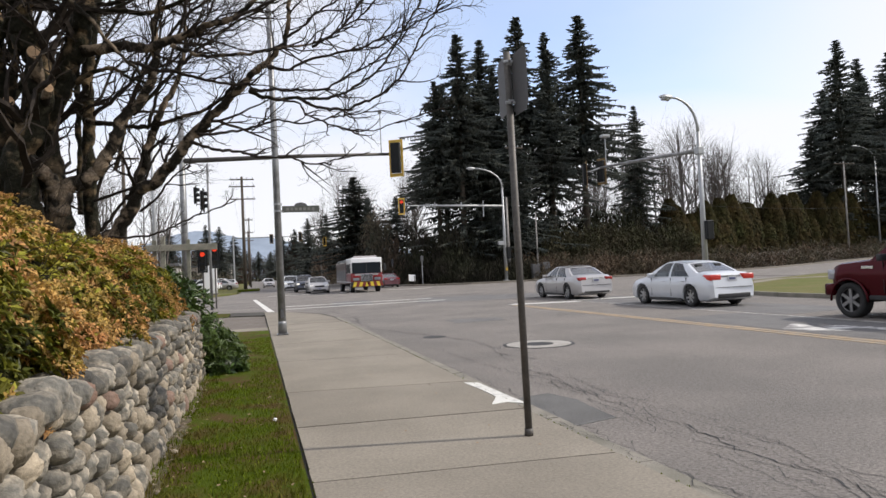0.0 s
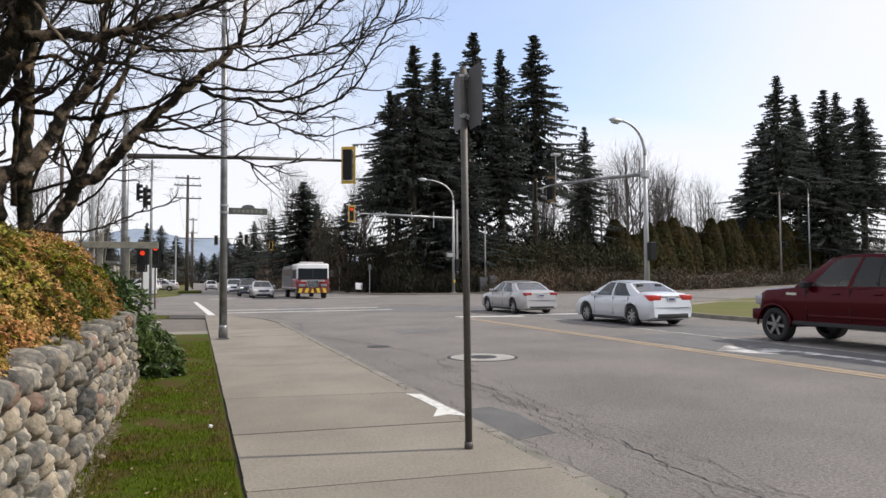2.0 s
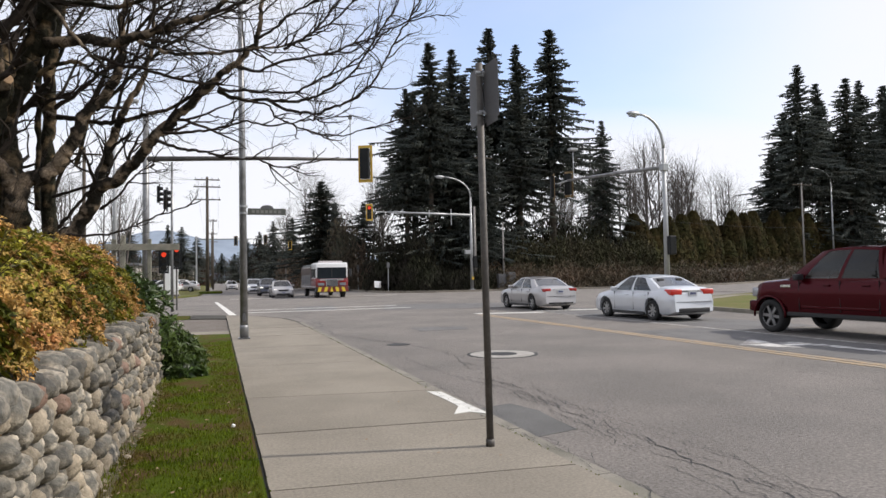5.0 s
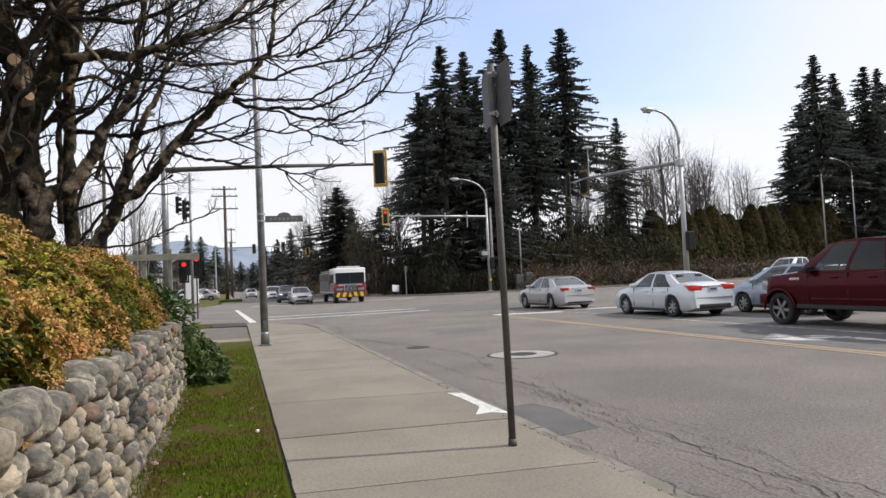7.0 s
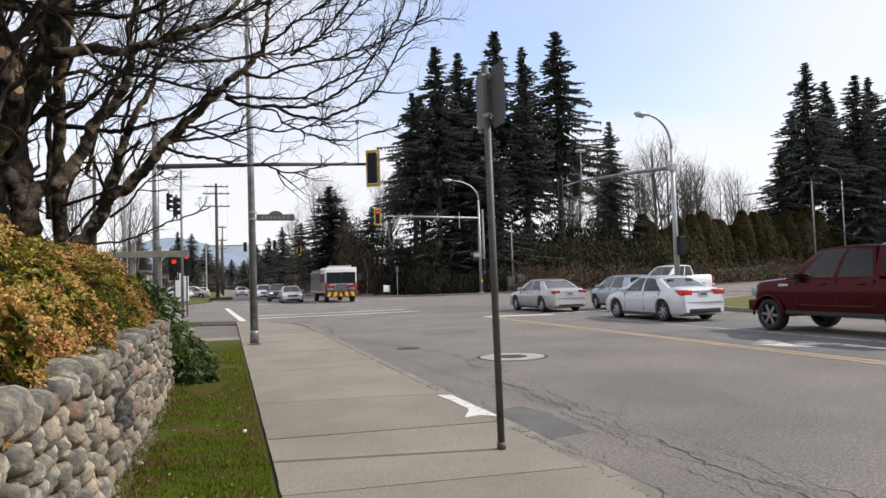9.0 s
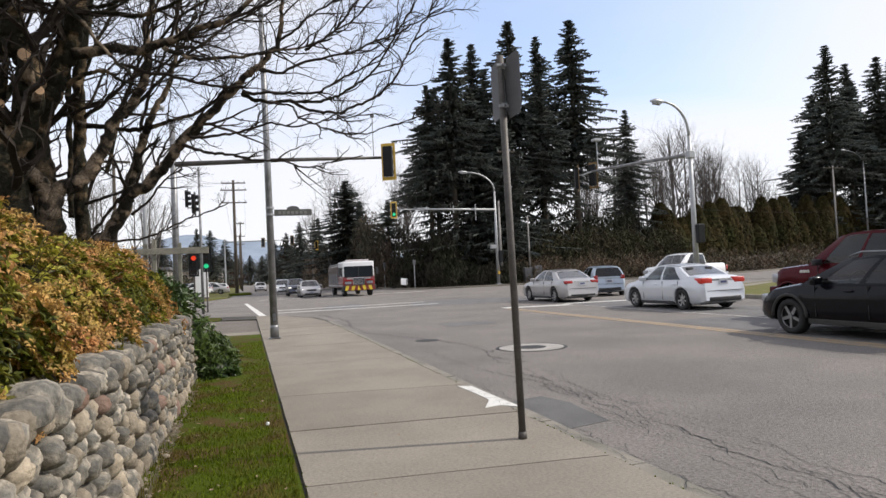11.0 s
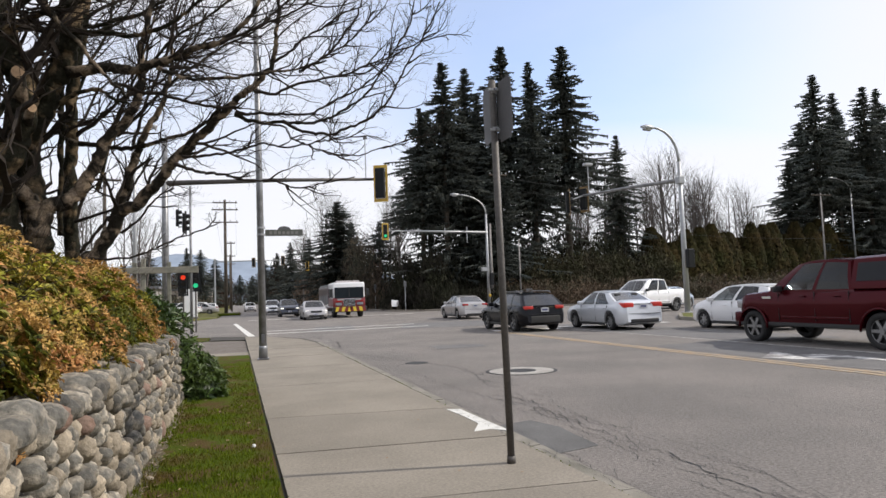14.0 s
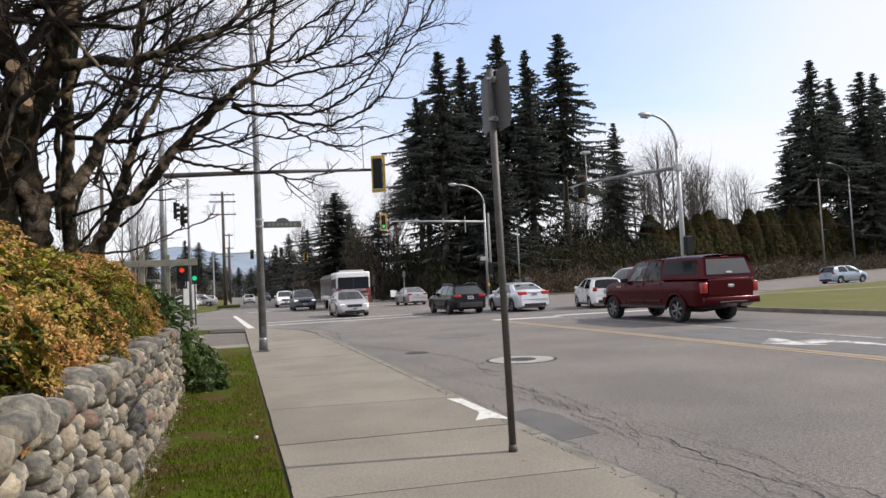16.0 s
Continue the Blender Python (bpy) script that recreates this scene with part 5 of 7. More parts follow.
        for s in (-1, 1):
            q = [(s * 0.979, -2.66, 1.50), (s * 0.979, -1.12, 1.50), (s * 0.872, -1.12, 1.91), (s * 0.872, -2.58, 1.91)]
            bm = bmesh.new()
            vs = [bm.verts.new(p) for p in q]
            f = bm.faces.new(vs)
            bmesh.ops.solidify(bm, geom=[f], thickness=0.012 * -s)
            part("canopy_window", bm, mat("smoked_canopy_glass", (0.02, 0.022, 0.026), 0.08, var=0.05), cp)
        bm = bmesh.new()
        f = bm.faces.new([bm.verts.new(p) for p in ((-0.80, -2.915, 1.45), (0.80, -2.915, 1.45), (0.70, -2.79, 1.91), (-0.70, -2.79, 1.91))])
        bmesh.ops.solidify(bm, geom=[f], thickness=0.012)
        bmesh.ops.translate(bm, verts=bm.verts[:], vec=(0, -0.012, 0))
        # pale base colour stands in for the sky reflected in the rear pane
        part("canopy_rear_window", bm, mat("reflection_grey_canopy_glass", (0.22, 0.215, 0.22), 0.10, var=0.05), cp)
        part("canopy_handle", box(-0.11, 0.11, -2.945, -2.92, 1.47, 1.53, 0.008), M_CHROME, cp)
        part("brake_light", box(-0.14, 0.14, -2.80, -2.74, 1.955, 1.985, 0.004), M_TAIL, cp)
    else:
        part("bed_liner", box(-0.80, 0.80, -2.86, -1.05, 1.30, 1.335), M_TRIM, ob)
    return ob, wheels


silver_car, silver_wheels = vehicle("sedan", "silver sedan with red tail lights on the road", "car", SEDAN, P_SILVER)
white_car, white_wheels = vehicle("sedan", "pearl white sedan with lit tail lights on the road", "car", WHITE_SEDAN, P_WHITE, lit_tail=True)
red_truck, red_wheels = pickup("pickup_truck", "dark red crew-cab pickup with a matching canopy", P_RED, True)
wagon, wagon_wheels = vehicle("station_wagon", "black station wagon with grey cladding and roof rails", "car", WAGON, P_BLACK, lit_tail=True)
for s in (-1, 1):
    part("roof_rail", tube([(s * 0.64, -1.65, 1.47), (s * 0.66, -1.4, 1.535), (s * 0.66, 0.0, 1.56), (s * 0.65, 0.25, 1.49)], 0.017, 6), M_RIM_DARK, wagon, "grey metal roof rail", smooth=True)
    for y in (1.50, -1.35):
        pts = [(s * 0.915, y + 0.43 * math.cos(t), 0.35 + 0.43 * math.sin(t)) for t in np.linspace(0, math.pi, 15)]
        part("arch_cladding", tube(pts, 0.035, 6), M_CLAD, wagon, "grey wheel arch cladding", smooth=True)
blue_car, blue_wheels = vehicle("hatchback", "grey-blue hatchback car on the road", "car", HATCH, P_BLUE)
white_hatch, hatch_wheels = vehicle("hatchback", "plain white hatchback car on the road", "car", HATCH, P_PUREWHITE)
white_truck, white_truck_wheels = pickup("pickup_truck", "white crew-cab pickup with an open bed", P_PUREWHITE, False)
oncoming, oncoming_wheels = vehicle("sedan", "silver oncoming sedan with lit headlights", "car", SEDAN, P_SILVER, lit_head=True)
dark_suv, suv_wheels = vehicle("suv", "dark navy oncoming suv with lit headlights", "car", SUV, P_NAVY, lit_head=True)
third_car, third_wheels = vehicle("suv", "white oncoming suv with lit headlights", "car", SUV, P_PUREWHITE, lit_head=True)
maroon_car, maroon_wheels = vehicle("sedan", "dark maroon sedan driving off beyond the junction", "car", SEDAN, P_DARKRED)


M_CHEVRON = mat("chevron_yellow", (0.70, 0.52, 0.04), 0.5, var=0.08)
M_CHEVRED = mat("chevron_red", (0.20, 0.03, 0.02), 0.5)


def fire_engine():
    """A custom-cab fire engine, white roof over red, chevroned bumper."""
    ob = empty("fire_engine")
    W, L = 1.30, 9.6
    f = L / 2
    part("cab", box(-W, W, f - 2.9, f, 0.75, 1.60, 0.08, seg=3), P_FIRE, ob, "red cab", smooth=True)
    part("cab_roof", box(-W + 0.02, W - 0.02, f - 2.88, f - 0.01, 1.58, 2.82, 0.12, seg=3), P_PUREWHITE, ob, "white upper cab and roof", smooth=True)
    part("windscreen", box(-W + 0.12, W - 0.12, f - 0.06, f + 0.012, 1.52, 2.44, 0.03), mat("dark_windscreen", (0.02, 0.025, 0.03), 0.06, var=0.1), ob)
    part("windscreen_post", box(-0.03, 0.03, f + 0.005, f + 0.02, 1.62, 2.44), M_TRIM, ob)
    part("white_band", box(-0.95, 0.95, f - 0.2, f + 0.010, 1.38, 1.52, 0.01), P_SILVER, ob)
    part("grille", box(-0.48, 0.48, f, f + 0.05, 0.92, 1.50, 0.02), M_CHROME, ob)
    for k in range(6):
        part("grille_slat", box(-0.44, 0.44, f + 0.045, f + 0.06, 0.98 + k * 0.085, 1.02 + k * 0.085), M_TRIM, ob)
    part("bumper", box(-W - 0.02, W + 0.02, f - 0.2, f + 0.45, 0.48, 0.88, 0.04, seg=2), M_TRIM, ob, smooth=True)
    for k in range(10):
        x = -1.27 + k * 0.25
        q = [(x, 0.50), (x + 0.24, 0.50), (x + 0.24 + (0.1 if x < -0.05 else -0.1), 0.86), (x + (0.1 if x < -0.05 else -0.1), 0.86)]
        bm = poly_prism([(px, pz) for px, pz in q], -0.012, 0.012)
        bmesh.ops.rotate(bm, verts=bm.verts[:], cent=(0, 0, 0), matrix=Matrix.Rotation(math.pi / 2, 3, "X"))
        bmesh.ops.translate(bm, verts=bm.verts[:], vec=(0, f + 0.458, 0))
        part("chevron", bm, M_CHEVRON if k % 2 else M_CHEVRED, ob)
    for s in (-1, 1):
        part("headlight", box(*sorted((s * 0.62, s * 1.12)), f, f + 0.05, 0.98, 1.20, 0.03), M_HEAD, ob, "chrome headlight pair")
        part("warning_light", box(*sorted((s * 0.62, s * 1.12)), f, f + 0.05, 1.24, 1.36, 0.02), M_TAIL, ob, "glowing red warning light")
        part("mirror_arm", tube([(s * 1.2, f - 0.1, 2.3), (s * 1.42, f + 0.25, 2.25)], 0.02, 6), M_TRIM, ob)
        part("wing_mirror", box(*sorted((s * 1.36, s * 1.56)), f + 0.18, f + 0.30, 1.72, 2.28, 0.03), M_TRIM, ob)
        part("side_window", box(*sorted((s * (W - 0.02), s * (W + 0.012))), f - 1.2, f - 0.25, 1.62, 2.35, 0.02), M_BLACK, ob)
        part("side_window", box(*sorted((s * (W - 0.02), s * (W + 0.012))), f - 2.5, f - 1.6, 1.62, 2.35, 0.02), M_BLACK, ob)
        for k in range(4):
            y1 = f - 3.2 - k * 1.5
            part("roll_door", box(*sorted((s * (W - 0.02), s * (W + 0.015))), y1 - 1.2, y1, 1.05, 1.85, 0.02), M_SIGNBACK, ob, "ribbed metal roller door")
        part("reflective_stripe", box(*sorted((s * (W - 0.02), s * (W + 0.02))), -f + 0.1, f - 0.1, 0.84, 0.91), M_PLATE, ob)
    part("pump_body", box(-W, W, -f, f - 3.0, 0.70, 2.55, 0.05, seg=2), P_ENGINE, ob, "dark red equipment body")
    part("hose_bed", box(-W + 0.1, W - 0.1, -f + 0.2, f - 3.3, 2.55, 2.75, 0.04), M_SIGNBACK, ob)
    part("ladder_rack", box(-W - 0.16, -W + 0.02, -f + 0.6, f - 3.2, 2.25, 2.8, 0.04), M_SIGNBACK, ob)
    part("light_bar", box(-0.95, 0.95, f - 0.9, f - 0.5, 2.81, 2.97, 0.05, seg=2), mat("clear_light_bar", (0.5, 0.45, 0.45), 0.25, var=0.1), ob, "clear roof light bar")
    part("chassis", box(-0.9, 0.9, -f + 0.3, f - 0.2, 0.45, 0.8), M_TRIM, ob)
    ws = [wheel(ob, s * 1.06, y, 0.52, 0.34, M_CHROME, 8) for y in (f - 1.15, -f + 2.2) for s in (-1, 1)]
    tagged(ob, "red and white fire engine with yellow chevron bumper", "fire engine", "vehicles in the street")
    return ob, ws


engine, engine_wheels = fire_engine()

# ---- trees and shrubs ----
def grow(verts, faces, p, d, length, r, rng, depth, sides=3, droop=-0.02, wander=0.25, split=(3, 5), shrink=0.62, up=0.0, tips=None):
    """A bare branch and its side shoots, as tapered prisms."""
    n = max(3, int(4 + depth * 1.5))
    pts, dirs = [p.copy()], [d.copy()]
    for i in range(n):
        d = (d + Vector((rng.gauss(0, wander), rng.gauss(0, wander), rng.gauss(0, wander) + up + droop)) * (1.6 / n)).normalized()
        p = p + d * length / n
        pts.append(p.copy())
        dirs.append(d.copy())
    base = len(verts)
    side = d.orthogonal().normalized()
    for i, q in enumerate(pts):
        rr = r * (1 - 0.72 * i / n)
        dd = dirs[i]
        side = (side - dd * side.dot(dd)).normalized()
        o = dd.cross(side)
        for k in range(sides):
            a = 2 * math.pi * k / sides
            v = q + rr * (math.cos(a) * side + math.sin(a) * o)
            verts.append((v.x, v.y, v.z))
    for i in range(n):
        for k in range(sides):
            a, b = base + i * sides + k, base + i * sides + (k + 1) % sides
            faces.append((a, b, b + sides, a + sides))
    if depth > 0:
        for c in range(rng.randint(*split)):
            i = rng.randint(max(1, n // 3), n)
            out = dirs[i].orthogonal().normalized()
            out.rotate(Matrix.Rotation(rng.uniform(0, 6.28), 3, dirs[i]))
            nd = (dirs[i] * rng.uniform(0.6, 1.1) + out * rng.uniform(0.5, 0.95)).normalized()
            grow(verts, faces, pts[i], nd, length * shrink * rng.uniform(0.65, 1.15), r * (1 - 0.72 * i / n) * 0.66, rng, depth - 1, sides, droop, wander, split, shrink, up, tips)
    elif tips is not None:
        tips.append((pts[-1], d))


def spline(points, n=6):
    """Catmull-Rom points through the given ones."""
    p = [Vector(q) for q in points]
    p = [2 * p[0] - p[1]] + p + [2 * p[-1] - p[-2]]
    out = []
    for i in range(1, len(p) - 2):
        for k in range(n):
            t = k / n
            out.append(0.5 * (2 * p[i] + (p[i + 1] - p[i - 1]) * t + (2 * p[i - 1] - 5 * p[i] + 4 * p[i + 1] - p[i + 2]) * t * t
                              + (3 * p[i] - p[i - 1] - 3 * p[i + 1] + p[i + 2]) * t ** 3))
    return out + [p[-2]]


# the old bare tree over the wall: each limb by its bends and its girth at both ends
tree = empty("bare_tree", pose(-2.4, 9.2, 0.1))
T0 = Vector((-2.4, 9.2, 0.1))
twig_v, twig_f = [], []
trng = random.Random(11)


def limb(points, r0, r1, shoots=14, reach=1.1, sides=9, knots=True, bark=None):
    pts = [q - T0 for q in spline(points, 8)]
    n = len(pts)
    kink = Vector((0, 0, 0))
    for i in range(1, n):
        kink = kink * 0.7 + Vector((trng.gauss(0, 1), trng.gauss(0, 1), trng.gauss(0, 1))) * (0.006 + 0.03 * r0)
        pts[i] = pts[i] + kink
    radii = [(r0 + (r1 - r0) * (i / (n - 1)) ** 0.75) * (1 + (0.05 * math.sin(i * 1.7) + 0.04 * math.sin(i * 0.61) if knots else 0)) for i in range(n)]
    part("limb", tube(pts, radii, sides), M_TWIG if r0 < 0.028 else bark or M_BARK, tree, smooth=True)
    for c in range(int(shoots * 0.66)):
        i = trng.randint(n // 5, n - 2)
        d = (pts[i + 1] - pts[i]).normalized()
        out = d.orthogonal().normalized()
        out.rotate(Matrix.Rotation(trng.uniform(0, 6.28), 3, d))
        nd = (d * 0.7 + out * 0.7 + Vector((0.32, -0.1, 0.05))).normalized()
        grow(twig_v, twig_f, pts[i], nd, reach * trng.uniform(0.6, 1.35), max(0.0115, radii[i] * 0.40), trng, 2, 4, 0.0, 0.85, (2, 5), 0.62, 0.18)


limb([(-2.29, 9.20, 0.05), (-2.29, 9.20, 1.83), (-2.31, 9.18, 2.35), (-2.36, 9.16, 2.76), (-2.42, 9.14, 3.18), (-2.44, 9.12, 3.45), (-2.27, 9.10, 3.77), (-2.13, 9.08, 4.13), (-1.99, 9.06, 4.46), (-1.92, 9.04, 4.83), (-1.87, 9.02, 5.25), (-1.81, 9.00, 5.75)], 0.175, 0.125, 12, 1.50, 12, bark=M_BARK_DARK)
limb([(-2.59, 9.00, 0.05), (-2.59, 9.00, 1.83), (-2.60, 8.95, 2.36), (-2.63, 8.90, 2.89), (-2.51, 8.85, 3.32), (-2.35, 8.80, 3.72), (-2.37, 8.75, 4.07), (-2.47, 8.70, 4.45), (-2.56, 8.65, 4.86), (-2.67, 8.60, 5.40)], 0.215, 0.115, 14, 1.50, 12, bark=M_BARK_DARK)
limb([(-3.04, 9.40, 0.05), (-3.04, 9.40, 1.86), (-3.04, 9.35, 2.83), (-2.97, 9.30, 3.73), (-3.02, 9.25, 4.48), (-3.10, 9.20, 5.37)], 0.239, 0.1559, 12, 1.50, 12, bark=M_BARK_DARK)
limb([(-2.62, 8.85, 3.20), (-2.52, 8.91, 2.96), (-2.39, 8.97, 2.80), (-2.29, 9.04, 2.63), (-2.26, 9.10, 2.30)], 0.075, 0.1003, 2, 0.60, 8, bark=M_BARK)
limb([(-2.06, 9.80, 0.05), (-2.06, 9.80, 1.84), (-2.06, 9.80, 2.44), (-2.08, 9.80, 2.89), (-2.07, 9.80, 3.50), (-2.06, 9.80, 4.11), (-1.99, 9.80, 4.66), (-1.91, 9.80, 5.28), (-1.87, 9.80, 5.99)], 0.100, 0.0664, 10, 1.20, 8, bark=M_BARK_DARK)
limb([(-2.27, 10.20, 2.41), (-2.26, 10.16, 2.95), (-2.25, 10.12, 3.57), (-2.24, 10.08, 4.19), (-2.26, 10.04, 4.80), (-2.28, 10.00, 5.49)], 0.048, 0.0339, 6, 1.00, 8, bark=M_BARK_DARK)
limb([(-2.29, 9.10, 2.33), (-2.13, 9.07, 2.63), (-1.92, 9.05, 2.73), (-1.75, 9.02, 2.93), (-1.62, 8.99, 3.17), (-1.48, 8.96, 3.49), (-1.28, 8.94, 3.71), (-1.14, 8.91, 3.97), (-1.07, 8.88, 4.32), (-1.08, 8.85, 4.67), (-0.98, 8.83, 5.10), (-0.94, 8.80, 5.53)], 0.116, 0.0261, 18, 0.95, 12, bark=M_BARK)
limb([(-1.88, 9.60, 0.05), (-1.88, 9.60, 1.83), (-1.70, 9.51, 2.10), (-1.52, 9.42, 2.40), (-1.43, 9.34, 2.62), (-1.17, 9.25, 2.74), (-0.95, 9.16, 2.95), (-0.75, 9.07, 3.21), (-0.59, 8.99, 3.39), (-0.38, 8.90, 3.60), (-0.16, 8.81, 3.78), (0.01, 8.72, 3.93), (0.19, 8.64, 4.09), (0.36, 8.55, 4.26), (0.50, 8.46, 4.46), (0.53, 8.38, 4.69), (0.57, 8.29, 5.00), (0.63, 8.20, 5.39)], 0.114, 0.0174, 34, 0.80, 12, bark=M_BARK)
limb([(-1.52, 9.50, 2.49), (-1.37, 9.46, 2.83), (-1.30, 9.43, 3.08), (-1.22, 9.39, 3.34), (-1.16, 9.35, 3.51), (-1.02, 9.31, 3.79), (-0.89, 9.27, 4.05), (-0.79, 9.24, 4.46), (-0.74, 9.20, 4.98)], 0.085, 0.0195, 14, 0.80, 8, bark=M_BARK)
limb([(-2.07, 9.70, 3.62), (-1.79, 9.59, 3.54), (-1.53, 9.47, 3.49), (-1.24, 9.36, 3.48), (-1.02, 9.25, 3.52), (-0.80, 9.14, 3.55), (-0.56, 9.03, 3.62), (-0.35, 8.91, 3.72), (-0.15, 8.80, 3.91)], 0.037, 0.0186, 14, 0.70, 6, bark=M_BARK)
limb([(-1.94, 9.00, 4.31), (-1.56, 8.91, 4.36), (-1.22, 8.82, 4.34), (-0.88, 8.73, 4.39), (-0.61, 8.64, 4.48), (-0.35, 8.56, 4.57), (-0.13, 8.47, 4.63), (0.07, 8.38, 4.78), (0.28, 8.29, 5.02), (0.40, 8.20, 5.37)], 0.076, 0.0208, 24, 0.90, 8, bark=M_BARK)
limb([(-0.13, 8.40, 4.59), (0.19, 8.30, 4.73), (0.40, 8.20, 4.81), (0.72, 8.10, 4.93), (1.06, 8.00, 5.13)], 0.021, 0.0102, 12, 0.70, 6, bark=M_BARK_DARK)
limb([(-0.87, 8.60, 4.31), (-0.67, 8.51, 4.21), (-0.47, 8.43, 4.13), (-0.03, 8.34, 4.14), (0.24, 8.26, 4.17), (0.45, 8.17, 4.20), (0.78, 8.09, 4.22), (1.10, 8.00, 4.30)], 0.029, 0.0102, 22, 0.60, 6, bark=M_BARK)
limb([(-1.89, 8.90, 4.78), (-1.47, 8.78, 4.75), (-1.14, 8.67, 4.72), (-0.85, 8.55, 4.78), (-0.58, 8.43, 4.90), (-0.42, 8.32, 5.03), (-0.13, 8.20, 5.25)], 0.038, 0.0174, 16, 0.90, 6, bark=M_BARK_DARK)
limb([(-1.95, 9.30, 4.96), (-1.64, 9.18, 4.99), (-1.30, 9.05, 5.07), (-0.99, 8.93, 5.17), (-0.61, 8.80, 5.41)], 0.035, 0.0186, 12, 0.90, 6, bark=M_BARK_DARK)
limb([(-2.02, 9.00, 3.90), (-1.75, 8.90, 4.05), (-1.53, 8.80, 4.04), (-1.39, 8.70, 3.93), (-1.19, 8.60, 3.84)], 0.034, 0.0146, 8, 0.60, 6, bark=M_BARK_DARK)
limb([(-1.39, 8.80, 4.14), (-1.09, 8.72, 4.02), (-0.81, 8.64, 3.97), (-0.55, 8.56, 3.89), (-0.16, 8.48, 3.81), (0.10, 8.40, 3.79)], 0.026, 0.0142, 14, 0.60, 6, bark=M_BARK_DARK)
limb([(-2.06, 8.30, 4.92), (-1.79, 8.30, 4.57), (-1.59, 8.30, 4.33), (-1.38, 8.30, 4.07), (-1.17, 8.30, 3.84)], 0.028, 0.0176, 5, 0.60, 6, bark=M_BARK)
limb([(0.03, 8.50, 3.74), (0.29, 8.31, 3.60), (0.62, 8.22, 3.60), (0.97, 8.13, 3.59), (1.24, 8.04, 3.68), (1.51, 7.96, 3.87), (1.71, 7.87, 4.14), (1.88, 7.78, 4.40), (2.04, 7.69, 4.65), (2.14, 7.60, 4.87)], 0.028, 0.0077, 22, 0.50, 6, bark=M_BARK_DARK)
limb([(0.03, 8.40, 3.74), (0.29, 8.33, 3.71), (0.64, 8.26, 3.70), (0.87, 8.19, 3.69), (1.11, 8.11, 3.80), (1.44, 8.04, 3.97), (1.66, 7.97, 4.14), (1.85, 7.90, 4.25)], 0.021, 0.0080, 16, 0.50, 6, bark=M_BARK_DARK)
limb([(0.58, 8.20, 3.60), (0.81, 8.12, 3.46), (1.07, 8.04, 3.41), (1.31, 7.96, 3.48), (1.55, 7.88, 3.57), (1.75, 7.80, 3.73), (1.88, 7.72, 3.92), (2.01, 7.64, 4.22), (2.17, 7.56, 4.44), (2.27, 7.48, 4.66), (2.38, 7.40, 4.91)], 0.021, 0.0075, 20, 0.45, 6, bark=M_BARK_DARK)
limb([(0.25, 8.30, 3.98), (0.50, 8.20, 3.94), (0.90, 8.10, 4.09), (1.32, 8.00, 4.16), (1.58, 7.90, 4.27), (1.84, 7.80, 4.33), (2.11, 7.70, 4.49), (2.39, 7.60, 4.62)], 0.021, 0.0071, 22, 0.50, 6, bark=M_BARK_DARK)
limb([(0.48, 8.20, 4.33), (0.71, 8.12, 4.48), (0.93, 8.05, 4.65), (1.20, 7.97, 4.85), (1.35, 7.90, 5.04)], 0.017, 0.0100, 12, 0.50, 6, bark=M_BARK_DARK)
limb([(0.77, 8.10, 4.19), (1.05, 8.03, 4.36), (1.25, 7.95, 4.56), (1.44, 7.88, 4.82), (1.52, 7.80, 5.01)], 0.017, 0.0099, 12, 0.50, 6, bark=M_BARK_DARK)
limb([(0.94, 8.00, 4.26), (1.18, 7.87, 4.40), (1.42, 7.73, 4.56), (1.64, 7.60, 4.82)], 0.014, 0.0077, 10, 0.50, 6, bark=M_BARK_DARK)
limb([(-0.62, 8.80, 3.26), (-0.19, 8.71, 3.27), (0.10, 8.63, 3.33), (0.37, 8.54, 3.39), (0.64, 8.46, 3.35), (0.92, 8.37, 3.36), (1.19, 8.29, 3.42), (1.61, 8.20, 3.45)], 0.019, 0.0069, 18, 0.42, 6, bark=M_BARK_DARK)
limb([(0.29, 8.20, 3.57), (0.56, 8.11, 3.51), (0.68, 8.03, 3.34), (0.87, 7.94, 3.23), (1.12, 7.86, 3.14), (1.45, 7.77, 3.12), (1.70, 7.69, 3.19), (2.03, 7.60, 3.28)], 0.014, 0.0064, 14, 0.42, 6, bark=M_BARK_DARK)
limb([(-0.69, 8.70, 3.14), (-0.44, 8.60, 3.04), (-0.18, 8.50, 2.99), (0.09, 8.40, 2.90), (0.42, 8.30, 2.88), (0.68, 8.20, 2.78), (0.94, 8.10, 2.78), (1.41, 8.00, 2.88)], 0.022, 0.0068, 18, 0.45, 6, bark=M_BARK_DARK)
limb([(-1.78, 9.40, 2.03), (-1.33, 9.32, 2.04), (-1.05, 9.24, 2.12), (-0.77, 9.16, 2.25), (-0.48, 9.08, 2.33), (-0.19, 9.00, 2.45)], 0.016, 0.0076, 8, 0.40, 6, bark=M_BARK_DARK)
limb([(-1.98, 9.60, 2.53), (-1.55, 9.55, 2.67), (-1.41, 9.50, 2.70)], 0.020, 0.0161, 4, 0.50, 6, bark=M_BARK_DARK)
limb([(-1.99, 9.90, 2.16), (-1.82, 9.86, 2.35), (-1.63, 9.82, 2.58), (-1.45, 9.78, 2.72), (-1.23, 9.74, 3.12), (-1.07, 9.70, 3.41)], 0.025, 0.0123, 8, 0.50, 6, bark=M_BARK_DARK)
limb([(-1.43, 9.60, 2.38), (-1.20, 9.47, 2.56), (-0.99, 9.33, 2.79), (-0.75, 9.20, 2.95)], 0.020, 0.0078, 8, 0.50, 6, bark=M_BARK_DARK)
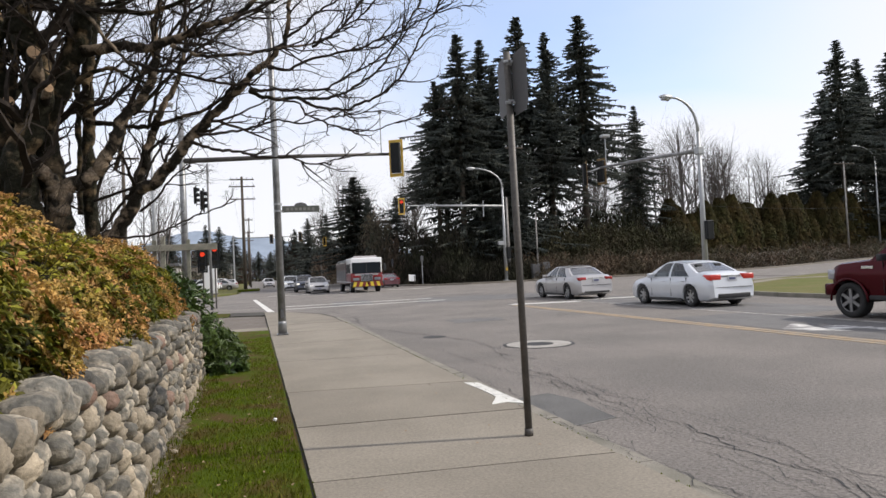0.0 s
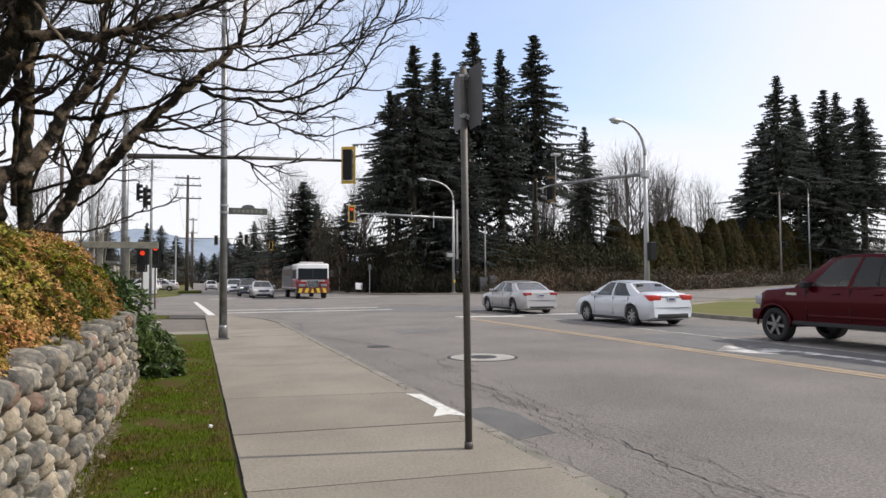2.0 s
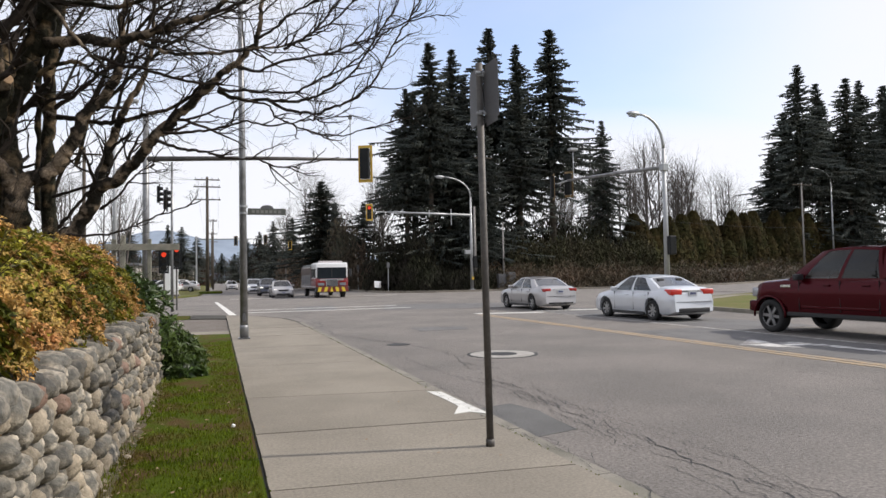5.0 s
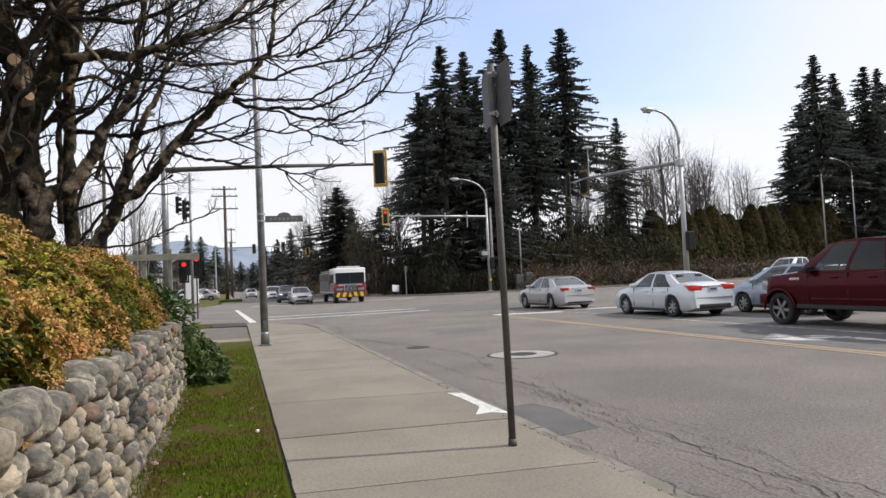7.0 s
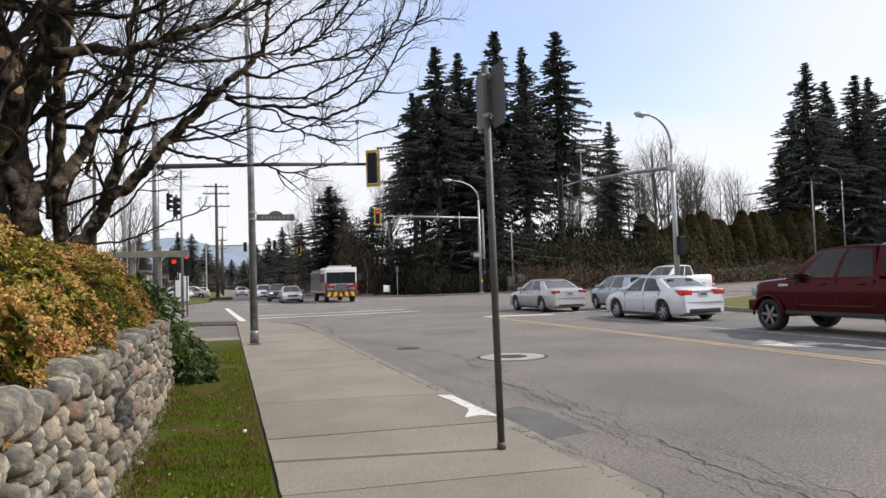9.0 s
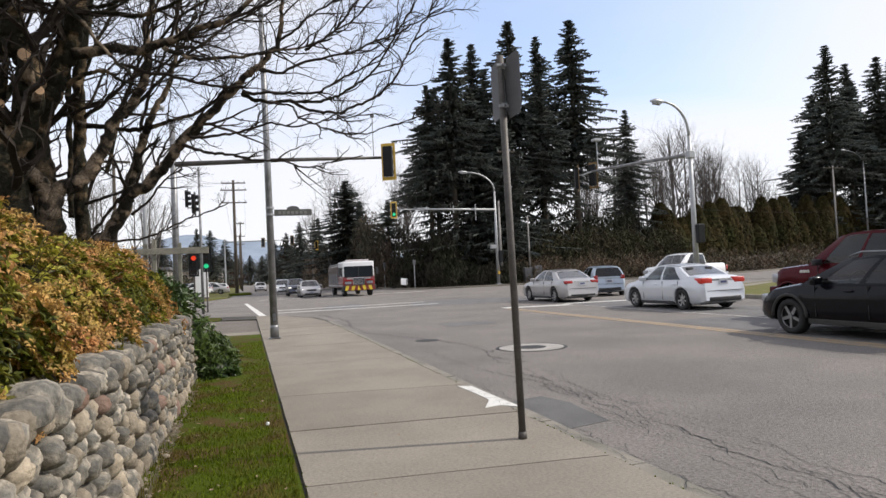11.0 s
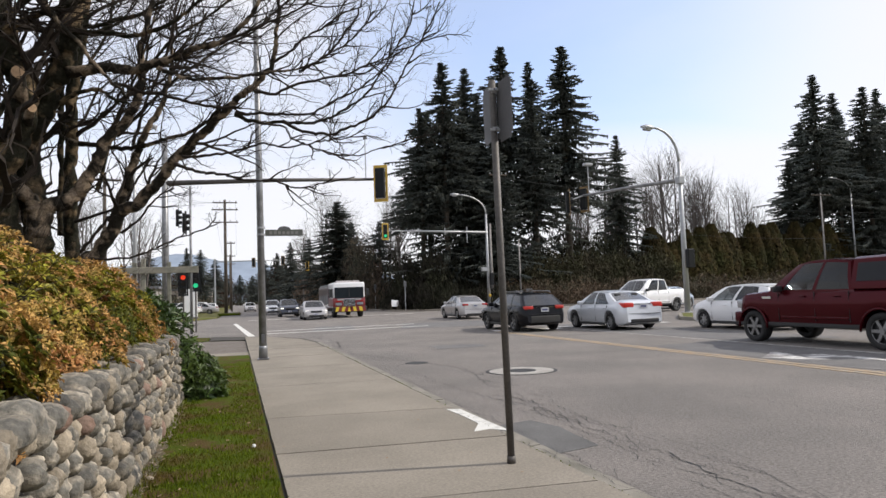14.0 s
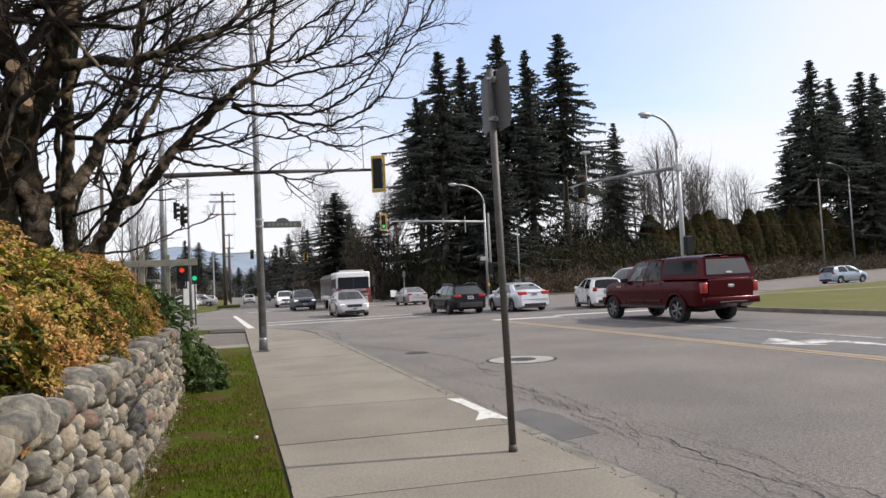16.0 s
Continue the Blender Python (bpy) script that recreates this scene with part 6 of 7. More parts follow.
limb([(-2.14, 10.50, 4.47), (-1.94, 10.50, 4.98), (-1.75, 10.50, 5.41), (-1.63, 10.50, 6.02)], 0.031, 0.0178, 20, 0.80, 6, bark=M_BARK_DARK)
limb([(-1.40, 10.50, 3.75), (-1.23, 10.45, 4.33), (-0.98, 10.40, 5.00), (-0.83, 10.35, 5.59), (-0.72, 10.30, 6.09)], 0.027, 0.0131, 20, 0.80, 6, bark=M_BARK_DARK)
limb([(-2.20, 10.80, 4.14), (-1.87, 10.64, 4.19), (-1.46, 10.48, 4.50), (-0.98, 10.32, 4.72), (-0.57, 10.16, 5.20), (-0.32, 10.00, 5.66)], 0.027, 0.0127, 22, 0.80, 6, bark=M_BARK_DARK)
limb([(-2.0, 11.2, 3.2), (-1.7, 11.0, 4.2), (-1.3, 10.8, 5.2), (-1.0, 10.6, 6.4)], 0.036, 0.012, 34, 0.9, 6, bark=M_BARK_DARK)
limb([(-1.7, 11.0, 4.0), (-1.1, 10.8, 4.6), (-0.4, 10.4, 5.1), (0.3, 10.0, 5.4), (0.9, 9.7, 5.9)], 0.032, 0.010, 40, 0.85, 6, bark=M_BARK_DARK)
limb([(-1.5, 10.6, 4.5), (-0.9, 10.2, 5.2), (-0.2, 9.8, 5.6), (0.4, 9.6, 6.2)], 0.030, 0.010, 34, 0.8, 6, bark=M_BARK_DARK)
limb([(-2.95, 8.9, 4.1), (-2.62, 8.7, 4.55), (-2.2, 8.5, 4.78), (-1.7, 8.3, 4.92), (-1.1, 8.1, 5.2)], 0.060, 0.020, 34, 0.8, 8, bark=M_BARK_DARK)
limb([(-2.9, 8.6, 4.5), (-2.4, 8.4, 4.75), (-1.9, 8.2, 5.1), (-1.3, 8.0, 5.3)], 0.055, 0.018, 34, 0.8, 8, bark=M_BARK_DARK)
limb([(-3.1, 9.6, 3.6), (-2.7, 9.8, 4.3), (-2.2, 9.9, 4.9), (-1.6, 9.9, 5.3), (-0.9, 9.8, 5.6)], 0.050, 0.014, 36, 0.8, 8, bark=M_BARK_DARK)
limb([(-2.9, 9.3, 3.4), (-2.75, 9.2, 4.2), (-2.85, 9.0, 4.8), (-2.7, 8.9, 5.5)], 0.060, 0.030, 30, 0.7, 8, bark=M_BARK_DARK)
# sawn stubs with pale cut faces
for a, b, r in (((-2.36, 8.75, 3.8), (-2.32, 8.45, 4.09), 0.075), ((-2.33, 8.8, 3.55), (-2.20, 8.5, 3.70), 0.052), ((-2.5, 8.85, 3.3), (-2.62, 8.55, 3.55), 0.06)):
    a, b = Vector(a) - T0, Vector(b) - T0
    stub = part("sawn_stub", tube([a, (a + b) / 2, b], [r * 1.25, r * 1.05, r], 10), M_BARK, tree, smooth=True)
    d = (Vector((0.45, -0.85, 0.1))).normalized()
    part("cut_face", disc(b + d * 0.03, d, r * 0.98, 0.02, 14), M_CUT, stub, "pale orange sawn face")
tw = stuff_mesh("twig_crown", twig_v, twig_f, M_TWIG, tree)
tw["kind"] = "stuff"
tagged(tree, "old bare tree with grey bark and sawn stubs behind the wall", "tree")


def conifer_mesh(h, spread, seed, sparse=1.0, bare=0.07):
    """Crown of drooping boughs hung with curtains of fine sprays; the boughs thin out below the height `bare`."""
    rng = random.Random(seed)
    v, f = [], []
    z = h * 0.07
    while z < h * 0.99:
        u = (z - h * 0.07) / (h * 0.93)
        reach = spread * 1.10 * (1 - u) ** 0.86 * (0.72 + 0.28 * min(1, u * 5)) * rng.uniform(0.78, 1.12)
        count = rng.randint(7, 10) * sparse
        if u < bare * rng.uniform(0.75, 1.15):
            count *= 0.14
        gap = rng.uniform(0, 6.283)
        for b in range(max(1, int(count))):
            a = gap + rng.uniform(0.0, 5.6)
            lump = 1 + 0.75 * noise.noise(Vector((math.cos(a) * 1.3 + seed, math.sin(a) * 1.3, z * 0.22))) + 0.35 * noise.noise(Vector((math.cos(a) * 2.0, math.sin(a) * 2.0 + seed, z * 0.7)))
            L = max(0.12, reach * max(0.3, lump) * rng.choice((0.45, 0.6, 0.75, 0.9, 1.0, 1.05, 1.2)))
            if u < bare * 0.9:
                L *= 0.55
            tilt = rng.uniform(-0.38, 0.02) if u < 0.8 else rng.uniform(-0.05, 0.45)
            segs = max(3, int(L / 0.20))
            ca, sa = math.cos(a), math.sin(a)
            fine = 0.45 + 0.55 * (1 - u)
            for k in range(segs):
                q = (k + rng.uniform(0.2, 1.0)) / segs
                r_ = L * q
                zz = z + tilt * r_ - 0.20 * L * q * q + 0.30 * L * max(0, q - 0.65)
                px, py = ca * r_, sa * r_
                w = (0.10 + 0.34 * (1 - q) ** 0.6) * rng.uniform(0.6, 1.3) * fine
                i = len(v)
                ln = rng.uniform(0.16, 0.34)
                v += [(px - ca * ln, py - sa * ln, zz + 0.05), (px + ca * ln * 1.2, py + sa * ln * 1.2, zz - 0.03), (px - sa * w, py + ca * w, zz - rng.uniform(0.05, 0.25)), (px + sa * w, py - ca * w, zz - rng.uniform(0.05, 0.25))]
                f += [(i, i + 1, i + 2), (i, i + 3, i + 1)]
                for _ in range(2 if u < 0.85 else 1):
                    ox, oy = rng.uniform(-1, 1) * w, rng.uniform(-0.2, 0.2)
                    bx, by = px - sa * ox + ca * oy, py + ca * ox + sa * oy
                    t = rng.uniform(0.05, 0.13) * (0.6 + 0.4 * fine)
                    c = rng.uniform(0, 6.283)
                    i = len(v)
                    v += [(bx - t * math.cos(c), by - t * math.sin(c), zz), (bx + t * math.cos(c), by + t * math.sin(c), zz - 0.03), (bx + rng.uniform(-0.08, 0.08), by + rng.uniform(-0.08, 0.08), zz - rng.uniform(0.2, 0.85) * fine)]
                    f.append((i, i + 1, i + 2))
        z += (0.26 + 0.30 * (1 - u)) * rng.uniform(0.6, 1.4)
    return v, f


def conifer(h, spread, seed, label, sparse=1.0, bare=0.07):
    ob = empty("conifer_tree")
    part("trunk", tube([(0, 0, -1.0), (0, 0, h * 0.5), (0, 0, h * 0.99)], [h * 0.011, h * 0.007, 0.03], 8), M_CON_BARK, ob, smooth=True)
    v, f = conifer_mesh(h, spread, seed, sparse, bare)
    stuff_mesh("crown", v, f, M_NEEDLE, ob)
    return tagged(ob, label, "conifer tree", "tall conifers beyond the junction")


protos = [conifer(30, 6.4, 21, "tall dark green spruce with drooping branches", 1.15), conifer(30, 5.4, 22, "tall dark green spruce with drooping branches", 1.25, 0.36),
          conifer(30, 6.2, 23, "tall dark green spruce with drooping branches", 1.25, 0.40)]


def place_conifer(k, x, y, top, turn, z0=0.0, width=1.0, label=""):
    s = (top - z0) / 30
    ob = copy_thing(protos[k], pose(x, y, z0, 0, 0, turn))
    ob.scale = (s * width * 1.27, s * width * 1.27, s)
    if label:
        ob["label"] = label
    return ob


for i, (k, x, y, top, w) in enumerate(((2, 23.1, 72, 28.5, 1.0), (0, 28.0, 78, 30.3, 0.95), (2, 32.3, 76, 32.6, 1.0), (1, 37.9, 80, 32.4, 0.95), (2, 40.7, 76, 33.3, 1.05), (1, 20.8, 74, 23.5, 1.05), (1, 31.8, 84, 29.0, 1.0),
                                       (0, 26.0, 74, 23.5, 1.2), (0, 53.3, 84, 24.0, 0.85), (0, 29.5, 72.5, 20.0, 1.1), (2, 24.0, 82, 25.5, 1.1), (1, 35.0, 73.5, 25.0, 1.0))):
    place_conifer(k, x, y, top, i * 67, 0.6, w)
for i, (x, y, top, w) in enumerate(((105.6, 98, 41.0, 1.05), (112.5, 100, 38.5, 0.9), (118, 98, 39.6, 1.0), (124, 100, 40, 1.0), (130, 99, 37, 1.1), (110, 106, 34, 1.2), (121, 107, 38, 1.2), (136, 104, 41, 1.1), (101.5, 101, 25, 1.1))):
    place_conifer((i + 1) % 3, x, y, top, i * 51 + 20, 1.5, w, "tall dark spruce above the hedge")
for i, (x, y, top, w) in enumerate(((14.2, 96, 15.6, 2.0), (17.5, 104, 13.5, 1.3), (12.6, 120, 12.4, 1.3), (10.9, 140, 13.5, 1.2), (9.6, 165, 13, 1.4), (19.5, 92, 12, 1.5), (-7, 150, 13, 1.3), (-11, 170, 15, 1.3), (-5.5, 200, 14, 1.4), (8.5, 210, 14, 1.6), (-16, 140, 12, 1.4), (-30, 260, 15, 1.5), (-24, 270, 13, 1.6), (-19, 255, 16, 1.5), (-14, 280, 14, 1.6), (-9, 265, 13, 1.5), (-4, 300, 15, 1.6), (2, 320, 14, 1.7), (7, 300, 13, 1.6), (-36, 250, 14, 1.6), (-44, 240, 15, 1.5))):
    place_conifer(i % 3, x, y, top, i * 83, 0.0, w, "dark roadside conifer down the street")
for ob in protos:
    for o in (*ob.children_recursive, ob):
        bpy.data.objects.remove(o)


def far_bare_tree(seed, h):
    """A straight slim trunk with rising side branches that fan into a rounded crown."""
    ob = empty("bare_tree")
    rng = random.Random(seed)
    v, f = [], []
    for stem in range(2):
        x0, y0, lean = rng.uniform(-0.9, 0.9), rng.uniform(-0.9, 0.9), Vector((rng.uniform(-0.05, 0.05), rng.uniform(-0.05, 0.05), 1)).normalized()
        top = h * rng.uniform(0.78, 0.95)
        base = Vector((x0, y0, -0.5))
        grow(v, f, base, lean, top, h * 0.0115, rng, 0, 4, 0, 0.05)
        for k in range(19):
            u = rng.uniform(0.34, 0.98)
            a = rng.uniform(0, 6.283)
            d = (Vector((math.cos(a), math.sin(a), 0)) * rng.uniform(0.45, 0.85) + Vector((0, 0, 1))).normalized()
            ln = h * (0.10 + 0.20 * math.sin(math.pi * min(1, (1.05 - u) * 1.1))) * rng.uniform(0.7, 1.2)
            grow(v, f, base + lean * top * u, d, ln, h * 0.0048 * (1.3 - u), rng, 2, 3, 0, 0.22, (3, 5), 0.52, 0.16)
    stuff_mesh("crown", v, f, M_FARTWIG, ob)
    return tagged(ob, "slender leafless grey alder tree", "tree", "leafless trees behind the hedge")


bare = [far_bare_tree(s, 20) for s in (31, 32, 33)]
brng = random.Random(3)
for i in range(24):
    u = i / 23
    x, y = 58 + 46 * u + brng.uniform(-1.5, 1.5), 104 + 10 * u + brng.uniform(-6, 8)
    s = brng.uniform(0.88, 1.08) * (0.92 + 0.30 * math.sin(math.pi * min(1, u * 1.1)))
    ob = copy_thing(bare[i % 3], pose(x, y, 1.5, 0, 0, i * 77))
    ob.scale = (s, s, s)
for x, y, s in ((13.2, 100, 0.98), (15.5, 104, 0.9), (22.3, 96, 0.95), (24.5, 99, 0.9), (11.5, 125, 0.8), (18, 110, 0.9), (-12, 60, 0.55), (-9, 66, 0.6), (-14, 72, 0.7), (-7.5, 62, 0.5), (-18, 64, 0.8), (21, 90, 0.8)):
    ob = copy_thing(bare[int(x * 3) % 3], pose(x, y, 0, 0, 0, x * 40))
    ob.scale = (s, s, s)
for ob in bare:
    for o in (*ob.children_recursive, ob):
        bpy.data.objects.remove(o)


def tufts(v, f, c, size, n, rng, blade=(0.25, 0.7), upright=0.6):
    """Loose slim facets that fill a rounded clump."""
    for _ in range(n):
        while True:
            p = Vector((rng.uniform(-1, 1), rng.uniform(-1, 1), rng.uniform(0, 1)))
            if 0.12 < p.x ** 2 + p.y ** 2 + p.z ** 2 < 1:
                break
        p = Vector((c[0] + p.x * size[0], c[1] + p.y * size[1], c[2] + p.z * size[2]))
        d = Vector((rng.gauss(0, 1 - upright), rng.gauss(0, 1 - upright), upright + rng.random() * 0.6)).normalized() * rng.uniform(*blade)
        w = d.cross(Vector((rng.gauss(0, 1), rng.gauss(0, 1), 0.1))).normalized() * d.length * rng.uniform(0.10, 0.26)
        i = len(v)
        v += [tuple(p - d * 0.5 - w * 0.6), tuple(p - d * 0.4 + w * 0.6), tuple(p + d * 0.5)]
        f.append((i, i + 1, i + 2))


# cedar hedge of columnar trees
def cedar(seed, label):
    ob = empty("cedar_tree")
    rng = random.Random(seed)
    part("trunk", tube([(0, 0, -0.5), (0, 0, 5.4)], [0.12, 0.03], 6), M_CON_BARK, ob)
    v, f = [], []
    for k in range(2600):
        z = 6.0 * rng.random() ** 0.85
        r = 0.95 * (1 - (z / 6.25) ** 2.4) ** 0.6 * rng.uniform(0.70, 1.10)
        a = rng.uniform(0, 6.283)
        i = len(v)
        w, h = rng.uniform(0.05, 0.13), rng.uniform(0.22, 0.5)
        x, y = r * math.cos(a), r * math.sin(a)
        tx, ty = -math.sin(a) * w, math.cos(a) * w
        v += [(x - tx, y - ty, z - h * 0.4), (x + tx, y + ty, z - h * 0.4), (x * 0.93 + rng.uniform(-0.1, 0.1), y * 0.93 + rng.uniform(-0.1, 0.1), z + h * 0.6)]
        f.append((i, i + 1, i + 2))
    stuff_mesh("foliage", v, f, M_CEDAR, ob)
    return tagged(ob, label, "cedar tree", "columnar cedars of the hedge")


cedars = [cedar(s, "olive-brown columnar hedge cedar") for s in (41, 42, 43)]
crng = random.Random(8)
n_cedar = 62
for i in range(n_cedar):
    u = i / (n_cedar - 1)
    x, y = 57 + 78 * u, 83 + 24 * u + crng.uniform(-1.4, 1.0)
    s = (1.28 + 0.50 * u) * crng.uniform(0.58, 1.14)
    ob = copy_thing(cedars[i % 3], pose(x, y, 1.2 + farz(x), 0, 0, i * 97))
    ob.scale = (2.1 + 0.5 * u, 2.1 + 0.5 * u, s)
for ob in cedars:
    for o in (*ob.children_recursive, ob):
        bpy.data.objects.remove(o)

# brush and undergrowth on the banks
v, f = [], []
rng = random.Random(17)
for i in range(52):
    u = i / 51
    x, y = 17.5 + 40 * u + rng.uniform(-1, 1), 67.5 + 12.5 * u + rng.uniform(0, 4.0)
    hgt = rng.uniform(4.5, 7.0) * (1.38 if 0.42 < u < 0.95 else 1.0)
    tufts(v, f, (x, y + 1.5, 0.2), (rng.uniform(2.2, 3.4), 2.4, hgt), 900, rng, (0.35, 1.0))
for i in range(22):
    x, y = 15.9 + 14.5 * i / 21, (70.5, 66.8, 64.2, 63.0, 62.9, 63.6, 65.2)[int(6.99 * i / 22)] + 1.2
    tufts(v, f, (x + 0.3, y + rng.uniform(0, 0.8), 0.0), (1.3, 1.2, rng.uniform(1.6, 3.6)), 380, rng, (0.2, 0.6))
tagged(stuff_mesh("undergrowth", v, f, M_BRUSH), "dense dark brown leafless brush under the conifers", "undergrowth", kind="stuff")
v, f = [], []
for i in range(30):  # rounded brown bushes before the conifers
    u = i / 29
    tufts(v, f, (33 + 24 * u + rng.uniform(-0.8, 0.8), 70.0 + 8.5 * u + rng.uniform(-0.6, 1.2), 0.2), (rng.uniform(1.7, 2.8), 1.8, rng.uniform(4.0, 7.4)), 800, rng, (0.25, 0.75), 0.45)
tagged(stuff_mesh("bush_row", v, f, M_BUSH), "rounded brown-green leafless bushes before the conifers", "bushes", kind="stuff")
v, f = [], []
for i in range(70):
    u = i / 69
    x, y = 50 + 107 * u + rng.uniform(-1, 1), 78.6 + 31.5 * u + rng.uniform(0.2, 1.8)
    tufts(v, f, (x, y + 1.0, farz(x) + 0.2), (rng.uniform(1.5, 2.6), 1.6, rng.uniform(2.4, 4.6) + (5.5 if u > 0.62 else 2.0 * rng.random())), 520, rng, (0.25, 0.8))
for i in range(110):  # low bramble between the kerb and the hedge
    u = i / 109 * 4.999
    (xa, ya), (xb, yb) = FAR[4 + int(u)], FAR[5 + int(u)]
    x, y, back_off = xa + (xb - xa) * (u % 1), ya + (yb - ya) * (u % 1), rng.uniform(2.2, 9.5)
    tufts(v, f, (x + 0.25 * back_off, y + back_off, farz(x)), (rng.uniform(1.8, 3.0), 1.6, rng.uniform(0.9, 1.5) + 0.22 * back_off), 330, rng, (0.2, 0.6), 0.4)
tagged(stuff_mesh("bank_brush", v, f, mat("rusty_brush", (0.085, 0.054, 0.032), 0.9, var=0.3, scale=0.3, fine=3, color2=(0.045, 0.042, 0.02), per_island=0.5)), "rusty brown bramble at the foot of the hedge", "undergrowth", kind="stuff")
v, f = [], []
for i in range(30):
    x, y = 15.8 + rng.uniform(0, 9), 74 + i * 3.2
    tufts(v, f, (x + 2, y, 0.0), (3.2, 2.6, rng.uniform(3.2, 5.2)), 900, rng, (0.4, 1.1))
for x, y, hgt in ((15.5, 82, 8.5), (15.6, 90, 9.5), (16.8, 92, 11.0), (14.6, 99, 9.5), (13.8, 112, 8.0), (12.6, 128, 7.0)):
    tufts(v, f, (x, y, 0.0), (2.8, 2.8, hgt), 1700, rng, (0.35, 0.9))
for i in range(26):
    x, y = -2.5 - rng.uniform(0, 14), 95 + i * 5
    tufts(v, f, (x - 3, y, 0.0), (3.0, 2.5, rng.uniform(2.0, 5.0)), 260, rng, (0.4, 1.0))
tagged(stuff_mesh("roadside_brush", v, f, mat("brown_roadside_brush", (0.095, 0.064, 0.044), 0.9, var=0.3, scale=0.2, fine=2, color2=(0.05, 0.05, 0.03), per_island=0.5)), "brown and dark green roadside brush down the street", "undergrowth", kind="stuff")


v, f = [], []
for i in range(64):
    x, y, hgt = (-10 + 36 * (i - 44) / 19, 345 + rng.uniform(-6, 12), rng.uniform(12.0, 18.0)) if i >= 44 else (-36 + 32 * i / 27, 212 + rng.uniform(-8, 14), rng.uniform(8.0, 12.5)) if i < 28 else (9.5 + 15 * (i - 28) / 15, 170 + rng.uniform(-10, 40), rng.uniform(9.0, 13.5))
    tufts(v, f, (x, y, 0.0), (rng.uniform(1.8, 2.8), 2.2, hgt), 700, rng, (0.5, 1.5), 0.5)
tagged(stuff_mesh("far_woods", v, f, mat("far_wood_foliage", (0.036, 0.040, 0.030), 0.95, spec=0.1, var=0.3, scale=0.15, fine=2, color2=(0.075, 0.045, 0.032), per_island=0.5)), "dark mixed woods closing the far end of the street", "woods", kind="stuff")

# shrubs on and beside the wall
def leaf(v, f, p, d, n, ln, w):
    side = d.cross(n).normalized() * w
    i = len(v)
    v += [tuple(p), tuple(p + d * ln * 0.5 + side + n * w * 0.5), tuple(p + d * ln - n * ln * 0.12), tuple(p + d * ln * 0.5 - side + n * w * 0.5)]
    f += [(i, i + 2, i + 1), (i, i + 3, i + 2)]


def mound_point(c, size, rng):
    a, e = rng.uniform(0, 6.283), math.asin(rng.uniform(-0.08, 1.0))
    n = Vector((math.cos(a) * math.cos(e), math.sin(a) * math.cos(e), math.sin(e)))
    bump = 1 + 0.16 * noise.noise(Vector((n.x * 2.2 + c[0], n.y * 2.2 + c[1], n.z * 2.2)) * 1.3) + 0.07 * noise.noise(n * 6 + Vector(c))
    r = bump * rng.choice((1.0, 1.0, 0.97, 0.9, 0.8))
    return Vector((c[0] + n.x * size[0] * r, c[1] + n.y * size[1] * r, c[2] + n.z * size[2] * r)), n


def shrub(name, label, mounds, count, leaf_mat, size, seed, flowers=0, core=None):
    ob = empty(name, pose(*mounds[0][0]))
    o = Vector(mounds[0][0])
    rng = random.Random(seed)
    v, f, fv, ff, sv, sf = [], [], [], [], [], []
    for c, sz in mounds:
        share = int(count * (sz[0] * sz[1]) / sum(m[1][0] * m[1][1] for m in mounds))
        for k in range(share):
            p, n = mound_point(c, sz, rng)
            p -= o
            axis = (n + Vector((rng.gauss(0, 0.35), rng.gauss(0, 0.35), 0.55))).normalized()
            e1 = axis.orthogonal().normalized()
            e2 = axis.cross(e1)
            for q in range(rng.randint(5, 8)):
                a = rng.uniform(0, 6.283)
                d = (axis * rng.uniform(0.15, 0.8) + math.cos(a) * e1 + math.sin(a) * e2).normalized()
                up = (axis - d * axis.dot(d)).normalized()
                leaf(v, f, p, d, up, size * rng.uniform(0.7, 1.3), size * rng.uniform(0.14, 0.22))
            if flowers and noise.noise(Vector((p.x, p.y, p.z)) * 1.6) + rng.uniform(-0.45, 0.45) > flowers:
                for q in range(rng.randint(4, 7)):
                    a = rng.uniform(0, 6.283)
                    d = (axis * 0.6 + math.cos(a) * e1 + math.sin(a) * e2).normalized()
                    b = p + axis * 0.03
                    for step in range(5):
                        b = b + d * 0.013
                        d = (d + Vector((0, 0, -0.16))).normalized()
                        leaf(fv, ff, b, (d + Vector((rng.gauss(0, 0.6), rng.gauss(0, 0.6), rng.gauss(0, 0.5)))).normalized(), axis, 0.030, 0.010)
        for k in range(26):
            a = rng.uniform(0, 6.283)
            tip = Vector((c[0] + 0.8 * sz[0] * math.cos(a) * rng.random(), c[1] + 0.8 * sz[1] * math.sin(a) * rng.random(), c[2] + sz[2] * rng.uniform(0.3, 0.85))) - o
            root = Vector((c[0], c[1], min(c[2], 0.12))) - o
            grow(sv, sf, root, (tip - root).normalized(), (tip - root).length, 0.014, rng, 1, 4, 0, 0.15)
    stuff_mesh("leaf_crown", v, f, leaf_mat, ob)
    if fv:
        stuff_mesh("flower_crown", fv, ff, M_FLOWER, ob)["label"] = "bronze drooping flower sprays"
    stuff_mesh("stem", sv, sf, M_TWIG, ob)
    # solid core behind the leaves; a dark `core` material paints the inner shade
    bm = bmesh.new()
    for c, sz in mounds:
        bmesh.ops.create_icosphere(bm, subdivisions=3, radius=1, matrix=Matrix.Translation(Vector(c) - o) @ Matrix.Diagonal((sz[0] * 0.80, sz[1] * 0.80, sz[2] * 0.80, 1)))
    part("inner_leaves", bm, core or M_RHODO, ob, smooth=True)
    return tagged(ob, label, "shrub", "shrubs along the stone wall")


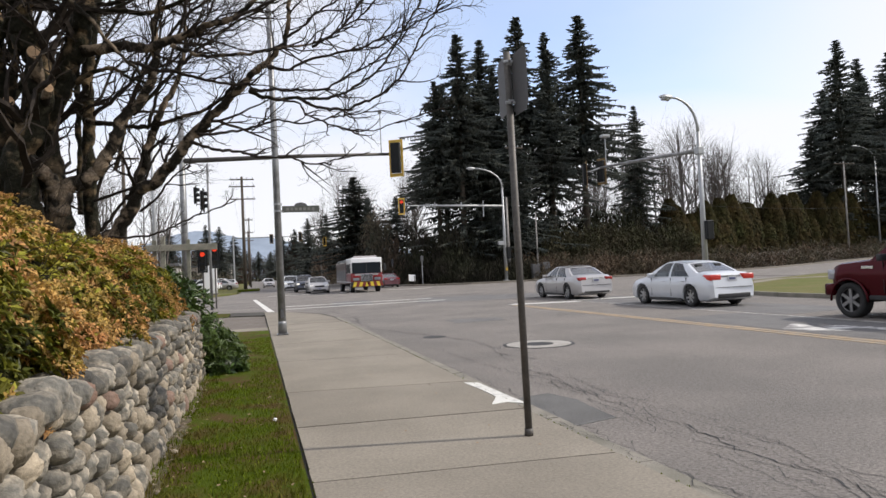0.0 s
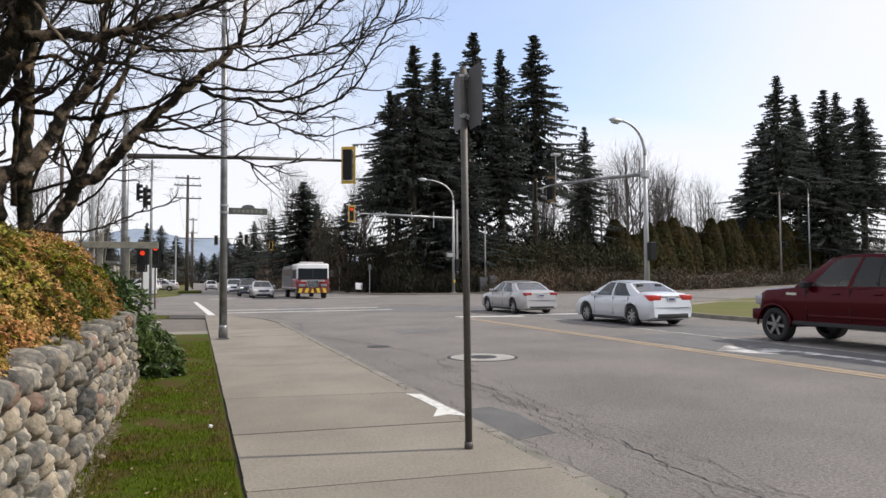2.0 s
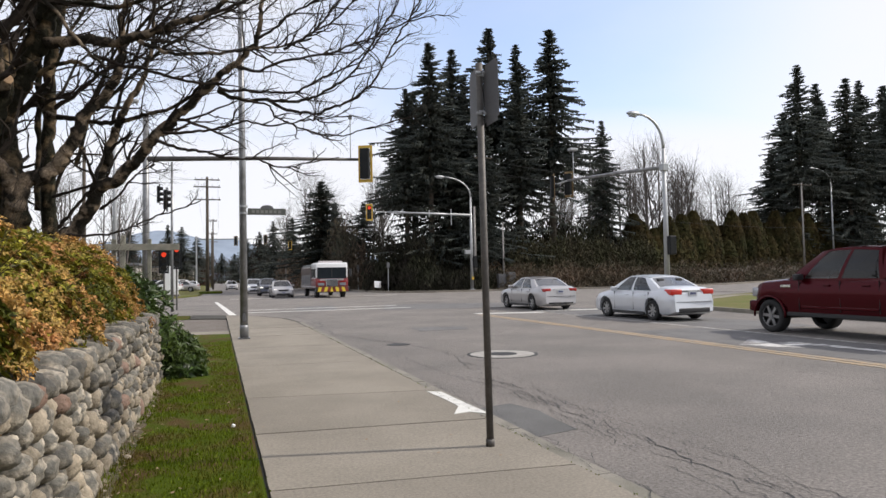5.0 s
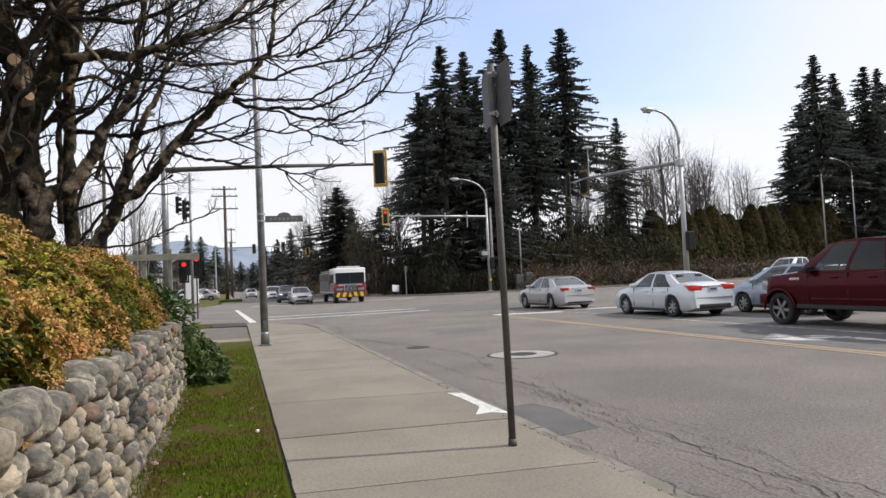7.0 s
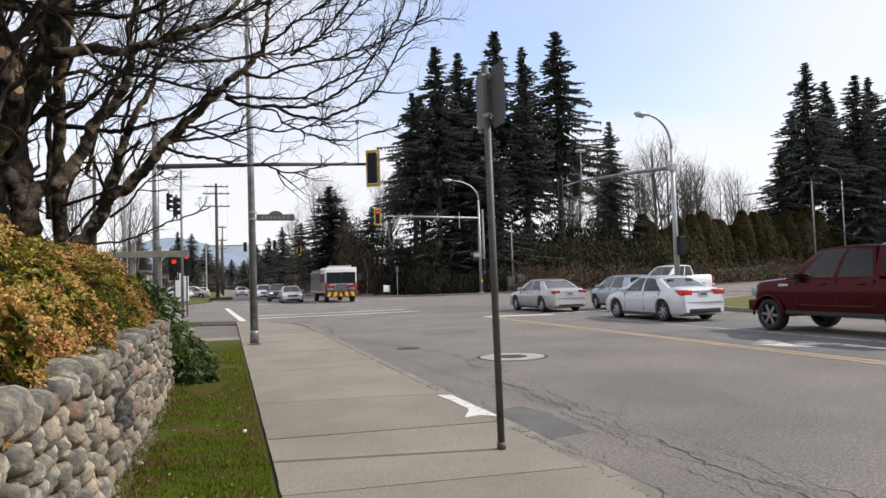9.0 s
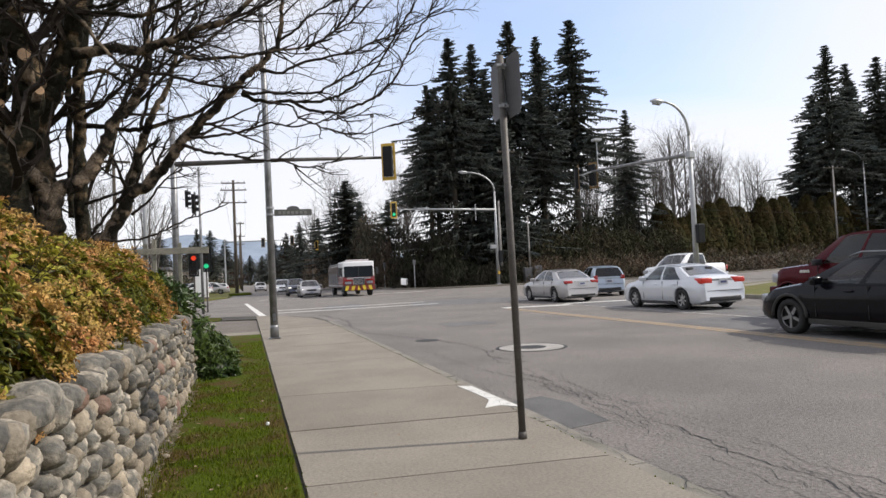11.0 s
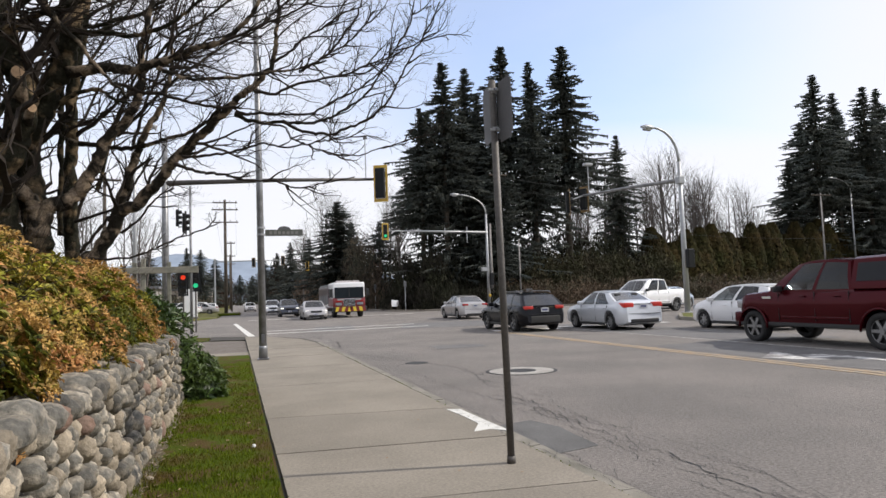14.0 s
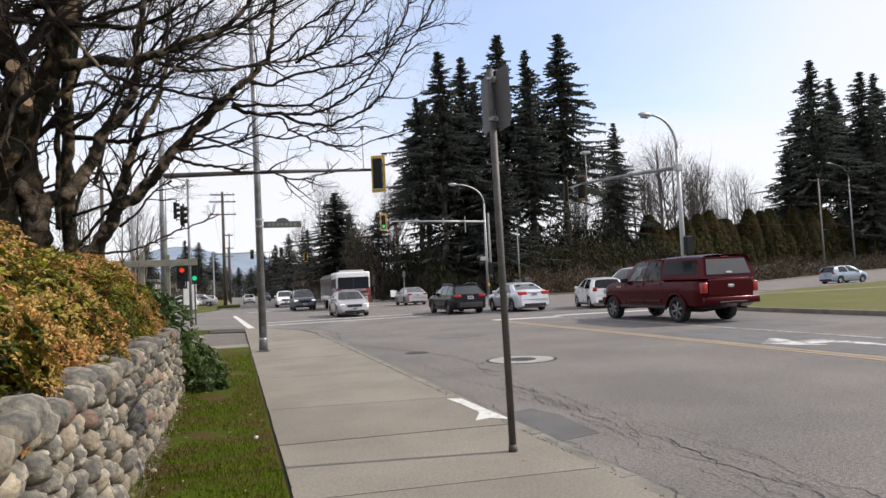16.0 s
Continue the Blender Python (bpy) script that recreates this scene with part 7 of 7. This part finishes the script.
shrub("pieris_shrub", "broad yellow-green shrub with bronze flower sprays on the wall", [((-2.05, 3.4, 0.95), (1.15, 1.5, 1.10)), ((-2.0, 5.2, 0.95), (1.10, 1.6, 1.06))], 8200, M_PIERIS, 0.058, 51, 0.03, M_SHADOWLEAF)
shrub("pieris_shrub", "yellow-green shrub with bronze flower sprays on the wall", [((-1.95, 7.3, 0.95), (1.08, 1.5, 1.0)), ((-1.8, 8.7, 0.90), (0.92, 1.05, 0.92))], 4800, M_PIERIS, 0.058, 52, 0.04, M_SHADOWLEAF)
shrub("rhododendron_shrub", "dark green shrub at the wall's far end", [((-1.6, 10.2, 0.75), (0.75, 0.8, 0.98)), ((-1.25, 11.2, 0.5), (0.7, 0.8, 0.95))], 700, M_RHODO, 0.12, 53)
shrub("rhododendron_shrub", "low glossy green shrub on the verge at the wall's end", [((-0.72, 11.5, 0.15), (0.52, 0.75, 0.48)), ((-0.62, 10.98, 0.02), (0.42, 0.3, 0.30))], 330, M_RHODO, 0.12, 54)
shrub("rhododendron_shrub", "dark green shrub below the bare tree", [((-2.9, 10.6, 0.7), (1.0, 1.0, 1.2)), ((-3.4, 8.6, 0.8), (1.0, 1.4, 1.2))], 700, M_RHODO, 0.11, 55)

# ---- small things ----
frame_ = empty("timber_frame", pose(-2.45, 20.2, 0.0))
part("post", box(-0.06, 0.06, -0.06, 0.06, -0.03, 2.72, 0.01), M_TIMBER, frame_)
part("post", box(-0.30, -0.18, 0.05, 0.17, -0.03, 2.62, 0.01), M_TIMBER, frame_)
part("beam", box(-0.45, 1.45, -0.10, -0.062, 2.30, 2.48, 0.008), M_TIMBER, frame_, "long weathered top board")
part("post", box(0.62, 0.72, -0.06, 0.04, -0.03, 2.62, 0.01), M_TIMBER, frame_)
tagged(frame_, "weathered timber sign frame behind the shrubs", "timber frame")
kiosk = empty("roadside_cabinet", pose(-4.2, 70, 0.0))
part("case", box(-0.6, 0.6, -0.4, 0.4, 0.15, 2.9, 0.04), P_PUREWHITE, kiosk)
part("plinth", box(-0.7, 0.7, -0.5, 0.5, 0, 0.15), M_CONCRETE, kiosk)
tagged(kiosk, "tall white roadside cabinet at the far corner", "cabinet")
for i, (x, y, p, h) in enumerate(((-6.5, 92, P_PUREWHITE, 80), (-4.6, 96, P_SILVER, 85), (-8.8, 93, P_NAVY, 88), (-3.6, 108, P_PUREWHITE, 176), (-5.8, 104, P_PUREWHITE, 92))):
    far_car, _ = vehicle("sedan" if i % 2 else "suv", ("white", "silver", "navy", "white", "white")[i] + " car parked far down the street", "car", SEDAN if i % 2 else SUV, p)
    far_car.matrix_basis = pose(x, y, 0.0, 0, 0, h)
for i, (x, y, p) in enumerate(((2.2, 112, P_SILVER), (5.4, 128, P_NAVY), (2.6, 150, P_PUREWHITE), (12.8, 92, P_NAVY))):
    far_car, _ = vehicle("suv" if i % 2 else "sedan", ("silver", "navy", "white", "navy")[i] + " car in the far queue", "car", SUV if i % 2 else SEDAN, p)
    far_car.matrix_basis = pose(x, y, ROAD, 0, 0, 180)
# low buildings far off
for x, y, w, d, h, col in ((-24, 130, 22, 12, 4.2, (0.33, 0.31, 0.29)), (-14, 190, 16, 10, 5.0, (0.42, 0.36, 0.32)), (-46, 120, 20, 14, 6.0, (0.28, 0.25, 0.22))):
    b = empty("low_building", pose(x, y, 0))
    part("wall", box(-w / 2, w / 2, -d / 2, d / 2, 0, h), mat("building_wall", col, 0.9, var=0.12, scale=0.6, fine=6), b)
    part("roof", box(-w / 2 - 0.5, w / 2 + 0.5, -d / 2 - 0.5, d / 2 + 0.5, h, h + 0.45, 0.05), mat("grey_roof", (0.14, 0.14, 0.15), 0.9, var=0.2), b)
    for k in range(6):
        part("window", box(-w / 2 + 1 + k * w / 6.4, -w / 2 + 2.4 + k * w / 6.4, -d / 2 - 0.04, -d / 2 + 0.05, 1.0, h - 1.0), M_BLACK, b)
    tagged(b, "low grey building far down the street", "building")
# white notice board on the far corner
nb = empty("notice_board", pose(15.75, 68.0, 0.03))
part("board", box(-0.36, 0.36, -0.03, 0.03, 0.35, 1.05, 0.01), P_PUREWHITE, nb, at=pose(0, 0, 0, -12, 6, 0))
part("leg", box(-0.35, -0.29, 0.0, 0.06, 0, 0.9), M_WOOD, nb)
part("leg", box(0.29, 0.35, 0.0, 0.06, 0, 0.9), M_WOOD, nb)
tagged(nb, "small tilted white notice board on the far verge", "sign")
for x, y in ((16.95, 68.0), (16.2, 80)):
    sp = empty("road_sign", pose(x, y, 0.0))
    part("post", tube([(0, 0, 0), (0, 0, 3.0)], 0.04, 8), M_GALV, sp)
    part("plate", box(-0.16, 0.16, -0.06, -0.04, 2.4, 2.95, 0.01), M_SIGNBACK, sp)
    tagged(sp, "grey road sign on a thin post far off", "road sign")

# ridge on the horizon, with blue distance haze put into its colour
bm = bmesh.new()
lo = []
hi = []
for i in range(90):
    x = -2400 + i * 60
    z = 40 + 130 * math.exp(-((x + 260) / 420) ** 2) + 60 * math.exp(-((x - 500) / 700) ** 2) + 26 * noise.noise(Vector((x * 0.006, 0, 0))) + 8 * noise.noise(Vector((x * 0.03, 3, 0)))
    lo.append(bm.verts.new((x, 2500, -20)))
    hi.append(bm.verts.new((x, 2560 + 500, z * 0.86)))
back = [bm.verts.new((v.co.x, 3400, -20)) for v in lo]
for i in range(89):
    bm.faces.new((lo[i], lo[i + 1], hi[i + 1], hi[i]))
    bm.faces.new((hi[i], hi[i + 1], back[i + 1], back[i]))
ridge = obj_from("backdrop_hills", bm, mat("haze_tinted_hill", (0.27, 0.32, 0.39), 1.0, var=0.1, scale=0.004, fine=0.02, spec=0.0), True)
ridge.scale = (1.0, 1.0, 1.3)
tagged(ridge, "forested hills on the horizon, tinted blue for haze", "hills", kind="structure")

# overhead wires
def wire(a, b, sag, name="overhead_wire"):
    a, b = Vector(a), Vector(b)
    pts = [a.lerp(b, t) - Vector((0, 0, sag * 4 * t * (1 - t))) for t in np.linspace(0, 1, 12)]
    ob = obj_from(name, tube(pts, 0.013, 4), M_WIRE)
    tagged(ob, "thin dark overhead wire between poles", "wire", "overhead wires")


for dx in (-1.3, 0, 1.3):
    wire((-1.15 + dx, 88.3, 14.15), (-9.3 + dx, 54.9, 11.2), 0.8)
    wire((-1.15 + dx, 88.3, 14.15), (-1.0 + dx, 139.9, 10.9), 0.8)
wire((26.6, 64.7, 13.6), (110, 88, 13.0), 1.2)
wire((26.6, 64.7, 12.4), (110, 88, 12.0), 1.3)
wire((26.6, 64.7, 9.5), (110, 88, 9.0), 1.4)

# grass, fallen leaves, crumbs on the verge
rng = random.Random(71)
v, f = [], []
for k in range(30000):
    y = 2.6 + 14.0 * rng.random() ** 1.9
    x = rng.uniform(-0.80, 0.29)
    bare_spot = noise.noise(Vector((x * 1.6, y * 0.9, 2.0)))
    if bare_spot > 0.18 + rng.uniform(-0.1, 0.25):
        continue
    h = rng.uniform(0.016, 0.046) * (1.6 if x < -0.70 or x > 0.26 else 1.0)
    a = rng.uniform(0, 6.283)
    w = rng.uniform(0.003, 0.007)
    i = len(v)
    v += [(x - w * math.cos(a), y - w * math.sin(a), -0.021), (x + w * math.cos(a), y + w * math.sin(a), -0.021), (x + rng.gauss(0, 0.012), y + rng.gauss(0, 0.012), -0.02 + h)]
    f.append((i, i + 1, i + 2))
tagged(stuff_mesh("grass", v, f, M_BLADE), "short mossy grass blades on the verge", "grass", kind="stuff")
v, f = [], []
for k in range(330):
    x, y = (rng.uniform(-0.78, 0.30), 2.8 + 12 * rng.random() ** 1.5) if k < 290 else (rng.uniform(0.4, 2.4), rng.uniform(3, 14))
    if k < 170:
        x = -0.78 + abs(rng.gauss(0, 0.11))
    a, s = rng.uniform(0, 6.283), rng.uniform(0.010, 0.028)
    d, e = Vector((math.cos(a), math.sin(a), rng.uniform(-0.1, 0.3))), Vector((-math.sin(a), math.cos(a), rng.uniform(-0.1, 0.3)))
    p = Vector((x, y, 0.0 if k < 290 else 0.002))
    i = len(v)
    v += [tuple(p - d * s), tuple(p + e * s * 0.45), tuple(p + d * s * 1.1), tuple(p - e * s * 0.45)]
    f += [(i, i + 2, i + 1), (i, i + 3, i + 2)]
tagged(stuff_mesh("fallen_leaves", v, f, M_LITTER), "small dry fallen leaves on grass and pavement", "fallen leaves", kind="stuff")
scrap = obj_from("paper_scrap", box(-0.018, 0.018, -0.012, 0.012, 0, 0.03, 0.006), P_PUREWHITE)
scrap.matrix_basis = pose(0.14, 6.9, -0.005, 12, 20, 30)
tagged(scrap, "tiny crumpled white paper scrap on the grass", "litter")

# ---- cobble wall: rounded stones packed into a mortar core ----
WX, WY0, WY1, WZ = -0.80, 1.6, 10.75, 0.93
wall = obj_from("stone_wall", box(WX - 0.34, WX - 0.055, WY0, WY1 - 0.05, -0.1, WZ - 0.03), M_MORTAR)
tagged(wall, "low retaining wall of rounded grey river stones", "wall", kind="structure")


def clip(poly, p, q):
    """The part of poly that is nearer to p than to q."""
    m, d = (p + q) / 2, q - p
    out = []
    for a, b in zip(poly, poly[1:] + poly[:1]):
        da, db = (a - m).dot(d), (b - m).dot(d)
        if da <= 0:
            out.append(a)
        if da * db < 0:
            out.append(a + (b - a) * (da / (da - db)))
    return out


def stone_mesh(poly, bulge, rng):
    """A cobble that fills a cell: rounded outline, domed face, in its own space (x outwards)."""
    c = sum(poly, Vector((0, 0))) / len(poly)
    n = 14
    radii = []
    for k in range(n):
        d = Vector((math.cos(2 * math.pi * k / n), math.sin(2 * math.pi * k / n)))
        best = 9.0
        for a, b in zip(poly, poly[1:] + poly[:1]):
            e = b - a
            den = d.x * e.y - d.y * e.x
            if abs(den) > 1e-9:
                t = ((a - c).x * e.y - (a - c).y * e.x) / den
                s = ((a - c).x * d.y - (a - c).y * d.x) / den
                if t > 0 and -1e-6 <= s <= 1 + 1e-6:
                    best = min(best, t)
        radii.append(best)
    mean = sum(radii) / n
    for _ in range(2):
        radii = [min(radii[k], mean * 1.45) * 0.5 + 0.25 * (radii[k - 1] + radii[(k + 1) % n]) for k in range(n)]
    bm = bmesh.new()
    tilt = Vector((rng.uniform(-0.4, 0.4), rng.uniform(-0.4, 0.4)))
    radii = [q * rng.uniform(0.90, 1.06) for q in radii]
    rings = []
    for f, h in ((0.93, -0.03), (0.985, bulge * 0.30), (0.90, bulge * 0.66), (0.66, bulge * 0.90), (0.34, bulge * 1.0)):
        ring = []
        for k in range(n):
            a = 2 * math.pi * k / n
            p = Vector((math.cos(a), math.sin(a))) * max(0.012, radii[k] - 0.010) * f
            ring.append(bm.verts.new((h + tilt.dot(p) * 0.6 + rng.uniform(-0.011, 0.011), p.x, p.y)))
        rings.append(ring)
    top = bm.verts.new((bulge * 1.01, 0, 0))
    for a, b in zip(rings, rings[1:]):
        for k in range(n):
            bm.faces.new((a[k], a[(k + 1) % n], b[(k + 1) % n], b[k]))
    for k in range(n):
        bm.faces.new((rings[-1][k], rings[-1][(k + 1) % n], top))
    return bm, c


wrng = random.Random(99)
sites = []
zrow, row = 0.02, 0
while zrow < WZ:
    hgt = wrng.uniform(0.105, 0.165)
    y = WY0 + wrng.uniform(0, 0.2)
    while y < WY1:
        w = wrng.uniform(0.11, 0.28)
        sites.append(Vector((y + w / 2, zrow + hgt / 2 + wrng.uniform(-0.045, 0.045))))
        y += w
    zrow += hgt
stones = [M_STONE, M_STONE, M_STONE, M_STONE_TAN, M_STONE_TAN, M_STONE, M_STONE_RED]
for i, p in enumerate(sites):
    poly = [p + Vector(q) for q in ((-0.3, -0.3), (0.3, -0.3), (0.3, 0.3), (-0.3, 0.3))]
    poly = [Vector((min(max(q.x, WY0), WY1), min(max(q.y, -0.08), WZ + 0.05))) for q in poly]
    for q in sites:
        if q is not p and (q - p).length < 0.6 and len(poly) > 2:
            poly = clip(poly, p, q)
    if len(poly) < 3:
        continue
    bm, c = stone_mesh(poly, wrng.uniform(0.055, 0.115), wrng)
    k = wrng.choice(stones[:6]) if wrng.random() < 0.96 else M_STONE_RED
    if c.y < 0.35 and wrng.random() < 0.5:
        k = M_STONE_TAN
    part("stone", bm, k, wall, smooth=True, at=pose(WX - 0.07, c.x, c.y))
y = WY0
while y < WY1:
    w, h = wrng.uniform(0.13, 0.28), wrng.uniform(0.11, 0.17)
    bm = bmesh.new()
    bmesh.ops.create_icosphere(bm, subdivisions=2, radius=1)
    for q in bm.verts:
        nrm = q.co.normalized()
        q.co = Vector((math.copysign(abs(nrm.x) ** 0.7, nrm.x) * 0.15, math.copysign(abs(nrm.y) ** 0.7, nrm.y) * w * 0.52, math.copysign(abs(nrm.z) ** 0.75, nrm.z) * h * 0.5)) * (1 + 0.14 * noise.noise(nrm * 1.6 + Vector((y, 0, 0))))
    part("cap_stone", bm, wrng.choice(stones[:3]) if wrng.random() < 0.93 else M_STONE_RED, wall, smooth=True, at=pose(WX - 0.13 + wrng.uniform(-0.03, 0.03), y + w / 2, WZ - 0.01 + wrng.uniform(-0.03, 0.05), wrng.uniform(-8, 8), wrng.uniform(-8, 8), wrng.uniform(-10, 10)))
    y += w * 0.96
bm = bmesh.new()
for k in range(60):
    y, s = WY0 + (WY1 - WY0) * k / 60 + wrng.uniform(0, 0.1), wrng.uniform(0.015, 0.045)
    bmesh.ops.create_icosphere(bm, subdivisions=1, radius=s, matrix=Matrix.Translation((WX + 0.03 + wrng.uniform(-0.01, 0.06), y, -0.02)) @ Matrix.Diagonal((1, 1.3, 0.7, 1)))
peb = obj_from("pebbles", bm, M_STONE_TAN, True)
tagged(peb, "loose pebbles along the foot of the wall", "pebbles", kind="stuff")

# ---- what moves ----
def drive(ob, wheels, radius, track, spans):
    """Key a vehicle along track, rows of (t, x, y, heading in degrees to the left of +y), and roll its wheels."""
    kx, ky, kh = ([(r[0], r[i]) for r in track] for i in (1, 2, 3))
    times = {0.0, 16.0}
    for a, b in spans:
        times |= {round(a + k / 15, 4) for k in range(int((b - a) * 15) + 1)} | {b}
    times = sorted(times)
    rows, turn, prev, spin = [], 0.0, None, []
    for t in times:
        x, y, h = pchip(kx, t), pchip(ky, t), pchip(kh, t)
        if prev is not None:
            turn += math.hypot(x - prev[0], y - prev[1]) / radius
        prev = (x, y)
        rows.append((t, pose(x, y, ROAD, 0, 0, h)))
        spin.append((t, turn))
    walk(ob, rows)
    for w in wheels:
        p = w.matrix_basis.translation.copy()
        walk(w, [(t, pose(*p, -math.degrees(a), 0, 0)) for t, a in spin])


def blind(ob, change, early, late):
    """The added disc drops off one lens and hides another when the signal changes."""
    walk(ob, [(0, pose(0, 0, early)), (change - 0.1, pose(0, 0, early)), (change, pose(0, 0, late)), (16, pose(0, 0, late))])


def motions():
    # silver sedan: pulls away after the signal changes; rear bumper 2.375 behind the middle
    drive(silver_car, silver_wheels, 0.325, [(t, 13.9, y + 2.38, 0) for t, y in ((0, 25.4), (10.3, 25.4), (11.3, 26.3), (12, 27.8), (12.5, 29.6), (13, 32.2), (13.5, 35.2), (14, 38.2), (14.5, 41.4), (15.2, 46.1), (16, 51.4))], [(10.2, 16.0)])
    drive(white_car, white_wheels, 0.325, [(t, 14.1, y + 2.28, 0) for t, y in ((0, 17.25), (11.9, 17.25), (12.5, 17.75), (13, 18.45), (13.5, 19.5), (14, 20.95), (14.5, 22.75), (15, 25.0), (15.5, 27.45), (16, 30.1))], [(11.8, 16.0)])
    drive(red_truck, red_wheels, 0.405, [(t, 14.1, y - 2.02, 0) for t, y in ((0, 12.22), (1.5, 12.36), (2.5, 12.42), (3.5, 12.62), (4.2, 12.93), (6.3, 13.6), (7.5, 13.66), (12.3, 13.68), (13, 13.8), (13.5, 14.02), (14, 14.55), (14.5, 15.5), (15, 17.05), (15.5, 19.15), (16, 21.45))], [(0, 7.6), (12.2, 16.0)])
    drive(wagon, wagon_wheels, 0.35, [(t, 11.22, y + 1.35, 0) for t, y in ((0, -16), (7.3, -16), (8.2, -9.5), (11.3, 9.75), (11.5, 10.9), (12, 13.85), (12.5, 16.65), (13, 19.25), (13.5, 21.7), (14, 24.2), (14.5, 26.95), (15, 29.0), (15.5, 30.9), (16, 32.5))], [(7.2, 16.0)])
    drive(blue_car, blue_wheels, 0.31, [(0, 16.7, -30, 0), (2.0, 16.7, -22, 0), (6.3, 16.7, 11.5, 0), (7.0, 16.7, 16.8, 0), (7.5, 16.7, 20.5, 0), (8.0, 16.7, 23.2, 0), (8.4, 16.75, 24.8, -1), (8.7, 16.8, 25.6, -3), (9.0, 16.9, 25.95, -6), (9.5, 17.05, 26.6, -12),
                                        (11.3, 17.95, 31.9, -18), (12, 18.3, 32.7, -20), (13, 21.0, 35.6, -40), (14, 29.5, 40.5, -62), (15, 39.5, 43.2, -80), (15.5, 44.4, 44.2, -85), (16, 50.1, 44.7, -88)], [(1.9, 16.0)])
    drive(white_hatch, hatch_wheels, 0.31, [(0, 16.9, -30, 0), (9, 16.9, -22, 0), (12, 16.9, 3.5, 0), (13.5, 16.9, 14.6, 0), (14, 16.9, 19.0, 0), (14.5, 16.9, 22.3, 0), (15, 17.05, 25.5, -3), (15.5, 17.35, 28.1, -8), (16, 17.9, 30.6, -15)], [(8.9, 16.0)])
    drive(white_truck, white_truck_wheels, 0.405, [(0, 110, 68, 106), (4.2, 78, 57, 106), (6.3, 54.5, 48.8, 104), (6.6, 50.5, 47.2, 103), (7.0, 44.3, 44.6, 101), (7.5, 39.6, 42.8, 99), (8.0, 34.9, 40.8, 100), (8.5, 30.6, 38.6, 102), (9.0, 27.9, 37.2, 104), (9.5, 26.7, 36.7, 105), (11.3, 25.9, 35.4, 106), (12.5, 25.1, 35.7, 106), (14.0, 24.3, 35.9, 106), (15.0, 24.3, 35.9, 106), (16, 23.6, 35.6, 105)], [(0, 16.0)])
    drive(oncoming, oncoming_wheels, 0.325, [(0, 5.25, 59.5, 180), (12.6, 5.25, 59.5, 180), (13.3, 5.4, 57.5, 180), (14, 5.8, 53.4, 180), (14.5, 6.0, 50, 180), (15, 6.15, 46.4, 180), (15.5, 6.2, 42.6, 180), (16, 6.25, 38.8, 180)], [(12.5, 16.0)])
    drive(dark_suv, suv_wheels, 0.35, [(0, 4.65, 67, 180), (13.4, 4.65, 67, 180), (14.5, 5.0, 64, 180), (15.2, 5.2, 60.5, 180), (16, 5.3, 56.2, 180)], [(13.3, 16.0)])
    drive(third_car, third_wheels, 0.35, [(0, 3.9, 78, 180), (14, 3.9, 78, 180), (15, 4.3, 75, 180), (16, 4.9, 71, 180)], [(13.9, 16.0)])
    drive(engine, engine_wheels, 0.52, [(0, 8.75, 58.6, 180), (14.2, 8.75, 58.6, 180), (15, 8.7, 57.6, 180), (16, 8.55, 54.9, 180)], [(14.1, 16.0)])
    drive(maroon_car, maroon_wheels, 0.325, [(0, 13.2, 68, 0), (1, 13.1, 76, 0), (2, 13.0, 86, 0), (4.2, 12.6, 112, 0), (16, 11.8, 262, 0)], [(0, 16.0)])
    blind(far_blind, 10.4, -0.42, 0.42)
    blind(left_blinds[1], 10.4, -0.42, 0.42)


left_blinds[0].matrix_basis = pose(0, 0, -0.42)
motions()
